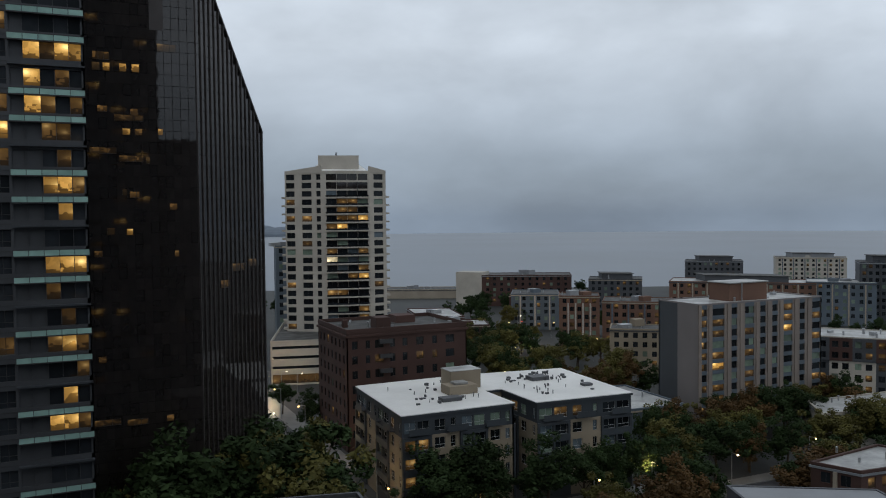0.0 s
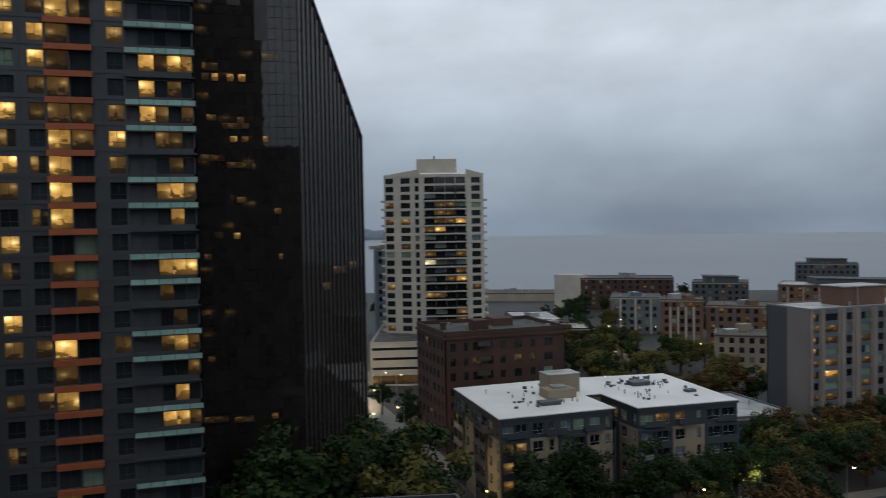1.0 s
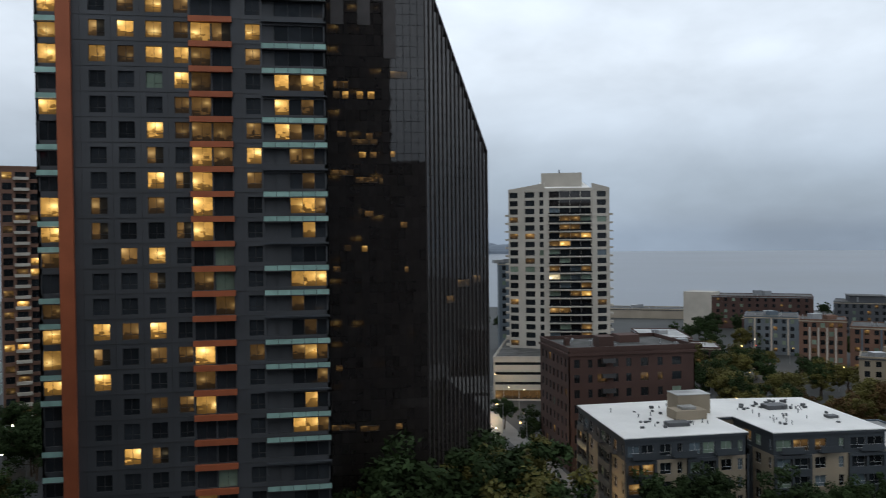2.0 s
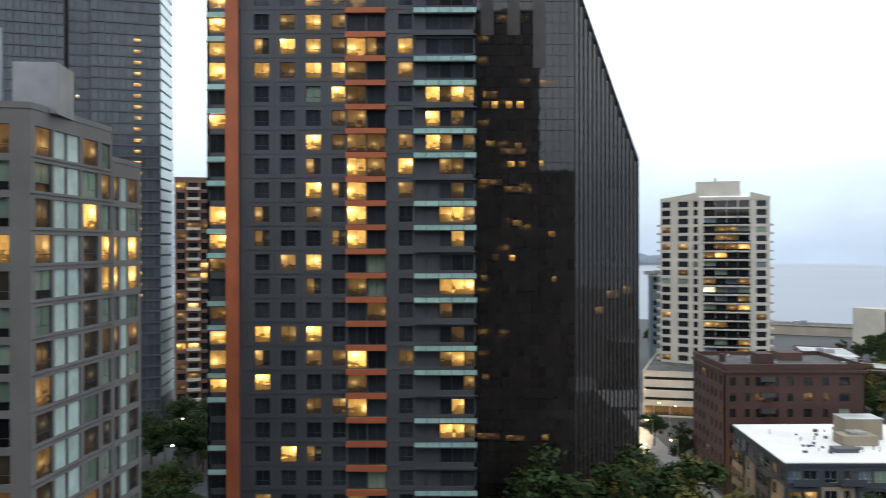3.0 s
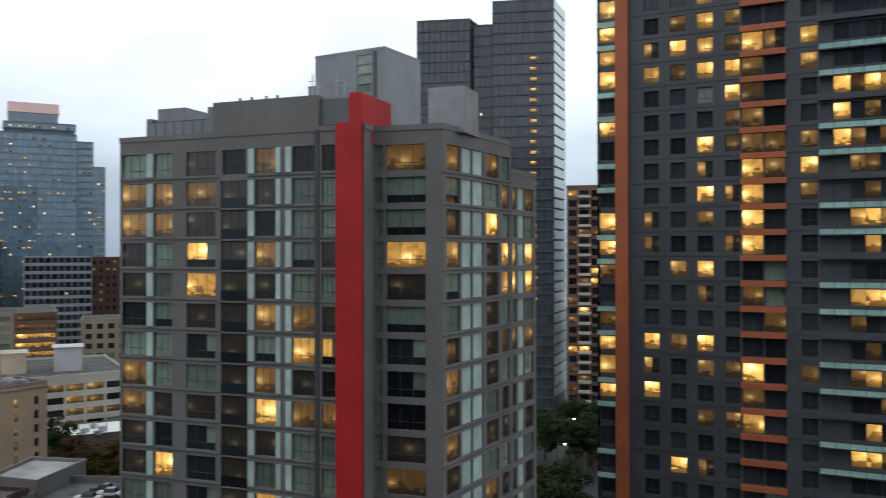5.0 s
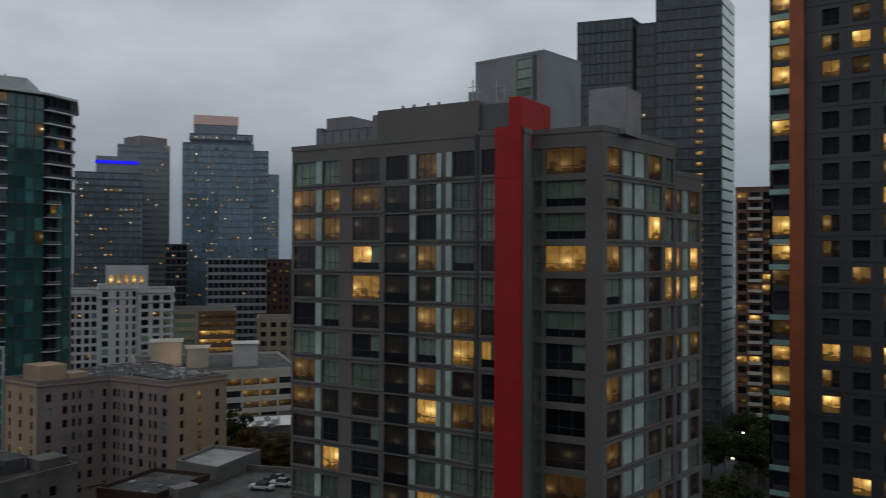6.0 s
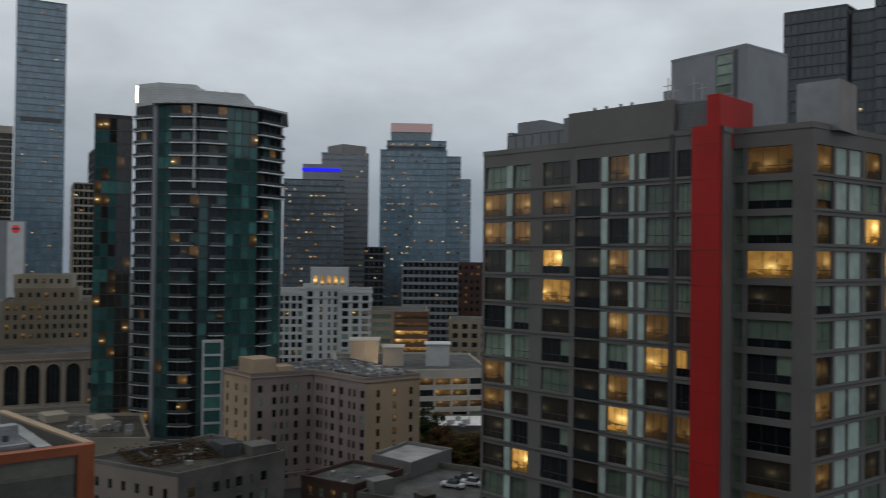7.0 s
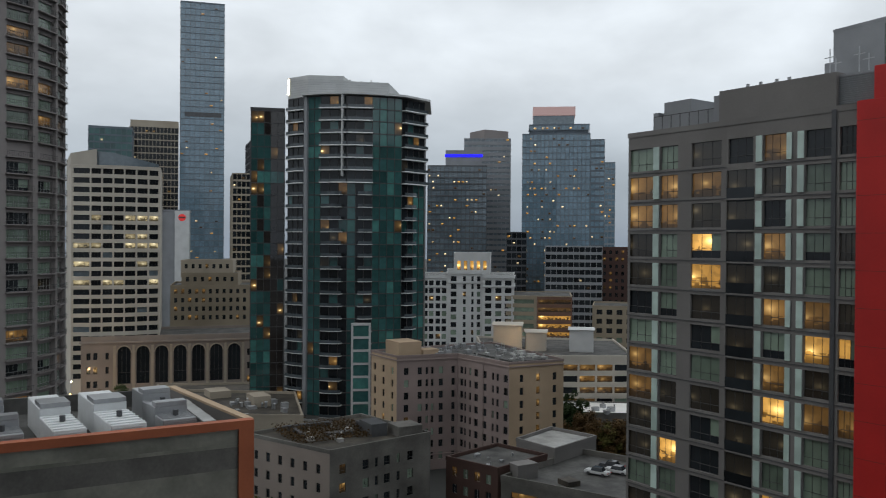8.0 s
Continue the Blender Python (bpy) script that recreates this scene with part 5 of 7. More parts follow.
def downtown():
    # white gridded office tower with a blue glass roof
    foot = [(-290.6, 28.5), (-288.6, 34.0), (-286.4, 44.0), (-286.8, 55.3), (-318, 62), (-322, 30)]
    b = Block("office_tower", "cream gridded office tower with a blue glass roof", foot, 76.0, "white_conc", thick=0.7, parapet=0.4, core="charcoal_b")
    rows = floors(75.3, 3.0, 1.75, 23)
    for i in range(3):
        ln = math.dist(foot[i], foot[i + 1])
        n = (1, 3, 3)[i]
        b.side(i, [(k * ln / n + 0.25, (k + 1) * ln / n - 0.25) for k in range(n)], rows, bars="3", pick=lambda ci, ri: b.rng.choice("ddddddudd") if ri not in (10, 12, 14, 15, 17) else b.rng.choice("dyydyy"))
    ob = b.finish()
    inv = unbase(b)
    gl = bmesh.new()
    prism(gl, [(-290.0, 36), (-287.6, 41), (-287.6, 55), (-312, 60), (-316, 36)], 76.2, 0, 0, [81.0, 80.5, 77.4, 78, 82])
    part("glass_roof", gl, "glass_blue", ob, "sloping blue glass roof", at=inv)
    gb = bmesh.new()
    prism(gb, [(-290.8, 28.3), (-288.9, 35.9), (-316, 36), (-322, 30)], 76.2, 0, 0, [80.0, 81.6, 81.6, 80.0])
    part("gable", gb, "white_conc", ob, at=inv)
    # tallest tower and those round it
    tall_ob, tall_inv = curtain("office_tower", "very tall slender blue-grey glass office tower", [(-586.6, 125.9), (-579.8, 154.3), (-612, 162), (-619, 133)], 216, glass="glass_sky", storey=4.2, bay=3.2, fins="slate", spandrel=0.5, lights=34, sides=(0, 3), seed=3, parapet=1.0)
    bd = bmesh.new()
    F, ln = side_frame((-586.6, 125.9), (-579.8, 154.3))
    box(bd, 3.0, ln - 2.0, -0.3, 0.0, 138.0, 141.0, 0, F)
    tagged(part("plant_floor_grille", bd, "louvre", tall_ob, at=tall_inv), "dark plant floor grille")
    curtain("office_tower", "dark ribbed office tower with pale top band", [(-514, 82), (-508.6, 108.2), (-535, 114), (-540, 88)], 119, glass="glass", storey=3.9, bay=2.0, fins="stone", lights=22, sides=(0, 3), seed=4, spandrel=0.7, proud=0.5, parapet=4.0)
    curtain("office_tower", "far teal glass office tower", [(-476.7, 55), (-473.9, 76.5), (-500, 82), (-503, 60)], 112, glass="glass_teal", storey=3.9, bay=2.6, fins="slate", lights=5, sides=(0, 3), seed=5, parapet=1.2)
    curtain("office_tower", "brown stone-faced office tower with lit top", [(-405, 112), (-400.6, 126.5), (-425, 134), (-430, 118)], 85, glass="glass", storey=3.5, bay=2.2, fins="stone", lights=16, sides=(0, 3), seed=6, proud=0.3)
    curtain("office_tower", "dark slender tower behind others", [(-402.5, 120), (-400.6, 128.5), (-420, 134), (-424, 124)], 101, z0=60, glass="glass", storey=3.5, bay=2.2, fins="charcoal", lights=2, sides=(0, 3), seed=7)
    ob, inv = curtain("office_building", "pale slab with a red round sign", [(-412.2, 80.6), (-409.0, 92.4), (-430, 98), (-434, 86)], 66.5, glass="glass", storey=3.6, bay=2.4, fins="cool_grey", lights=3, sides=(3,), seed=8)
    wl_ = bmesh.new()
    F, ln = side_frame((-412.2, 80.6), (-409.0, 92.4))
    box(wl_, ln * 0.45, ln, -0.3, 0.3, 0, 66.6, 0, F)
    part("blank_wall", wl_, "white", ob, at=inv)
    sg = bmesh.new()
    q = F @ Vector((ln * 0.72, -0.35, 63.4))
    bmesh.ops.create_cone(sg, cap_ends=True, segments=24, radius1=1.7, radius2=1.7, depth=0.3, matrix=Matrix.Translation(q) @ pose(0, 0, 0, 90, 0, 75))
    part("round_sign", sg, "sign_red", ob, "round dark red sign with a black bar", at=inv)
    sb_ = bmesh.new()
    box(sb_, ln * 0.72 - 1.5, ln * 0.72 + 1.5, -0.6, -0.5, 63.1, 63.8, 0, F)
    part("sign_bar", sb_, "frame", ob, at=inv)
    # stepped tan block and the arcaded hall before it
    for z1, foot in ((34.8, [(-323, 66), (-314.5, 96.5), (-345, 104), (-352, 74)]), (39.4, [(-322.5, 70), (-317, 90), (-340, 98), (-345, 78)]), (44.0, [(-333, 72), (-328, 91), (-345, 97), (-350, 78)])):
        house("stone_building", "tan brick setback building with small windows" if z1 < 36 else "tan setback upper storeys of an old building", foot, z1, "tan" if z1 < 40 else "stone", (0, 3), 3.3, (1.1, 1.7), 2.6, "ddddm", n=4 if z1 < 36 else 1, roof="roof_grey", z0=0 if z1 < 36 else z1 - 6, low=0.2, group="setback block").finish()
    foot = [(-285.6, 31.0), (-273.6, 86.5), (-300, 92), (-312, 37)]
    h = house("arcade_hall", "pale stone hall with seven tall arched windows", foot, 20.6, "pale_pier", (), parapet=0.9, thick=0.6, roof="roof_grey")
    F, ln = side_frame(foot[0], foot[1])
    centres = [12.8 + 5.73 * k for k in range(7)]
    h.side(0, [(1.6, 2.8), (3.6, 4.8), (7.2, 8.2)], [(5.0, 7.2), (9.5, 11.7), (14.0, 16.2)], pick="dddm", span=(0, 10.2))
    h.side(0, [(c - 2.0 - 10.2, c + 2.0 - 10.2) for c in centres], [(6.0, 18.1)], pick="d", bars="3r", span=(10.2, 50.0))
    h.side(0, [(1.4, 2.6), (4.2, 5.4)], [(5.0, 7.2), (9.5, 11.7), (14.0, 16.2)], pick="dddm", span=(50.0, ln))
    h.done.add(0)
    ob = h.finish()
    inv = unbase(h)
    for c in centres:
        ar = bmesh.new()
        n = 12
        pts = [(c - 2.02 * math.cos(math.pi * k / n), 16.1 + 2.02 * math.sin(math.pi * k / n)) for k in range(n + 1)]
        for k in range(n):
            (xa, za), (xb, zb) = pts[k], pts[k + 1]
            vs = [ar.verts.new(F @ Vector(v)) for v in ((xa, -0.05, za), (xb, -0.05, zb), (xb, -0.05, 18.16), (xa, -0.05, 18.16), (xa, 0.45, za), (xb, 0.45, zb))]
            ar.faces.new(vs[:4]), ar.faces.new((vs[1], vs[0], vs[4], vs[5]))
        bmesh.ops.remove_doubles(ar, verts=ar.verts, dist=0.001)
        part("arch", ar, "pale_pier", ob, at=inv)
        mo = bmesh.new()
        for k in range(n):
            (xa, za), (xb, zb) = [(c - 2.36 * math.cos(math.pi * j / n), 16.1 + 2.36 * math.sin(math.pi * j / n)) for j in (k, k + 1)]
            (xc, zc), (xd, zd) = pts[k], pts[k + 1]
            vs = [mo.verts.new(F @ Vector(v)) for v in ((xc, -0.22, zc), (xd, -0.22, zd), (xb, -0.22, zb), (xa, -0.22, za), (xa, 0.0, za), (xb, 0.0, zb))]
            mo.faces.new(vs[:4]), mo.faces.new((vs[3], vs[2], vs[5], vs[4]))
        bmesh.ops.remove_doubles(mo, verts=mo.verts, dist=0.001)
        part("arch_moulding", mo, "stone", ob, at=inv)
    for x in [c - 2.86 for c in centres] + [centres[-1] + 2.86]:
        pl = bmesh.new()
        box(pl, x - 0.4, x + 0.4, -0.35, 0.0, 4.5, 18.4, 0, F)
        part("pilaster", pl, "stone", ob, at=inv)
    co = bmesh.new()
    prism(co, inset(foot, -0.5), 19.2, 19.7)
    part("cornice", co, "pale_pier", ob, at=inv)
    # round hotel tower
    cx, cy, r = -174.5, -1.8, 17.4
    foot = [(cx + r * math.cos(radians(2 + 20 * k)), cy + r * math.sin(radians(2 + 20 * k))) for k in range(18)]
    t = Block("hotel_tower", "round ribbed concrete hotel tower with small balconies", foot, 118.0, "mauve", thick=0.5, parapet=0.8, core="charcoal_b")
    rows = floors(117.2, 2.88, 2.0, 37)
    inv = unbase(t)
    side_len = math.dist(foot[0], foot[1])
    sl, rl = bmesh.new(), bmesh.new()
    box(sl, 0.5, side_len - 0.5, -0.95, 0.02, -0.1, 0.1)
    for k in range(13):
        box(rl, 0.55 + k * (side_len - 1.14) / 12, 0.59 + k * (side_len - 1.14) / 12, -0.93, -0.9, 0.1, 0.95)
    box(rl, 0.5, side_len - 0.5, -0.95, -0.88, 0.95, 1.02)
    slab, rail = mesh_of("balcony", sl, "mauve"), mesh_of("balcony_rail", rl, "frame")
    ribs = []
    for i in range(5):
        t.side(i, [(0.85, side_len - 0.85)], [q for q in rows if not 64.0 < q[0] < 68.5], pick=lambda ci, ri: "a" if (i, ri) in ((2, 22), (1, 22)) else t.rng.choice("bbbbbdbHnm"), bars="5r", frame="frame_pale")
        F, _ = side_frame(foot[i], foot[i + 1])
        ribs.append(F)
    ob = t.finish()
    for i, F in enumerate(ribs):
        if 0 < i < 4:
            for z0, z1 in rows:
                bal = part("balcony", slab, None, ob, at=inv @ F @ Matrix.Translation((0, 0, z0 - 0.1)))
                part("balcony_rail", rail, None, bal, "dark metal balcony rail")
        rb = bmesh.new()
        box(rb, -0.7, 0.7, -0.35, 0.15, 0, 118.4, 0, F)
        part("rib", rb, "mauve", ob, at=inv)
    # twin far towers: blue neon crown, and pink lit crown
    ob, inv = curtain("apartment_tower", "dark apartment tower with a blue neon crown", [(-377.6, 205.7), (-362.0, 231.8), (-385, 246), (-400, 220)], 91.5, glass="glass_blue", storey=3.1, bay=2.2, fins="charcoal", lights=70, sides=(0,), seed=11, proud=0.3, spandrel=0.6)
    F, ln = side_frame((-377.6, 205.7), (-362.0, 231.8))
    cr = bmesh.new()
    box(cr, ln * 0.30, ln * 0.92, 1.0, 12, 92.0, 100.0, 0, F)
    part("crown", cr, "cool_grey", ob, at=inv)
    nb = bmesh.new()
    box(nb, ln * 0.29, ln * 0.93, 0.7, 1.0, 96.4, 97.9, 0, F)
    part("neon_band", nb, "blue_light", ob, "blue neon band", at=inv)
    ob, inv = curtain("apartment_tower", "pale concrete tower with stepped top", [(-402.5, 242.6), (-388.6, 264.5), (-410, 278), (-424, 256)], 110.5, glass="glass_blue", storey=3.1, bay=2.4, fins="cool_grey", lights=24, sides=(0, 1), seed=12, proud=0.25, spandrel=1.9)
    roof_box(ob, inv, "mauve", "roof_step", (-412, -396, 252, 268, 110.5, 116.0))
    pk = [(-343.8, 241.3), (-337, 250), (-333.0, 254.5), (-323.5, 267.9), (-345, 284), (-366, 258)]
    ob, inv = curtain("apartment_tower", "blue glass apartment tower with pink lit crown", pk, 106.4, glass="glass_sky", storey=3.1, bay=2.0, fins="slate", lights=42, sides=(0, 1, 2), seed=13, proud=0.15, spandrel=0.35)
    curtain("apartment_tower", "upper set-back floors of a blue glass apartment tower", [(-342.0, 244.2), (-336.9, 250.6), (-333.2, 254.9), (-323.6, 267.4), (-346, 278), (-362, 258)], 111.1, z0=106.99, glass="glass_sky", storey=2.6, bay=2.0, fins="slate", lights=4, sides=(0, 1, 2), seed=31, proud=0.15, spandrel=0.35)
    cr = bmesh.new()
    prism(cr, [(-341.0, 245.6), (-328.8, 262.0), (-340, 270), (-352, 254)], 111.0, 116.0)
    part("crown_house", cr, "glass_blue", ob, at=inv)
    cw = bmesh.new()
    prism(cw, [(-340.6, 245.2), (-328.2, 262.2), (-340, 271), (-353, 254)], 116.0, 120.4)
    part("crown", cw, "crown_pink", ob, "pink glowing glass crown", at=inv)
    curtain("apartment_tower", "lower blue glass wing of an apartment tower", [(-319.0, 273.4), (-316.0, 277.5), (-336, 290), (-340, 286)], 92.0, glass="glass_sky", storey=3.1, bay=2.0, fins="haze_slate", lights=20, sides=(0, 3), seed=14)
    curtain("apartment_tower", "middle stepped wing of a blue glass apartment tower", [(-323.3, 268.0), (-319.0, 273.3), (-340, 285.8), (-345, 280)], 103.4, glass="glass_sky", storey=3.1, bay=2.0, fins="slate", lights=16, sides=(0, 3), seed=33)
    curtain("apartment_tower", "small dark block between towers", [(-331.5, 223.9), (-326, 231.5), (-345, 244), (-350, 236)], 57.0, glass="glass", storey=3.2, bay=2.4, fins="charcoal", lights=5, sides=(0,), seed=15)
    # white old hotel with a lit crown
    for z1, foot, cols in ((40.0, [(-264.6, 141.6), (-259.6, 150.3), (-280, 164), (-286, 154)], [(0.8, 2.5), (3.0, 4.6), (5.4, 7.0), (7.6, 9.2)]),
                           (41.6, [(-259.2, 149.6), (-253.2, 160.6), (-272, 172), (-279, 161)], [(1.2, 3.2), (5.6, 6.6), (8.6, 9.4), (10.6, 11.8)]),
                           (40.2, [(-252.4, 160.2), (-247.0, 170.2), (-267, 184), (-273, 173)], [(0.9, 3.2), (4.6, 6.8), (8.0, 10.4)])):
        h = house("hotel", "white terracotta old hotel with rows of small windows", foot, z1, "white", (), parapet=0.7, thick=0.4, group="old hotel")
        h.side(0, cols, floors(z1 - 1.5, 2.75, 1.8, 12), pick="ddddddddbds", bars="2")
        h.side(3, spread(4, math.dist(foot[3], foot[0]), 1.3), floors(z1 - 1.5, 2.75, 1.8, 8), pick="ddddb", bars="2")
        ho = h.finish()
        for z in (z1 - 0.7, z1 - 3.9):
            co = bmesh.new()
            prism(co, inset(foot, -0.35), z, z + 0.35)
            part("cornice", co, "white", ho, at=unbase(h))
    c = Block("roof_lantern", "small lit lantern on the hotel roof", [(-259.5, 152.5), (-252.8, 163.5), (-262, 170), (-269, 158)], 48.4, "white", z0=40.7, parapet=0.3)
    # glowing panes stand in for the warm uplight on the lantern walls
    c.side(0, spread(5, 12.8, 1.2), [(42.4, 45.6)], pick="L", bars="1")
    c.finish()
    curtain("office_building", "pale striped office block", [(-304.8, 226.9), (-289.1, 246.8), (-306, 260), (-322, 240)], 50.5, glass="glass", storey=3.4, bay=2.6, fins="cool_grey", lights=3, sides=(0, 3), seed=16, spandrel=1.3)
    house("brick_building", "dark red brick tower block", [(-301.1, 255.7), (-289, 269), (-305, 284), (-318, 270)], 50.0, "brick", (0,), 3.3, (1.2, 1.7), 2.8, "ddddm").finish()
    house("stone_building", "tan office block with wide windows", [(-253.3, 211.5), (-242, 224), (-260, 240), (-272, 228)], 27.4, "tan", (0,), 3.6, (2.2, 1.9), 3.4, "dddb").finish()
    g = house("parking_garage", "parking garage with warm lit decks", [(-249.8, 166.1), (-242.3, 176.8), (-235.0, 187.0), (-258, 204), (-273, 182)], 33.0, "tan", (), category="garage", parapet=0.4)
    g.side(0, [(1.0, 12.0)], floors(32.0, 2.9, 1.5, 7), pick="b", bars="5")
    g.side(1, [(0.5, 12.0)], floors(32.0, 2.9, 1.5, 7), pick="mmL", bars="5", mat="brick_b")
    g.finish()
    curtain("plant_house", "pale concrete plant houses on a roof", [(-209.5, 136.5), (-204.4, 144.0), (-214, 151), (-219, 143)], 27.4, z0=19.86, fins="white_conc", sides=(), lights=0, parapet=0.1)
    curtain("plant_house", "floodlit pale concrete plant house", [(-203.8, 144.5), (-200.2, 150.0), (-208, 156), (-212, 150)], 25.4, z0=19.86, fins="white_conc", sides=(), lights=0, parapet=0.1)
    curtain("plant_house", "white boxy plant house", [(-196.5, 155.0), (-191.7, 161.0), (-199, 167), (-204, 161)], 26.4, z0=19.86, fins="white", sides=(), lights=0, parapet=0.1)
    w = house("parking_garage", "white parking garage with a dark wet roof deck", [(-197.0, 127.0), (-178.0, 164.0), (-212, 186), (-240, 150)], 19.8, "white_conc", (), category="garage", roof="roof_grey", parapet=0.75)
    w.side(0, [(1.0 + k * 5.0, 5.4 + k * 5.0) for k in range(8)], floors(17.9, 3.2, 1.7, 5), pick="mddabd", bars="1")
    w.finish()
    low = house("low_building", "low building with a pale wet membrane roof", [(-176.0, 134.0), (-163.0, 152.0), (-176, 161), (-190, 142)], 7.5, "render_dark", (), roof="roof_white", parapet=0.4)
    roof_clutter(low.finish(), unbase(low), random.Random(51), -180, -168, 140, 152, 7.5, 10, "metal", 1.4)


downtown()


# ---- low roofs below the hotel ----
def low_blocks():
    foot = [(-137.5, 40.6), (-119.8, 48.4), (-123.6, 68.2), (-143, 64)]
    b = house("apartment_house", "grey rendered low apartment house with a roof garden", foot, 19.4, "render_dark", (), parapet=0.6, roof="roof_brown", thick=0.3)
    rows = floors(17.4, 2.95, 1.5, 5)
    b.side(0, spread(6, 19.3, 0.9), rows, pick="dddddd", bars="2", mat="pale_pier")
    b.side(1, [(1.8, 3.0), (6.2, 7.4), (8.6, 9.2), (10.4, 11.6), (13.0, 13.6), (15.2, 16.4)], rows, pick=lambda ci, ri: "m" if ci == 0 and ri > 2 else b.rng.choice("dddbd"), bars="2r")
    ob = b.finish()
    inv = unbase(b)
    roof_box(ob, inv, "render_dark", "roof_house", (-128.5, -124.2, 62.5, 67.0, 19.4, 21.2))
    roof_box(ob, inv, "roof_brown", "roof_deck", (-139, -128, 46.5, 58, 19.45, 19.6))
    roof_box(ob, inv, "louvre", "planter", (-136, -130, 48.0, 48.8, 19.6, 20.3), (-138, -137.2, 47, 56, 19.6, 20.4), (-131, -129.6, 52, 57, 19.6, 20.2))
    rg = random.Random(31)
    vs, fs = [], []
    for _ in range(2600):
        p = Vector((rg.uniform(-139.5, -126.5), rg.uniform(45.5, 60.0), 19.7 + abs(rg.gauss(0, 0.45))))
        u, v = Vector((rg.gauss(0, 1), rg.gauss(0, 1), rg.gauss(0, 1))).normalized() * 0.22, Vector((rg.gauss(0, 1), rg.gauss(0, 1), rg.gauss(0, 1))).normalized() * 0.14
        n0 = len(vs)
        vs += [p - u, p - v, p + u, p + v]
        fs.append((n0, n0 + 1, n0 + 2, n0 + 3))
    sh = bpy.data.meshes.new("shrubs")
    sh.from_pydata(vs, [], fs)
    sh.materials.append(M["leaf_rust"])
    tagged(new("roof_shrubs", sh), "brown autumn shrubs on a roof garden", "shrubs", kind="stuff")
    roof_clutter(ob, inv, random.Random(7), -138, -125, 47, 64, 19.4, 22, "roof_pale")
    roof_box(ob, inv, "louvre", "lean_to", (-131.5, -126.5, 58.5, 61.5, 19.4, 21.6), (-134.5, -131.8, 59.2, 61.0, 19.4, 20.8))
    foot = [(-127.6, 73.6), (-116.8, 77.4), (-120.5, 90.5), (-131.5, 87)]
    b = house("brick_building", "low dark brick house with white-framed windows", foot, 13.6, "brick", (0, 1), 3.0, (1.1, 1.6), 2.6, "ddbdm", roof="roof_grey", frame="white", n=4)
    ob = b.finish()
    roof_clutter(ob, unbase(b), random.Random(9), -129, -119, 77, 86, 13.6, 8)
    foot = [(-116.4, 77.8), (-96.0, 87.5), (-104.0, 110.5), (-124.6, 101.5)]
    b = house("parking_garage", "concrete parking garage with cars on the roof deck", foot, 12.0, "render_dark", (), category="garage", roof="roof_grey", parapet=1.1, thick=0.35)
    b.side(0, [(2.0, 7.0), (8.0, 14.0), (15.0, 21.0)], floors(10.6, 3.2, 1.6, 3), pick="dmm", bars="4")
    ob = b.finish()
    inv = unbase(b)
    roof_box(ob, inv, "grey_conc", "stair_tower", (-118.0, -115.2, 80.4, 84.6, 12.0, 14.6))
    roof_box(ob, inv, "roof_brown", "skylight", (-111.0, -108.0, 85.5, 88.0, 12.0, 12.9))
    house("stone_building", "long low stepped roof behind the garage", [(-131.0, 91), (-121, 92.5), (-125.5, 106), (-136, 103)], 14.2, "grey_conc", (), roof="roof_pale").finish()
    # flat roofs and walls between the near roof and the towers
    b = house("concrete_hall", "low pale concrete hall with blank wall", [(-178.5, 46.5), (-168.5, 62.0), (-196, 70), (-214, 44)], 14.5, "stone", (), roof="roof_brown")
    ob = b.finish()
    roof_clutter(ob, unbase(b), random.Random(19), -192, -176, 50, 62, 14.5, 26, "metal", 1.5)
    roof_box(ob, unbase(b), "stone", "stair_house", (-190, -184, 56, 60, 14.5, 17.0), (-205, -199, 50, 55, 14.5, 16.2))
    house("concrete_hall", "low flat-roofed building with dark gravel roof", [(-168, 56), (-156, 74), (-176, 82), (-188, 66)], 8.5, "charcoal", (), roof="roof_brown").finish()
    house("stone_building", "row of low roofs before the arcaded hall", [(-236, 42), (-226, 74), (-250, 84), (-262, 50)], 8.0, "stone", (), roof="roof_brown").finish()


low_blocks()


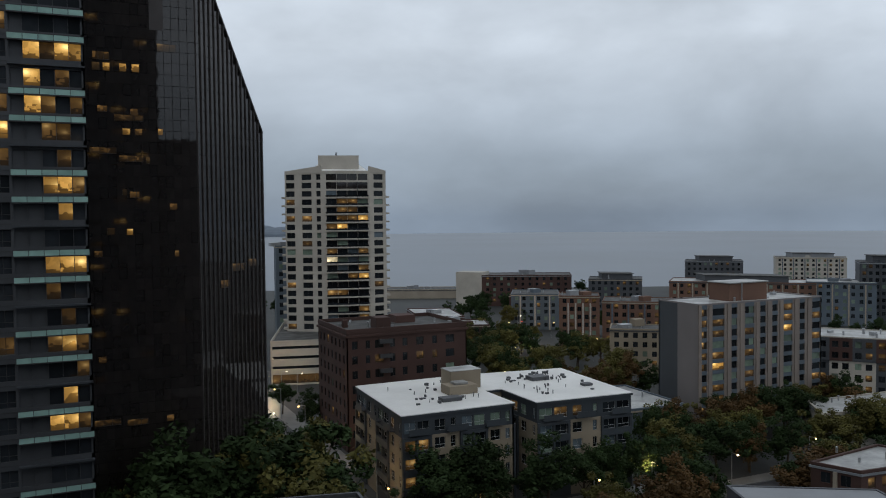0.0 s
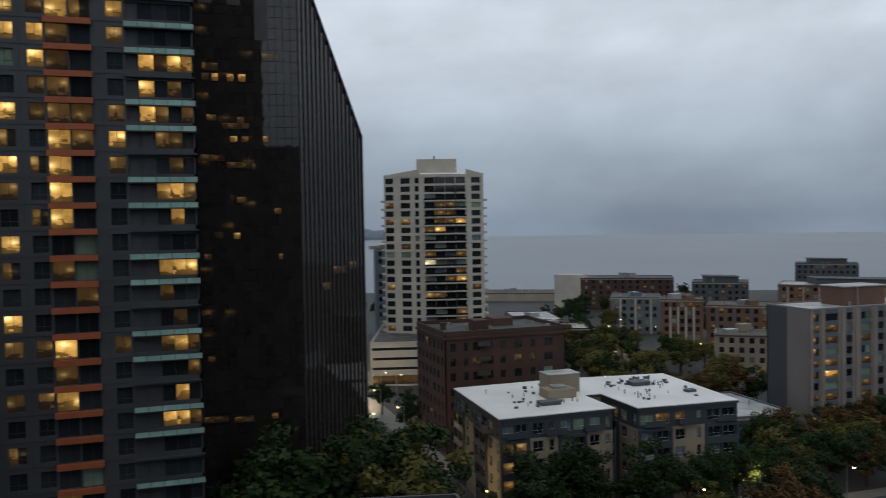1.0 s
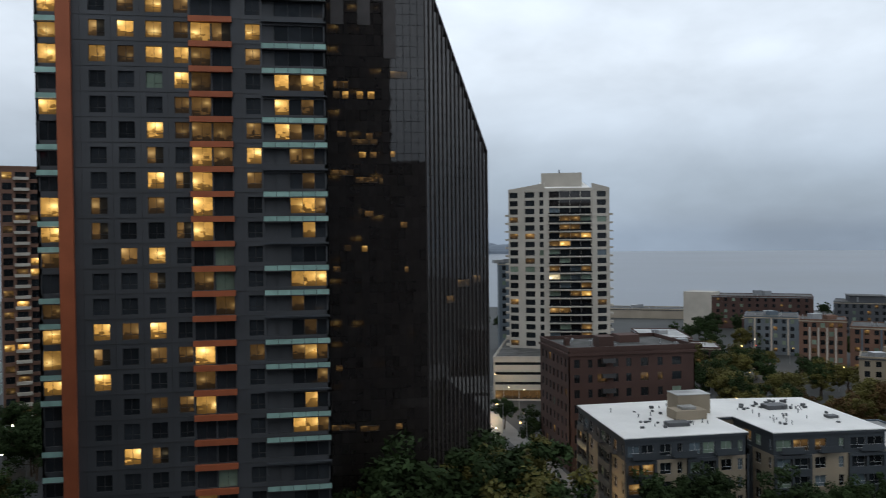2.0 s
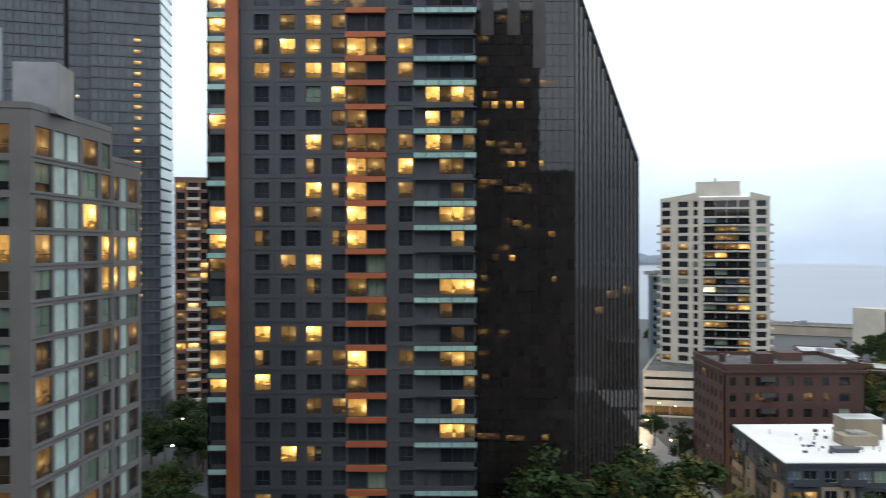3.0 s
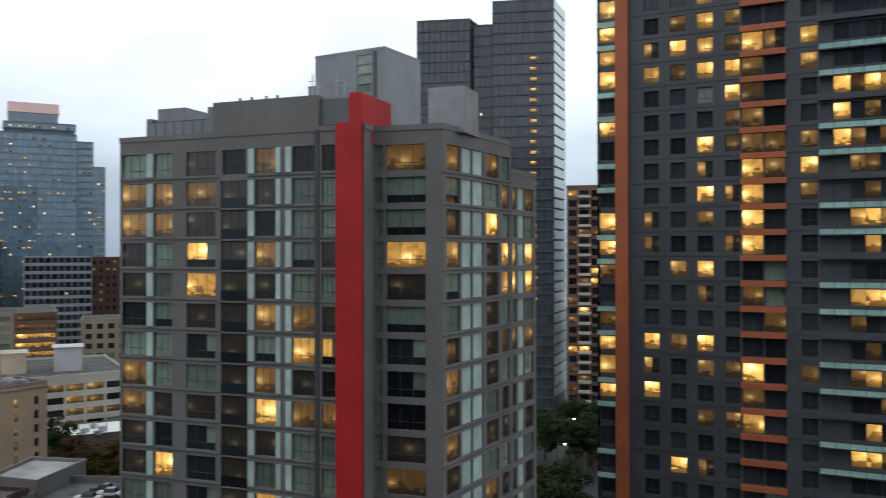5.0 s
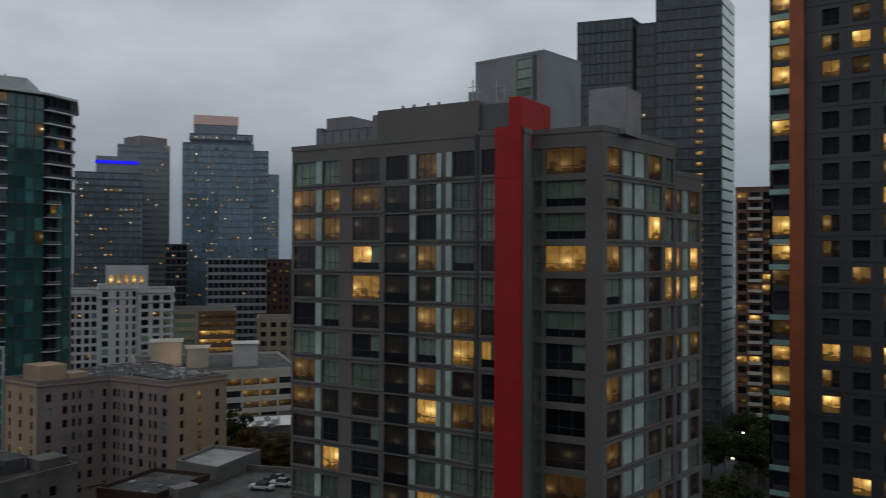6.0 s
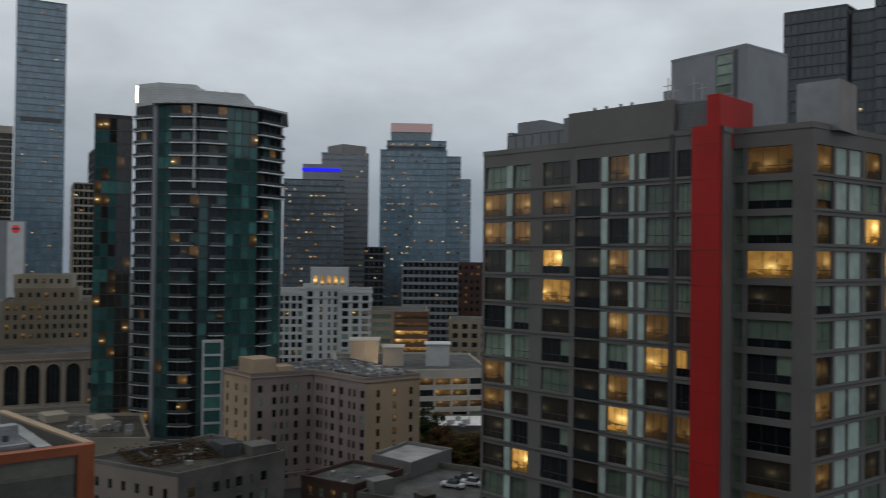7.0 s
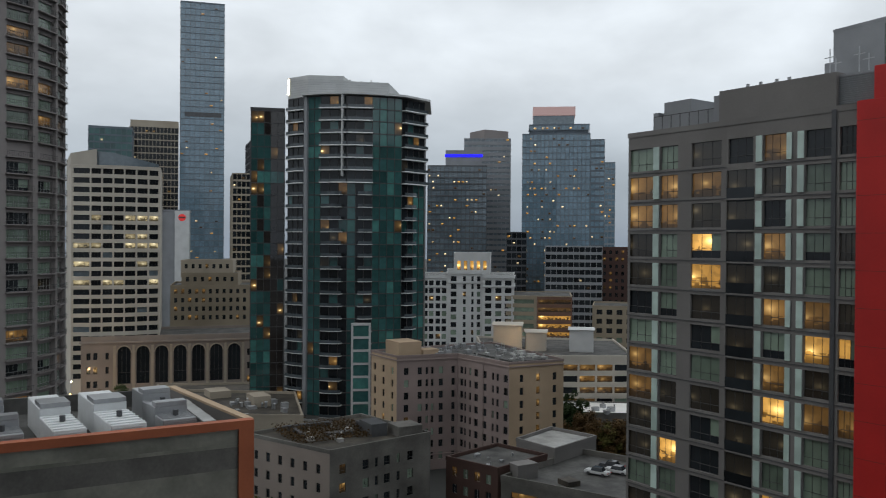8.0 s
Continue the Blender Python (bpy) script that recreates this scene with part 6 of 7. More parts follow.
# ---- towers behind the grey tower ----
def back_towers():
    ob, inv = curtain("office_tower", "dark glass tower with a column of stair lights", [(-125.9, 233.0), (-109.8, 238.0), (-112, 262), (-128, 258)], 125.4, glass="glass_slate", storey=3.25, bay=1.8, fins="charcoal", lights=3, sides=(0,), seed=21, proud=0.35, spandrel=0.5)
    ob, inv = curtain("office_tower", "dark glass tower linked to its twin by a recess", [(-109.8, 241.0), (-102.9, 243.0), (-104, 262), (-112, 260)], 124.0, glass="glass_slate", storey=3.25, bay=1.8, fins="charcoal", lights=2, sides=(0,), seed=22, spandrel=0.5)
    foot = [(-102.9, 240.1), (-84.9, 245.7), (-86.6, 262.0), (-101, 268)]
    ob, inv = curtain("office_tower", "taller dark glass tower with a lit stair column", foot, 130.4, glass="glass_slate", storey=3.25, bay=1.8, fins="charcoal", lights=2, sides=(0,), seed=23, proud=0.35, spandrel=0.5)
    F, ln = side_frame(foot[0], foot[1])
    for k in range(24):
        part("stair_window", pane(1.9, 1.0, "lit-1"), None, ob, at=inv @ F @ Matrix.Translation((ln * 0.62, -0.5, 112.0 - 3.25 * k)))
    S, ls = side_frame(foot[1], foot[2])
    pl = bmesh.new()
    for k in range(38):
        box(pl, 0.2, ls - 0.2, -0.25, 0.2, 128.0 - 3.25 * k, 130.6 - 3.25 * k, 0, S)
    tagged(part("side_cladding", pl, "fin", ob, at=inv), kind="stuff")
    foot = [(-98.0, 138.2), (-81.4, 137.4), (-80.6, 150.5), (-97, 152)]
    b = Block("office_tower", "plain grey metal-clad tower top with louvre strip", foot, 91.2, "cool_grey", thick=0.3, parapet=0.5)
    b.side(0, [(10.2, 13.6)], floors(90.6, 1.9, 1.6, 16), pick="b", bars="1")
    ob = b.finish()
    inv = unbase(b)
    roof_box(ob, inv, "cool_grey", "lower_step", (-100.4, -98.02, 139, 150, 60, 86.0))
    F, _ = side_frame(foot[0], foot[1])
    # dark strip laid on the wall, its colour standing for a recess's shade
    lv = bmesh.new()
    box(lv, 14.0, 14.9, -0.1, 0.2, 55, 91.0, 0, F)
    part("dark_recess", lv, "louvre", ob, at=inv)
    # brown apartment tower in the gap
    foot = [(-79.9, 243.2), (-66.0, 247.0), (-68, 262), (-82, 258)]
    b = Block("apartment_tower", "brown apartment tower with white balcony slabs", foot, 72.0, "brick_b", thick=0.3, parapet=0.6, core="charcoal_b")
    rows = floors(71.0, 2.95, 1.9, 23)
    b.side(0, [(0.6, 3.0), (3.8, 6.6), (7.4, 9.8), (10.6, 13.6)], rows, pick="ddddmL", bars="2")
    ob = b.finish()
    inv = unbase(b)
    F, ln = side_frame(foot[0], foot[1])
    sl = bmesh.new()
    box(sl, 3.4, 7.2, -1.2, 0.05, -0.12, 0.7)
    me = mesh_of("balcony", sl, "white_conc")
    for z0, z1 in rows:
        part("balcony", me, None, ob, at=inv @ F @ Matrix.Translation((0, 0, z0 - 0.2)))


back_towers()


# ---- seaward blocks ----
def seaward():
    data = [
        ("brick_building", "long red brick block with a blank tan end wall", [(222.6, 425.3), (266.7, 399.1), (278, 418), (234, 444)], 17.5, "brick", (0,), 3.1, 4.2),
        ("apartment_house", "green-grey apartment house with pale bays", [(187.9, 330.3), (206.4, 319.1), (218, 338), (200, 350)], 16.0, "slate", (0,), 3.0, 3.6),
        ("apartment_house", "orange brick apartment house with slate corner", [(179.3, 277.1), (192.2, 268.2), (200, 280), (187, 289)], 20.0, "brick_b", (0,), 3.1, 2.8),
        ("apartment_house", "orange and blue-grey apartment house", [(194.0, 269.0), (214.0, 252.0), (226, 266), (206, 284)], 17.8, "brick_b", (0,), 3.1, 3.2),
        ("apartment_house", "dark flat-roofed apartment house", [(257.4, 369.1), (279.7, 352.5), (292, 368), (270, 386)], 17.5, "charcoal", (0,), 3.1, 3.2),
        ("office_building", "long pale low office building", [(271.0, 320.9), (318, 275), (334, 292), (288, 338)], 19.0, "brick_b", (0,), 3.3, 3.4),
        ("office_building", "long blue-grey low office building", [(316, 279), (334, 256), (350, 270), (332, 293)], 19.6, "slate", (0,), 3.3, 3.4),
        ("apartment_tower", "dark brown tower block against the bay", [(368.8, 421.4), (394.7, 397.2), (408, 412), (382, 436)], 21.4, "charcoal", (0,), 3.2, 3.4),
        ("apartment_house", "white stepped apartment block against the bay", [(451.6, 424.8), (481.0, 391.1), (496, 404), (466, 440)], 21.0, "white_conc", (0,), 3.0, 3.6),
        ("apartment_tower", "black glass apartment block", [(336.9, 267.2), (352, 250), (366, 262), (350, 280)], 28.6, "charcoal_b", (0,), 3.1, 2.8),
        ("row_house", "pastel row houses with flat roofs", [(163.0, 222.0), (176.0, 212.0), (184, 222), (171, 232)], 14.6, "tan", (0,), 3.0, 3.2),
        ("row_house", "small red brick row house", [(176.5, 211.5), (186.0, 203.5), (194, 213), (184, 222)], 15.0, "brick", (0,), 3.0, 3.0),
        ("brick_building", "low brown brick house with pale roof", [(108.8, 94.9), (111.5, 87.8), (130.0, 86.0), (127.0, 97.0)], 11.8, "brick", (0, 1), 3.2, 2.8),
        ("warehouse", "low warehouse with wet pale roof", [(150.0, 128.0), (178.0, 122.0), (186, 136.5), (157.5, 138.5)], 8.0, "white_conc", (0,), 3.2, 5.0),
        ("warehouse", "low white-roofed annex behind the apartments", [(112, 150), (130, 148), (131, 172), (113, 174)], 8.2, "slate", (0,), 3.2, 4.0),
        ("brick_building", "low brick shops with pale roofs", [(138.0, 290), (152.0, 284), (158, 300), (144, 306)], 9.6, "brick", (0,), 3.2, 3.0),
        ("brick_building", "low brick garage with pale roof", [(140.0, 325), (158.0, 318), (166, 350), (148, 358)], 9.0, "brick", (0,), 3.2, 3.4),
        ("brick_building", "low red brick warehouse by the bay", [(86, 352), (104, 346), (110, 372), (92, 380)], 11.0, "brick", (0,), 3.2, 3.4),
        ("apartment_tower", "slender grey-teal tower behind the cream tower", [(77.6, 320.6), (84.0, 318.5), (87, 330), (80, 333)], 41.0, "slate", (0,), 3.0, 2.4),
        ("warehouse", "far low sheds on the waterfront", [(180, 500), (236, 470), (246, 488), (190, 518)], 5.5, "stone", (), 3.2, 6.0),
        ("warehouse", "far low greenish shed on the waterfront", [(130, 520), (172, 504), (178, 516), (136, 532)], 4.5, "fin", (), 3.2, 6.0),
        ("brick_building", "brick block among trees near the shore", [(215, 380), (240, 366), (250, 382), (226, 396)], 10.0, "brick", (0,), 3.2, 3.4),
    ]
    for k, (name, label, foot, z1, wall, sides, storey, gap) in enumerate(data):
        roof = "roof_pale" if "pale roof" in label or "white-roofed" in label or k in (5, 6, 13) else "roof_grey"
        b = house(name, label, foot, z1, wall, sides, storey, (1.5, 1.7), gap, "ddddbbddm", roof=roof, parapet=0.4)
        ob = b.finish()
        inv = unbase(b)
        rng = random.Random(k)
        c = Vector(b.base)
        cop = bmesh.new()
        prism(cop, inset(foot, -0.2), z1 - 0.5, z1 - 0.15)
        part("coping", cop, rng.choice(["stone", "cool_grey", "charcoal"]), ob, at=inv)
        if sides and k in (0, 1, 2, 3, 5, 6, 8, 9, 11, 12):
            F, ln = side_frame(foot[0], foot[1])
            cols = spread(max(1, int(ln / gap)), ln, 1.5)
            for q in range(0, len(cols) - 1, 2 if k != 2 else 1):
                x = (cols[q][1] + cols[q + 1][0]) / 2
                pr = bmesh.new()
                box(pr, x - 0.3, x + 0.3, -0.35, 0.0, 0, z1 - 0.55 - (2.0 if k == 2 else 0), 0, F)
                part("pier", pr, {0: "brick", 1: "white_conc", 2: "white_conc", 3: "slate", 8: "slate", 9: "frame"}.get(k, "stone"), ob, at=inv)
        if k in (4, 5, 7, 8, 9):
            t0 = 0.35
            top_foot = [tuple(Vector(q).lerp(c, t0 if j % 2 else 0.5)) for j, q in enumerate(foot)]
            up = bmesh.new()
            prism(up, top_foot, z1, z1 + 2.9)
            part("penthouse", up, "charcoal" if k != 8 else "cool_grey", ob, at=inv)
            ov = bmesh.new()
            prism(ov, inset(top_foot, -0.6), z1 + 2.9, z1 + 3.15)
            part("penthouse_roof", ov, "roof_grey", ob, at=inv)
        for _ in range(0 if k in (12, 13, 14) else 2):
            p = c + Vector((rng.uniform(-5, 5), rng.uniform(-5, 5)))
            roof_box(ob, inv, rng.choice(["metal", "cool_grey", wall]), "roof_house", (p.x - 2, p.x + 2, p.y - 1.5, p.y + 1.5, z1, z1 + rng.uniform(1.2, 2.6)))
        for _ in range(5):
            p = c + Vector((rng.uniform(-7, 7), rng.uniform(-6, 6)))
            q = bmesh.new()
            cylinder(q, p.x, p.y, z1, z1 + rng.uniform(0.6, 1.4), 0.2, 8)
            part("roof_vent", q, "metal", ob, at=inv)
    foot = [(188.0, 165.6), (206.0, 143.5), (220, 155), (202, 178)]
    b = house("apartment_house", "dark brown and white apartment house with balconies", foot, 17.8, "white_conc", (), roof="roof_pale", parapet=0.3)
    rows = floors(16.9, 3.0, 1.7, 5)
    for i in (0, 3):
        ln = math.dist(foot[i], foot[(i + 1) % 4])
        n = int(ln / 5.6)
        for q in range(n):
            c = [(0.6, 2.2), (3.2, 4.8)]
            b.side(i, c, rows[-2:], mat="darkside" if q % 2 == 0 else "brick", pick="ddbm", span=(q * ln / n, (q + 1) * ln / n), z0=11.5, proud=0.3)
            b.side(i, c, rows[:-2], mat="white_conc" if q % 3 else "darkside", pick="ddddbm", span=(q * ln / n, (q + 1) * ln / n), z1=11.5)
        b.done.add(i)
    ob = b.finish()
    roof_clutter(ob, unbase(b), random.Random(41), 196, 210, 150, 168, 17.8, 8, "metal", 1.4)
    # blank tan end wall of the long brick block
    e = bmesh.new()
    F, ln = side_frame((212.0, 437.5), (222.6, 425.3))
    box(e, 0, ln, 0, 12, 0, 19.5, 0, F)
    tagged(new("end_wall", mesh_of("end_wall", e, "white_conc")), "blank cream party wall of a brick block", "wall", kind="structure")
    # near roofs at the foot of the view
    b = house("low_building", "low building with pale curved wet roof", [(66, 60.0), (82.0, 54.0), (86.5, 66.0), (72.0, 75.0)], 19.4, "charcoal", (), roof="cool_grey", parapet=0.15)
    b.finish()
    b = house("low_building", "low building with a dark terrace roof", [(17.5, 78), (28.5, 76.5), (29.3, 85.4), (18.2, 88.0)], 21.6, "charcoal", (), roof="roof_grey", parapet=0.5)
    b.finish()


seaward()


# ---- the tower that the camera looks from, its neighbour and an added unseen tower ----
def own_tower():
    b = house("apartment_tower", "dark apartment tower behind the balcony viewpoint", [(-12, -26), (26, -26), (26, -1.6), (-12, -1.6)], 118, "charcoal", (2,), 5.9, (3.2, 1.7), 6.0, "dddmL", thick=0.3)
    b.finish()
    house("apartment_tower", "lower dark apartment block beside the viewpoint", [(26.6, -30), (60, -30), (60, -4), (26.6, -4)], 73, "charcoal_b", (2,), 5.9, (2.2, 1.7), 6.5, "ddddddm").finish()

    # added out of view: darkens window reflections and cuts skylight from behind
    house("apartment_tower", "tall dark apartment tower behind the viewpoint", [(-62, -34), (-12.6, -34), (-12.6, -8), (-62, -8)], 112, "charcoal_b", (2,), 5.9, (2.4, 1.7), 7.0, "ddddddm").finish()


own_tower()
# ---- streets ----
def strip(name, x0, x1, y0, y1, z, mat, label, category, turn=0.0):
    bm = bmesh.new()
    box(bm, x0, x1, y0, y1, z - 0.3, z)
    return tagged(new(name, mesh_of(name, bm, mat)), label, category, kind="structure")


strip("road", 43.0, 51.5, -20, 300, 0.0, "asphalt", "wet asphalt avenue between the towers", "road")
strip("road", 51.5, 330, 108.5, 118.5, 0.0, "asphalt", "wet asphalt cross street", "road")
strip("road", 106.0, 115.0, 118.5, 320, 0.0, "asphalt", "wet asphalt side street", "road")
strip("road", -76, -50, 120, 420, 0.0, "asphalt", "wet street seen between two towers", "road")
strip("pavement", 39.0, 43.0, 60, 300, 0.14, "pavement", "concrete pavement with kerb", "pavement")
strip("pavement", 51.5, 105.0, 118.5, 127.5, 0.14, "pavement", "concrete pavement with kerb", "pavement")
strip("pavement", 51.5, 56.5, 159.5, 300, 0.14, "pavement", "concrete pavement with kerb", "pavement")
strip("pavement", 115.0, 240.0, 118.5, 122.0, 0.14, "pavement", "concrete pavement with kerb", "pavement")
for k in range(22):
    y = 60 + k * 10
    strip("road_marking", 47.1, 47.3, y, y + 4, 0.008, "white", "white lane dash on the road", "road marking")

# ---- trees ----
def tree_kind(seed, leaf, height=14.0, spread_r=5.0, leaves=1500, size=0.5):
    """A street tree: tapered trunk with limbs, and a crown of many small leaves gathered in uneven clumps."""
    rng = random.Random(seed)
    wood, crown = bmesh.new(), bmesh.new()

    def limb(a, b, r0, r1):
        d = (b - a)
        q = d.to_track_quat("Z", "Y").to_matrix().to_4x4()
        bmesh.ops.create_cone(wood, cap_ends=True, segments=7, radius1=r0, radius2=r1, depth=d.length, matrix=Matrix.Translation((a + b) / 2) @ q)

    top = Vector((rng.uniform(-0.5, 0.5), rng.uniform(-0.5, 0.5), height * 0.55))
    limb(Vector((0, 0, 0)), top, 0.32, 0.16)
    clumps = []
    for k in range(11):
        ang, f = k * 2.4 + rng.uniform(-0.4, 0.4), rng.uniform(0.35, 1.0)
        start = Vector((0, 0, 0)).lerp(top, rng.uniform(0.5, 1.0))
        end = Vector((math.cos(ang) * spread_r * f * 0.8, math.sin(ang) * spread_r * f * 0.8, height * rng.uniform(0.42, 0.9) - f * 1.2))
        limb(start, end, 0.11, 0.03)
        clumps.append((end, rng.uniform(1.1, 2.1)))
        for _ in range(3):
            p = end + Vector((rng.gauss(0, 1.4), rng.gauss(0, 1.4), rng.gauss(0.3, 1.0)))
            clumps.append((p, rng.uniform(0.7, 1.5)))
    for _ in range(8):
        clumps.append((Vector((rng.gauss(0, spread_r * 0.35), rng.gauss(0, spread_r * 0.35), height * rng.uniform(0.62, 0.95))), rng.uniform(0.8, 1.7)))
    vs, fs = [], []
    for k in range(leaves):
        c, r = clumps[rng.randrange(len(clumps))]
        d = Vector((rng.gauss(0, 1), rng.gauss(0, 1), rng.gauss(0, 0.8))).normalized() * r * rng.uniform(0.55, 1.0)
        p, s = c + d, size * rng.uniform(0.55, 1.3)
        u = Vector((rng.gauss(0, 1), rng.gauss(0, 1), rng.gauss(0, 0.6))).normalized()
        v = u.cross(d.normalized() + Vector((rng.gauss(0, 0.5), rng.gauss(0, 0.5), 0.4))).normalized()
        n = len(vs)
        vs += [p - u * s, p - v * s * 0.55, p + u * s, p + v * s * 0.55]
        fs.append((n, n + 1, n + 2, n + 3))
    me = bpy.data.meshes.new("crown")
    me.from_pydata(vs, [], fs)
    me.materials.append(M[leaf])
    crown.free()
    return mesh_of("trunk", wood, "bark"), me


LABELS = {"leaf": "dark green broadleaf street tree in full leaf", "leaf_gold": "street tree turning yellow-green in autumn", "leaf_rust": "street tree with russet autumn leaves"}
KINDS = {leaf: [tree_kind(10 * i + k, leaf, 14, 5.0, 6000, 0.3) for k in range(3)] for i, leaf in enumerate(LABELS)}


def tree(x, y, h, leaf="leaf", wide=1.0, seed=0):
    trunk, crown = KINDS[leaf][seed % 3]
    t = thing("tree", x, y, 0, LABELS[leaf], "tree", "street trees")
    s = h / 14.0
    t.matrix_basis = Matrix.Translation((x, y, 0)) @ pose(0, 0, 0, 0, 0, seed * 67.0) @ Matrix.Diagonal((s * wide, s * wide, s, 1))
    part("trunk", trunk, None, t)
    tagged(part("crown", crown, None, t), kind="stuff")


rng = random.Random(77)
GROVES = [  # x from, x to, y from, y to, how many, height, mix of kinds
    (7, 29, 104, 113, 12, 22.0, "gdddd"), (24, 33, 106, 124, 8, 21.0, "dddg"), (30, 36, 130, 168, 8, 14.0, "dddd"), (28, 36, 60, 104, 6, 14.0, "ddd"),
    (54, 60, 122, 127, 2, 12.0, "dd"), (61, 70, 120, 127, 3, 14.0, "ddd"), (72, 76, 120, 126, 1, 13, "d"), (80, 100, 119, 126, 5, 10.5, "dgdd"), (70, 84, 98, 106, 3, 12.0, "rrg"), (86, 104, 100, 107, 4, 11.5, "drd"),
    (104, 134, 120, 146, 16, 11.5, "dddgr"), (112, 138, 98, 107, 6, 11.0, "drdg"), (136, 178, 138, 149, 12, 11.5, "ddgdr"), (138, 200, 119, 126, 16, 11.0, "gddg"), (132, 150, 100, 107, 3, 10.0, "rdg"),
    (52.5, 56.5, 196, 228, 2, 9.0, "dd"), (-74, -54, 200, 236, 8, 11.0, "ddr"), (118, 150, 180, 230, 24, 12.0, "dgggr"), (120, 175, 232, 280, 30, 11.0, "dggd"), (150, 220, 286, 330, 14, 10.5, "ddg"), (170, 230, 350, 420, 16, 10.0, "ddd"),
    (100, 160, 380, 480, 18, 9.0, "ddd"), (240, 330, 420, 470, 12, 8.5, "dd"), (180, 300, 200, 240, 16, 10.0, "ddg"), (-72, -46, 150, 200, 9, 12.0, "ddg"), (-58, -44, 118, 148, 6, 13.0, "dd"),
    (-176, -156, 124, 140, 8, 11.5, "rdd"), (-152, -132, 119, 138, 14, 11.0, "rrdg"), (-118, -100, 14, 40, 10, 13.0, "gdgd"), (-112, -92, 40, 56, 6, 11.0, "dgd"), (-240, -216, 36, 52, 4, 12.0, "rd"), (-262, -240, 28, 40, 4, 9.0, "dr"), (-127, -119, 34, 38, 4, 14.5, "gdg"),
]
count = 0
for x0, x1, y0, y1, n, h, mix in GROVES:
    for _ in range(n):
        count += 1
        tree(rng.uniform(x0, x1), rng.uniform(y0, y1), h * rng.uniform(0.82, 1.12), {"d": "leaf", "g": "leaf_gold", "r": "leaf_rust"}[rng.choice(mix)], rng.uniform(0.9, 1.25), count)

# ---- street lamps ----
pole = bmesh.new()
cylinder(pole, 0, 0, 0, 8.0, 0.11, 8, 0.07)
POLE = mesh_of("pole", pole, "metal")
arm = bmesh.new()
box(arm, -0.04, 1.6, -0.04, 0.04, 7.9, 8.0)
ARM = mesh_of("arm", arm, "metal")
HEADS = {}
for kind in ("lamp", "lamp_white", "lamp_red", "lamp_green", "lamp_blue"):
    hd = bmesh.new()
    bmesh.ops.create_uvsphere(hd, u_segments=10, v_segments=6, radius=0.2, matrix=Matrix.Translation((1.6, 0, 7.85)))
    HEADS[kind] = mesh_of("lamp_head", hd, kind)


def street_lamp(x, y, turn=0.0, kind="lamp", h=1.0):
    t = thing("street_lamp", x, y, 0, {"lamp": "grey street lamp with a warm lit head", "lamp_white": "grey street lamp with a bright white head", "lamp_red": "traffic signal showing red over the street",
                                       "lamp_green": "traffic signal showing green over the street", "lamp_blue": "blue lit sign post at the kerb"}[kind], "street lamp", "street lamps")
    t.matrix_basis = pose(x, y, 0.0, 0, 0, turn) @ Matrix.Diagonal((1, 1, h, 1))
    part("pole", POLE, None, t)
    part("arm", ARM, None, t)
    part("lamp_head", HEADS[kind], None, t)


for x, y, turn, kind, h in ((52.3, 132, 180, "lamp", 0.7), (52.3, 142, 180, "lamp", 0.7), (52.3, 171, 180, "lamp_white", 1), (52.3, 190, 180, "lamp", 1), (42.3, 150, 0, "lamp", 1), (42.3, 186, 0, "lamp_white", 1), (52.0, 212, 180, "lamp", 1),
                            (52.0, 240, 180, "lamp_white", 0.8), (54.5, 247, 180, "lamp_white", 0.8), (57.0, 246, 180, "lamp_white", 0.8), (51.0, 252, 180, "lamp", 0.8), (60.0, 243.5, 0, "lamp_white", 0.8), (48.5, 262, 180, "lamp_white", 1), (64.5, 242.5, 0, "lamp_white", 0.7),
                            (84, 119, 270, "lamp", 0.8), (62, 119, 270, "lamp", 0.7), (97, 119.5, 270, "lamp", 0.9), (116, 119.5, 270, "lamp_white", 0.8), (136, 119, 270, "lamp", 0.9), (164, 119, 270, "lamp", 1), (176, 119, 270, "lamp_red", 0.7), (177.5, 118, 270, "lamp_blue", 0.4),
                            (105.4, 150, 0, "lamp_white", 0.9), (105.4, 176, 0, "lamp", 1), (116, 205, 180, "lamp", 1), (116, 240, 180, "lamp", 1), (140, 246, 0, "lamp", 0.9), (160, 276, 0, "lamp_white", 1), (168, 300, 0, "lamp", 1), (180, 310, 0, "lamp_red", 0.8), (184, 318, 0, "lamp_white", 1),
                            (190, 300, 0, "lamp", 0.8), (172, 244, 0, "lamp", 1), (186, 236, 0, "lamp_white", 0.8), (150, 208, 0, "lamp", 0.8), (110, 390, 0, "lamp_white", 1.6), (112, 372, 0, "lamp", 1), (-63, 185, 0, "lamp_white", 1), (-66, 200, 0, "lamp", 1), (-60, 196, 0, "lamp", 1), (-58, 150, 0, "lamp_red", 0.6),
                            (-70, 214, 0, "lamp_white", 1), (-61, 220, 0, "lamp", 1), (-262, 25.5, 0, "lamp", 1), (-250, 24.0, 0, "lamp_white", 1), (-240, 23.5, 0, "lamp", 1), (-275, 27.0, 0, "lamp_white", 1.2), (-268, 26.0, 0, "lamp", 0.6), 
                            (-145, 118, 0, "lamp", 0.6), (-152, 112, 0, "lamp", 0.5), (-108, 34, 0, "lamp", 0.8)):
    street_lamp(x, y, turn, kind, h)

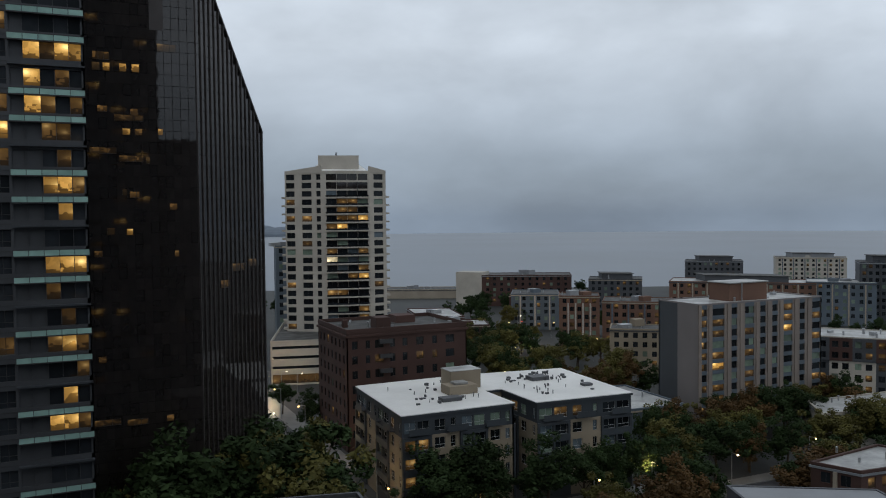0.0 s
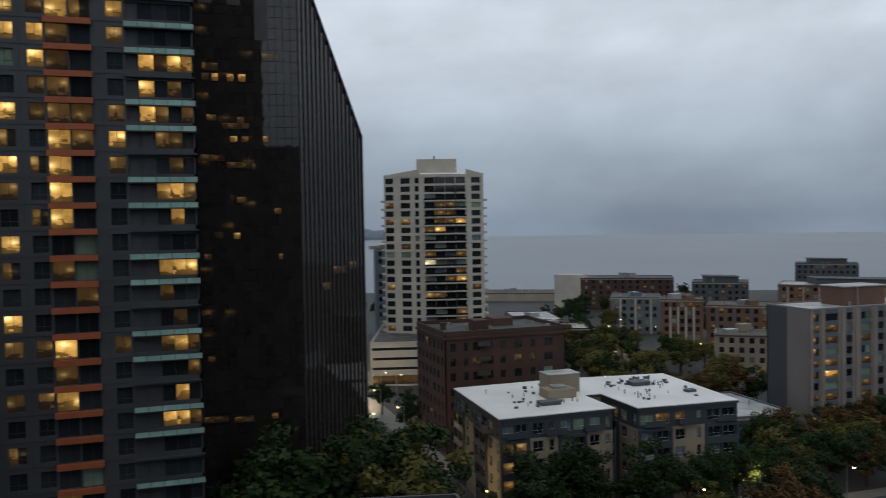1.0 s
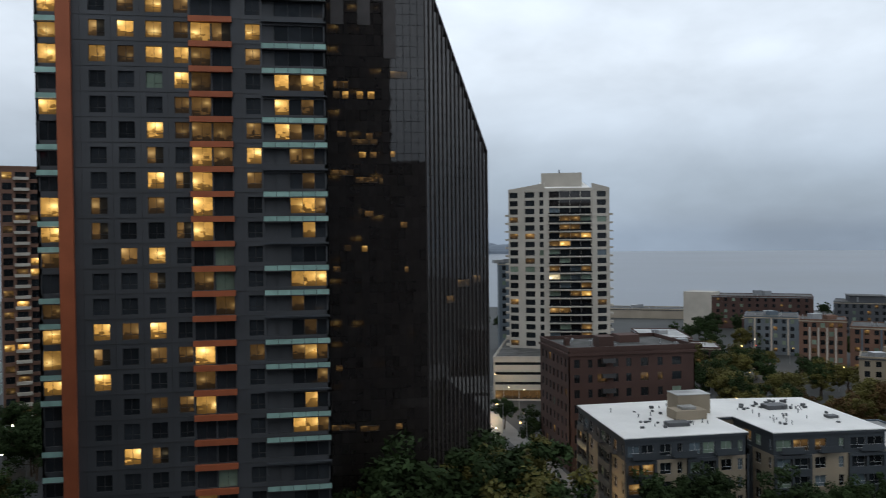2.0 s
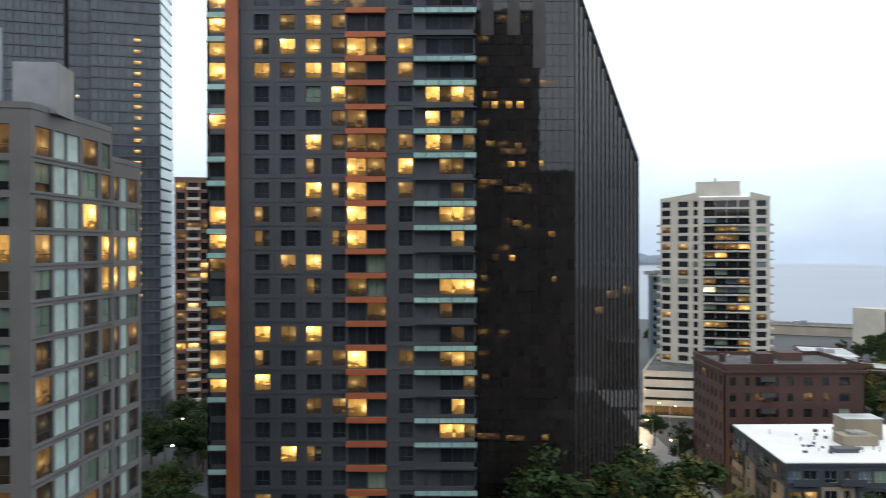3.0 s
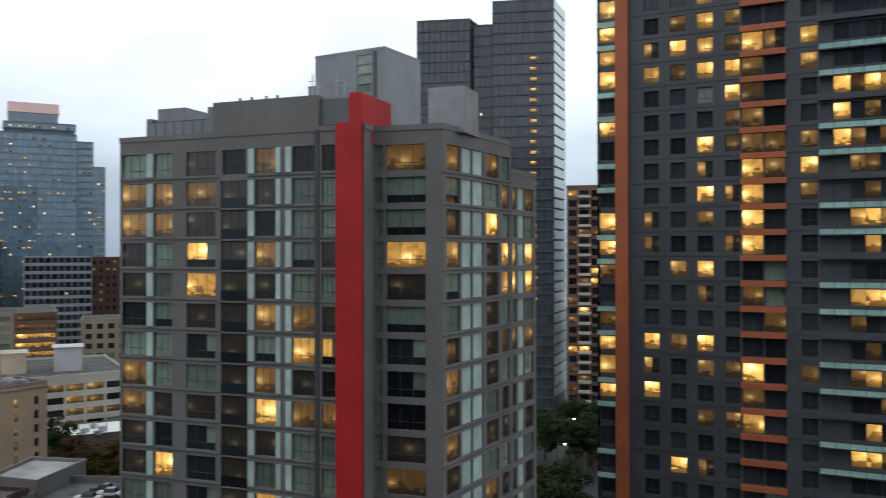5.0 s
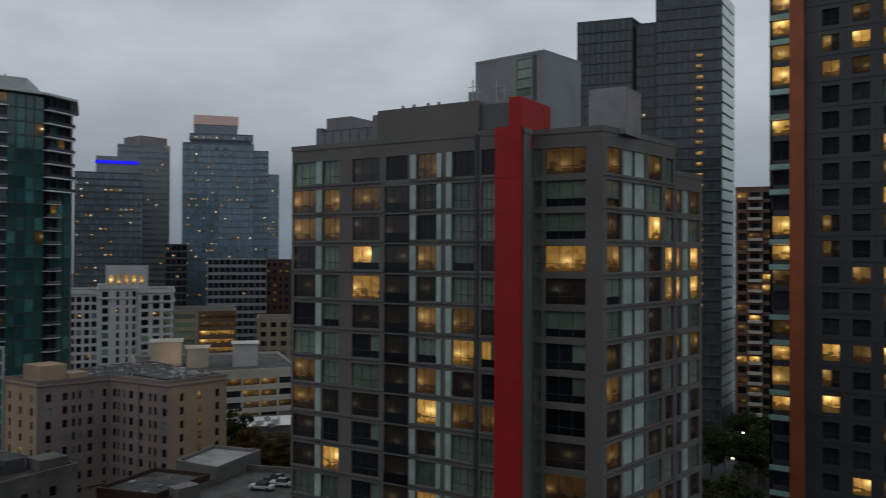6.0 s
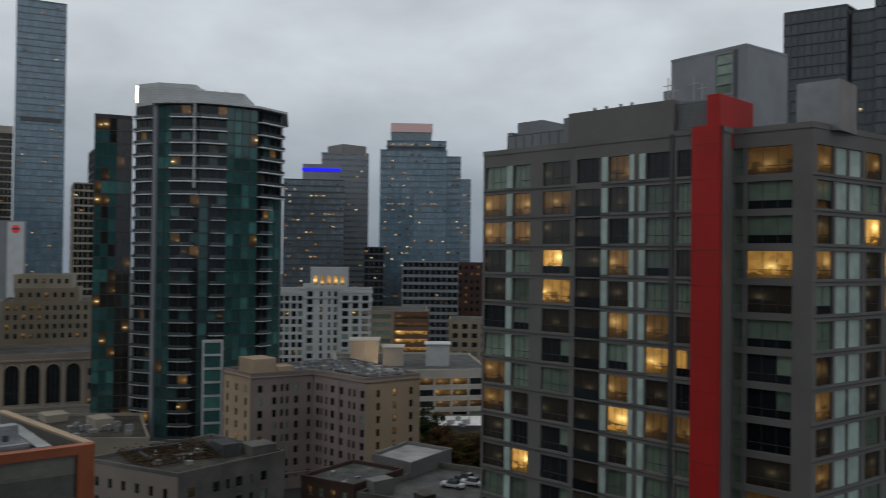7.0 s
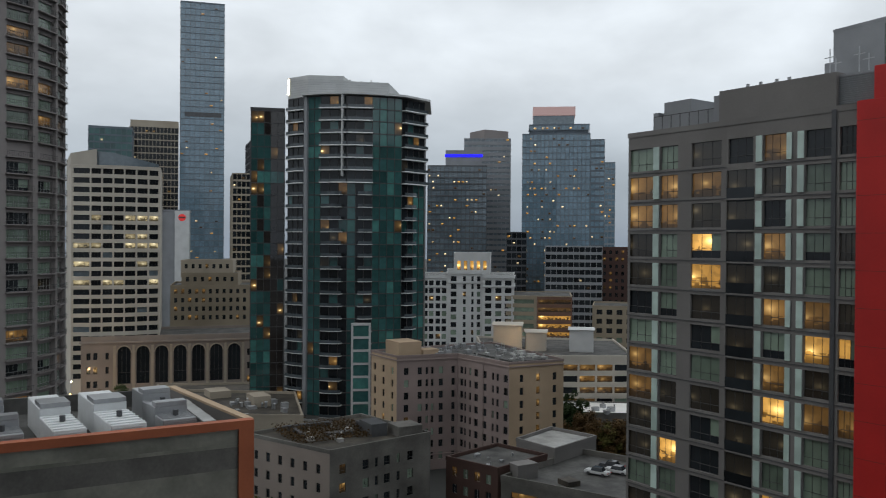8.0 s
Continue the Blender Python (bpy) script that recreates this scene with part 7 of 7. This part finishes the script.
# the lamp at z 24 is an added floodlight for the roof plant houses
for k, (x, y, z, watts) in enumerate(((97, 120.5, 6.5, 500), (64, 121, 5.5, 300), (50, 168, 7, 600), (57, 243, 6, 1300), (164, 121, 7, 700), (48, 136, 6, 500), (-64, 196, 7, 1500), (170, 296, 7, 2500), (150, 250, 7, 1500), (-258, 25.0, 7, 3500), (-202.0, 139.0, 24, 350), (116, 121.5, 6, 500))):
    lp = new("street_or_flood_light", bpy.data.lights.new("street_or_flood_light", "POINT"))
    lp.data.energy, lp.data.color, lp.data.shadow_soft_size = watts, (1.0, 0.68, 0.34), 0.4
    lp.location = (x, y, z)


# ---- parked cars ----
def car_meshes(color_mat):
    body, cabin = bmesh.new(), bmesh.new()
    box(body, -2.2, 2.2, -0.88, 0.88, 0.28, 0.86)
    bmesh.ops.bevel(body, geom=list(body.edges), offset=0.14, segments=2, affect="EDGES")
    vs = box(cabin, -1.3, 1.0, -0.8, 0.8, 0.84, 1.45)
    for v in vs:
        if v.co.z > 1.2:
            v.co.x *= 0.68
            v.co.y *= 0.82
    bmesh.ops.bevel(cabin, geom=list(cabin.edges), offset=0.06, segments=1, affect="EDGES")
    return mesh_of("body", body, color_mat), mesh_of("cabin", cabin, "glass")


wheel = bmesh.new()
bmesh.ops.create_cone(wheel, cap_ends=True, segments=14, radius1=0.32, radius2=0.32, depth=0.22, matrix=pose(0, 0, 0, 90, 0, 0))
WHEEL = mesh_of("wheel", wheel, "frame")
tail = bmesh.new()
box(tail, -0.03, 0.03, -0.14, 0.14, -0.07, 0.07)
TAIL = mesh_of("tail_light", tail, "red")
CARS = {m: car_meshes(m) for m in ("white", "charcoal", "cool_grey", "red")}
WORDS = {"white": "white parked car with dark windows", "charcoal": "dark grey parked car", "cool_grey": "silver grey parked car", "red": "red car parked on the street"}


def car(x, y, z, turn, col):
    t = thing("car", x, y, z, WORDS[col], "car", "parked cars")
    t.matrix_basis = pose(x, y, z, 0, 0, turn)
    part("body", CARS[col][0], None, t)
    part("cabin", CARS[col][1], None, t)
    for sx in (-1.35, 1.35):
        for sy in (-0.82, 0.82):
            part("wheel", WHEEL, None, t, at=Matrix.Translation((sx, sy, 0.32)))
    for sy in (-0.6, 0.6):
        part("tail_light", TAIL, None, t, at=Matrix.Translation((-2.2, sy, 0.66)))


for x, y, z, turn, col in ((-111.6, 94.6, 12.08, 205, "white"), (-110.6, 98.2, 12.08, 205, "white"), (-113.5, 99.5, 12.08, 205, "charcoal"), (44.2, 168, 0, 90, "charcoal"), (44.2, 176, 0, 90, "cool_grey"), (44.2, 158, 0, 90, "charcoal"), (50.2, 150, 0, 90, "charcoal"),
                           (50.2, 139, 0, 90, "cool_grey"), (50.2, 184, 0, 90, "charcoal"), (44.2, 200, 0, 90, "white"), (107.2, 165, 0, 90, "cool_grey"), (113.8, 180, 0, 90, "charcoal"), (-66, 150, 0, 90, "red"), (-62, 170, 0, 90, "charcoal"), (-139, 77, 0, 60, "cool_grey"), (-136, 82, 0, 60, "charcoal")):
    car(x, y, z, turn, col)
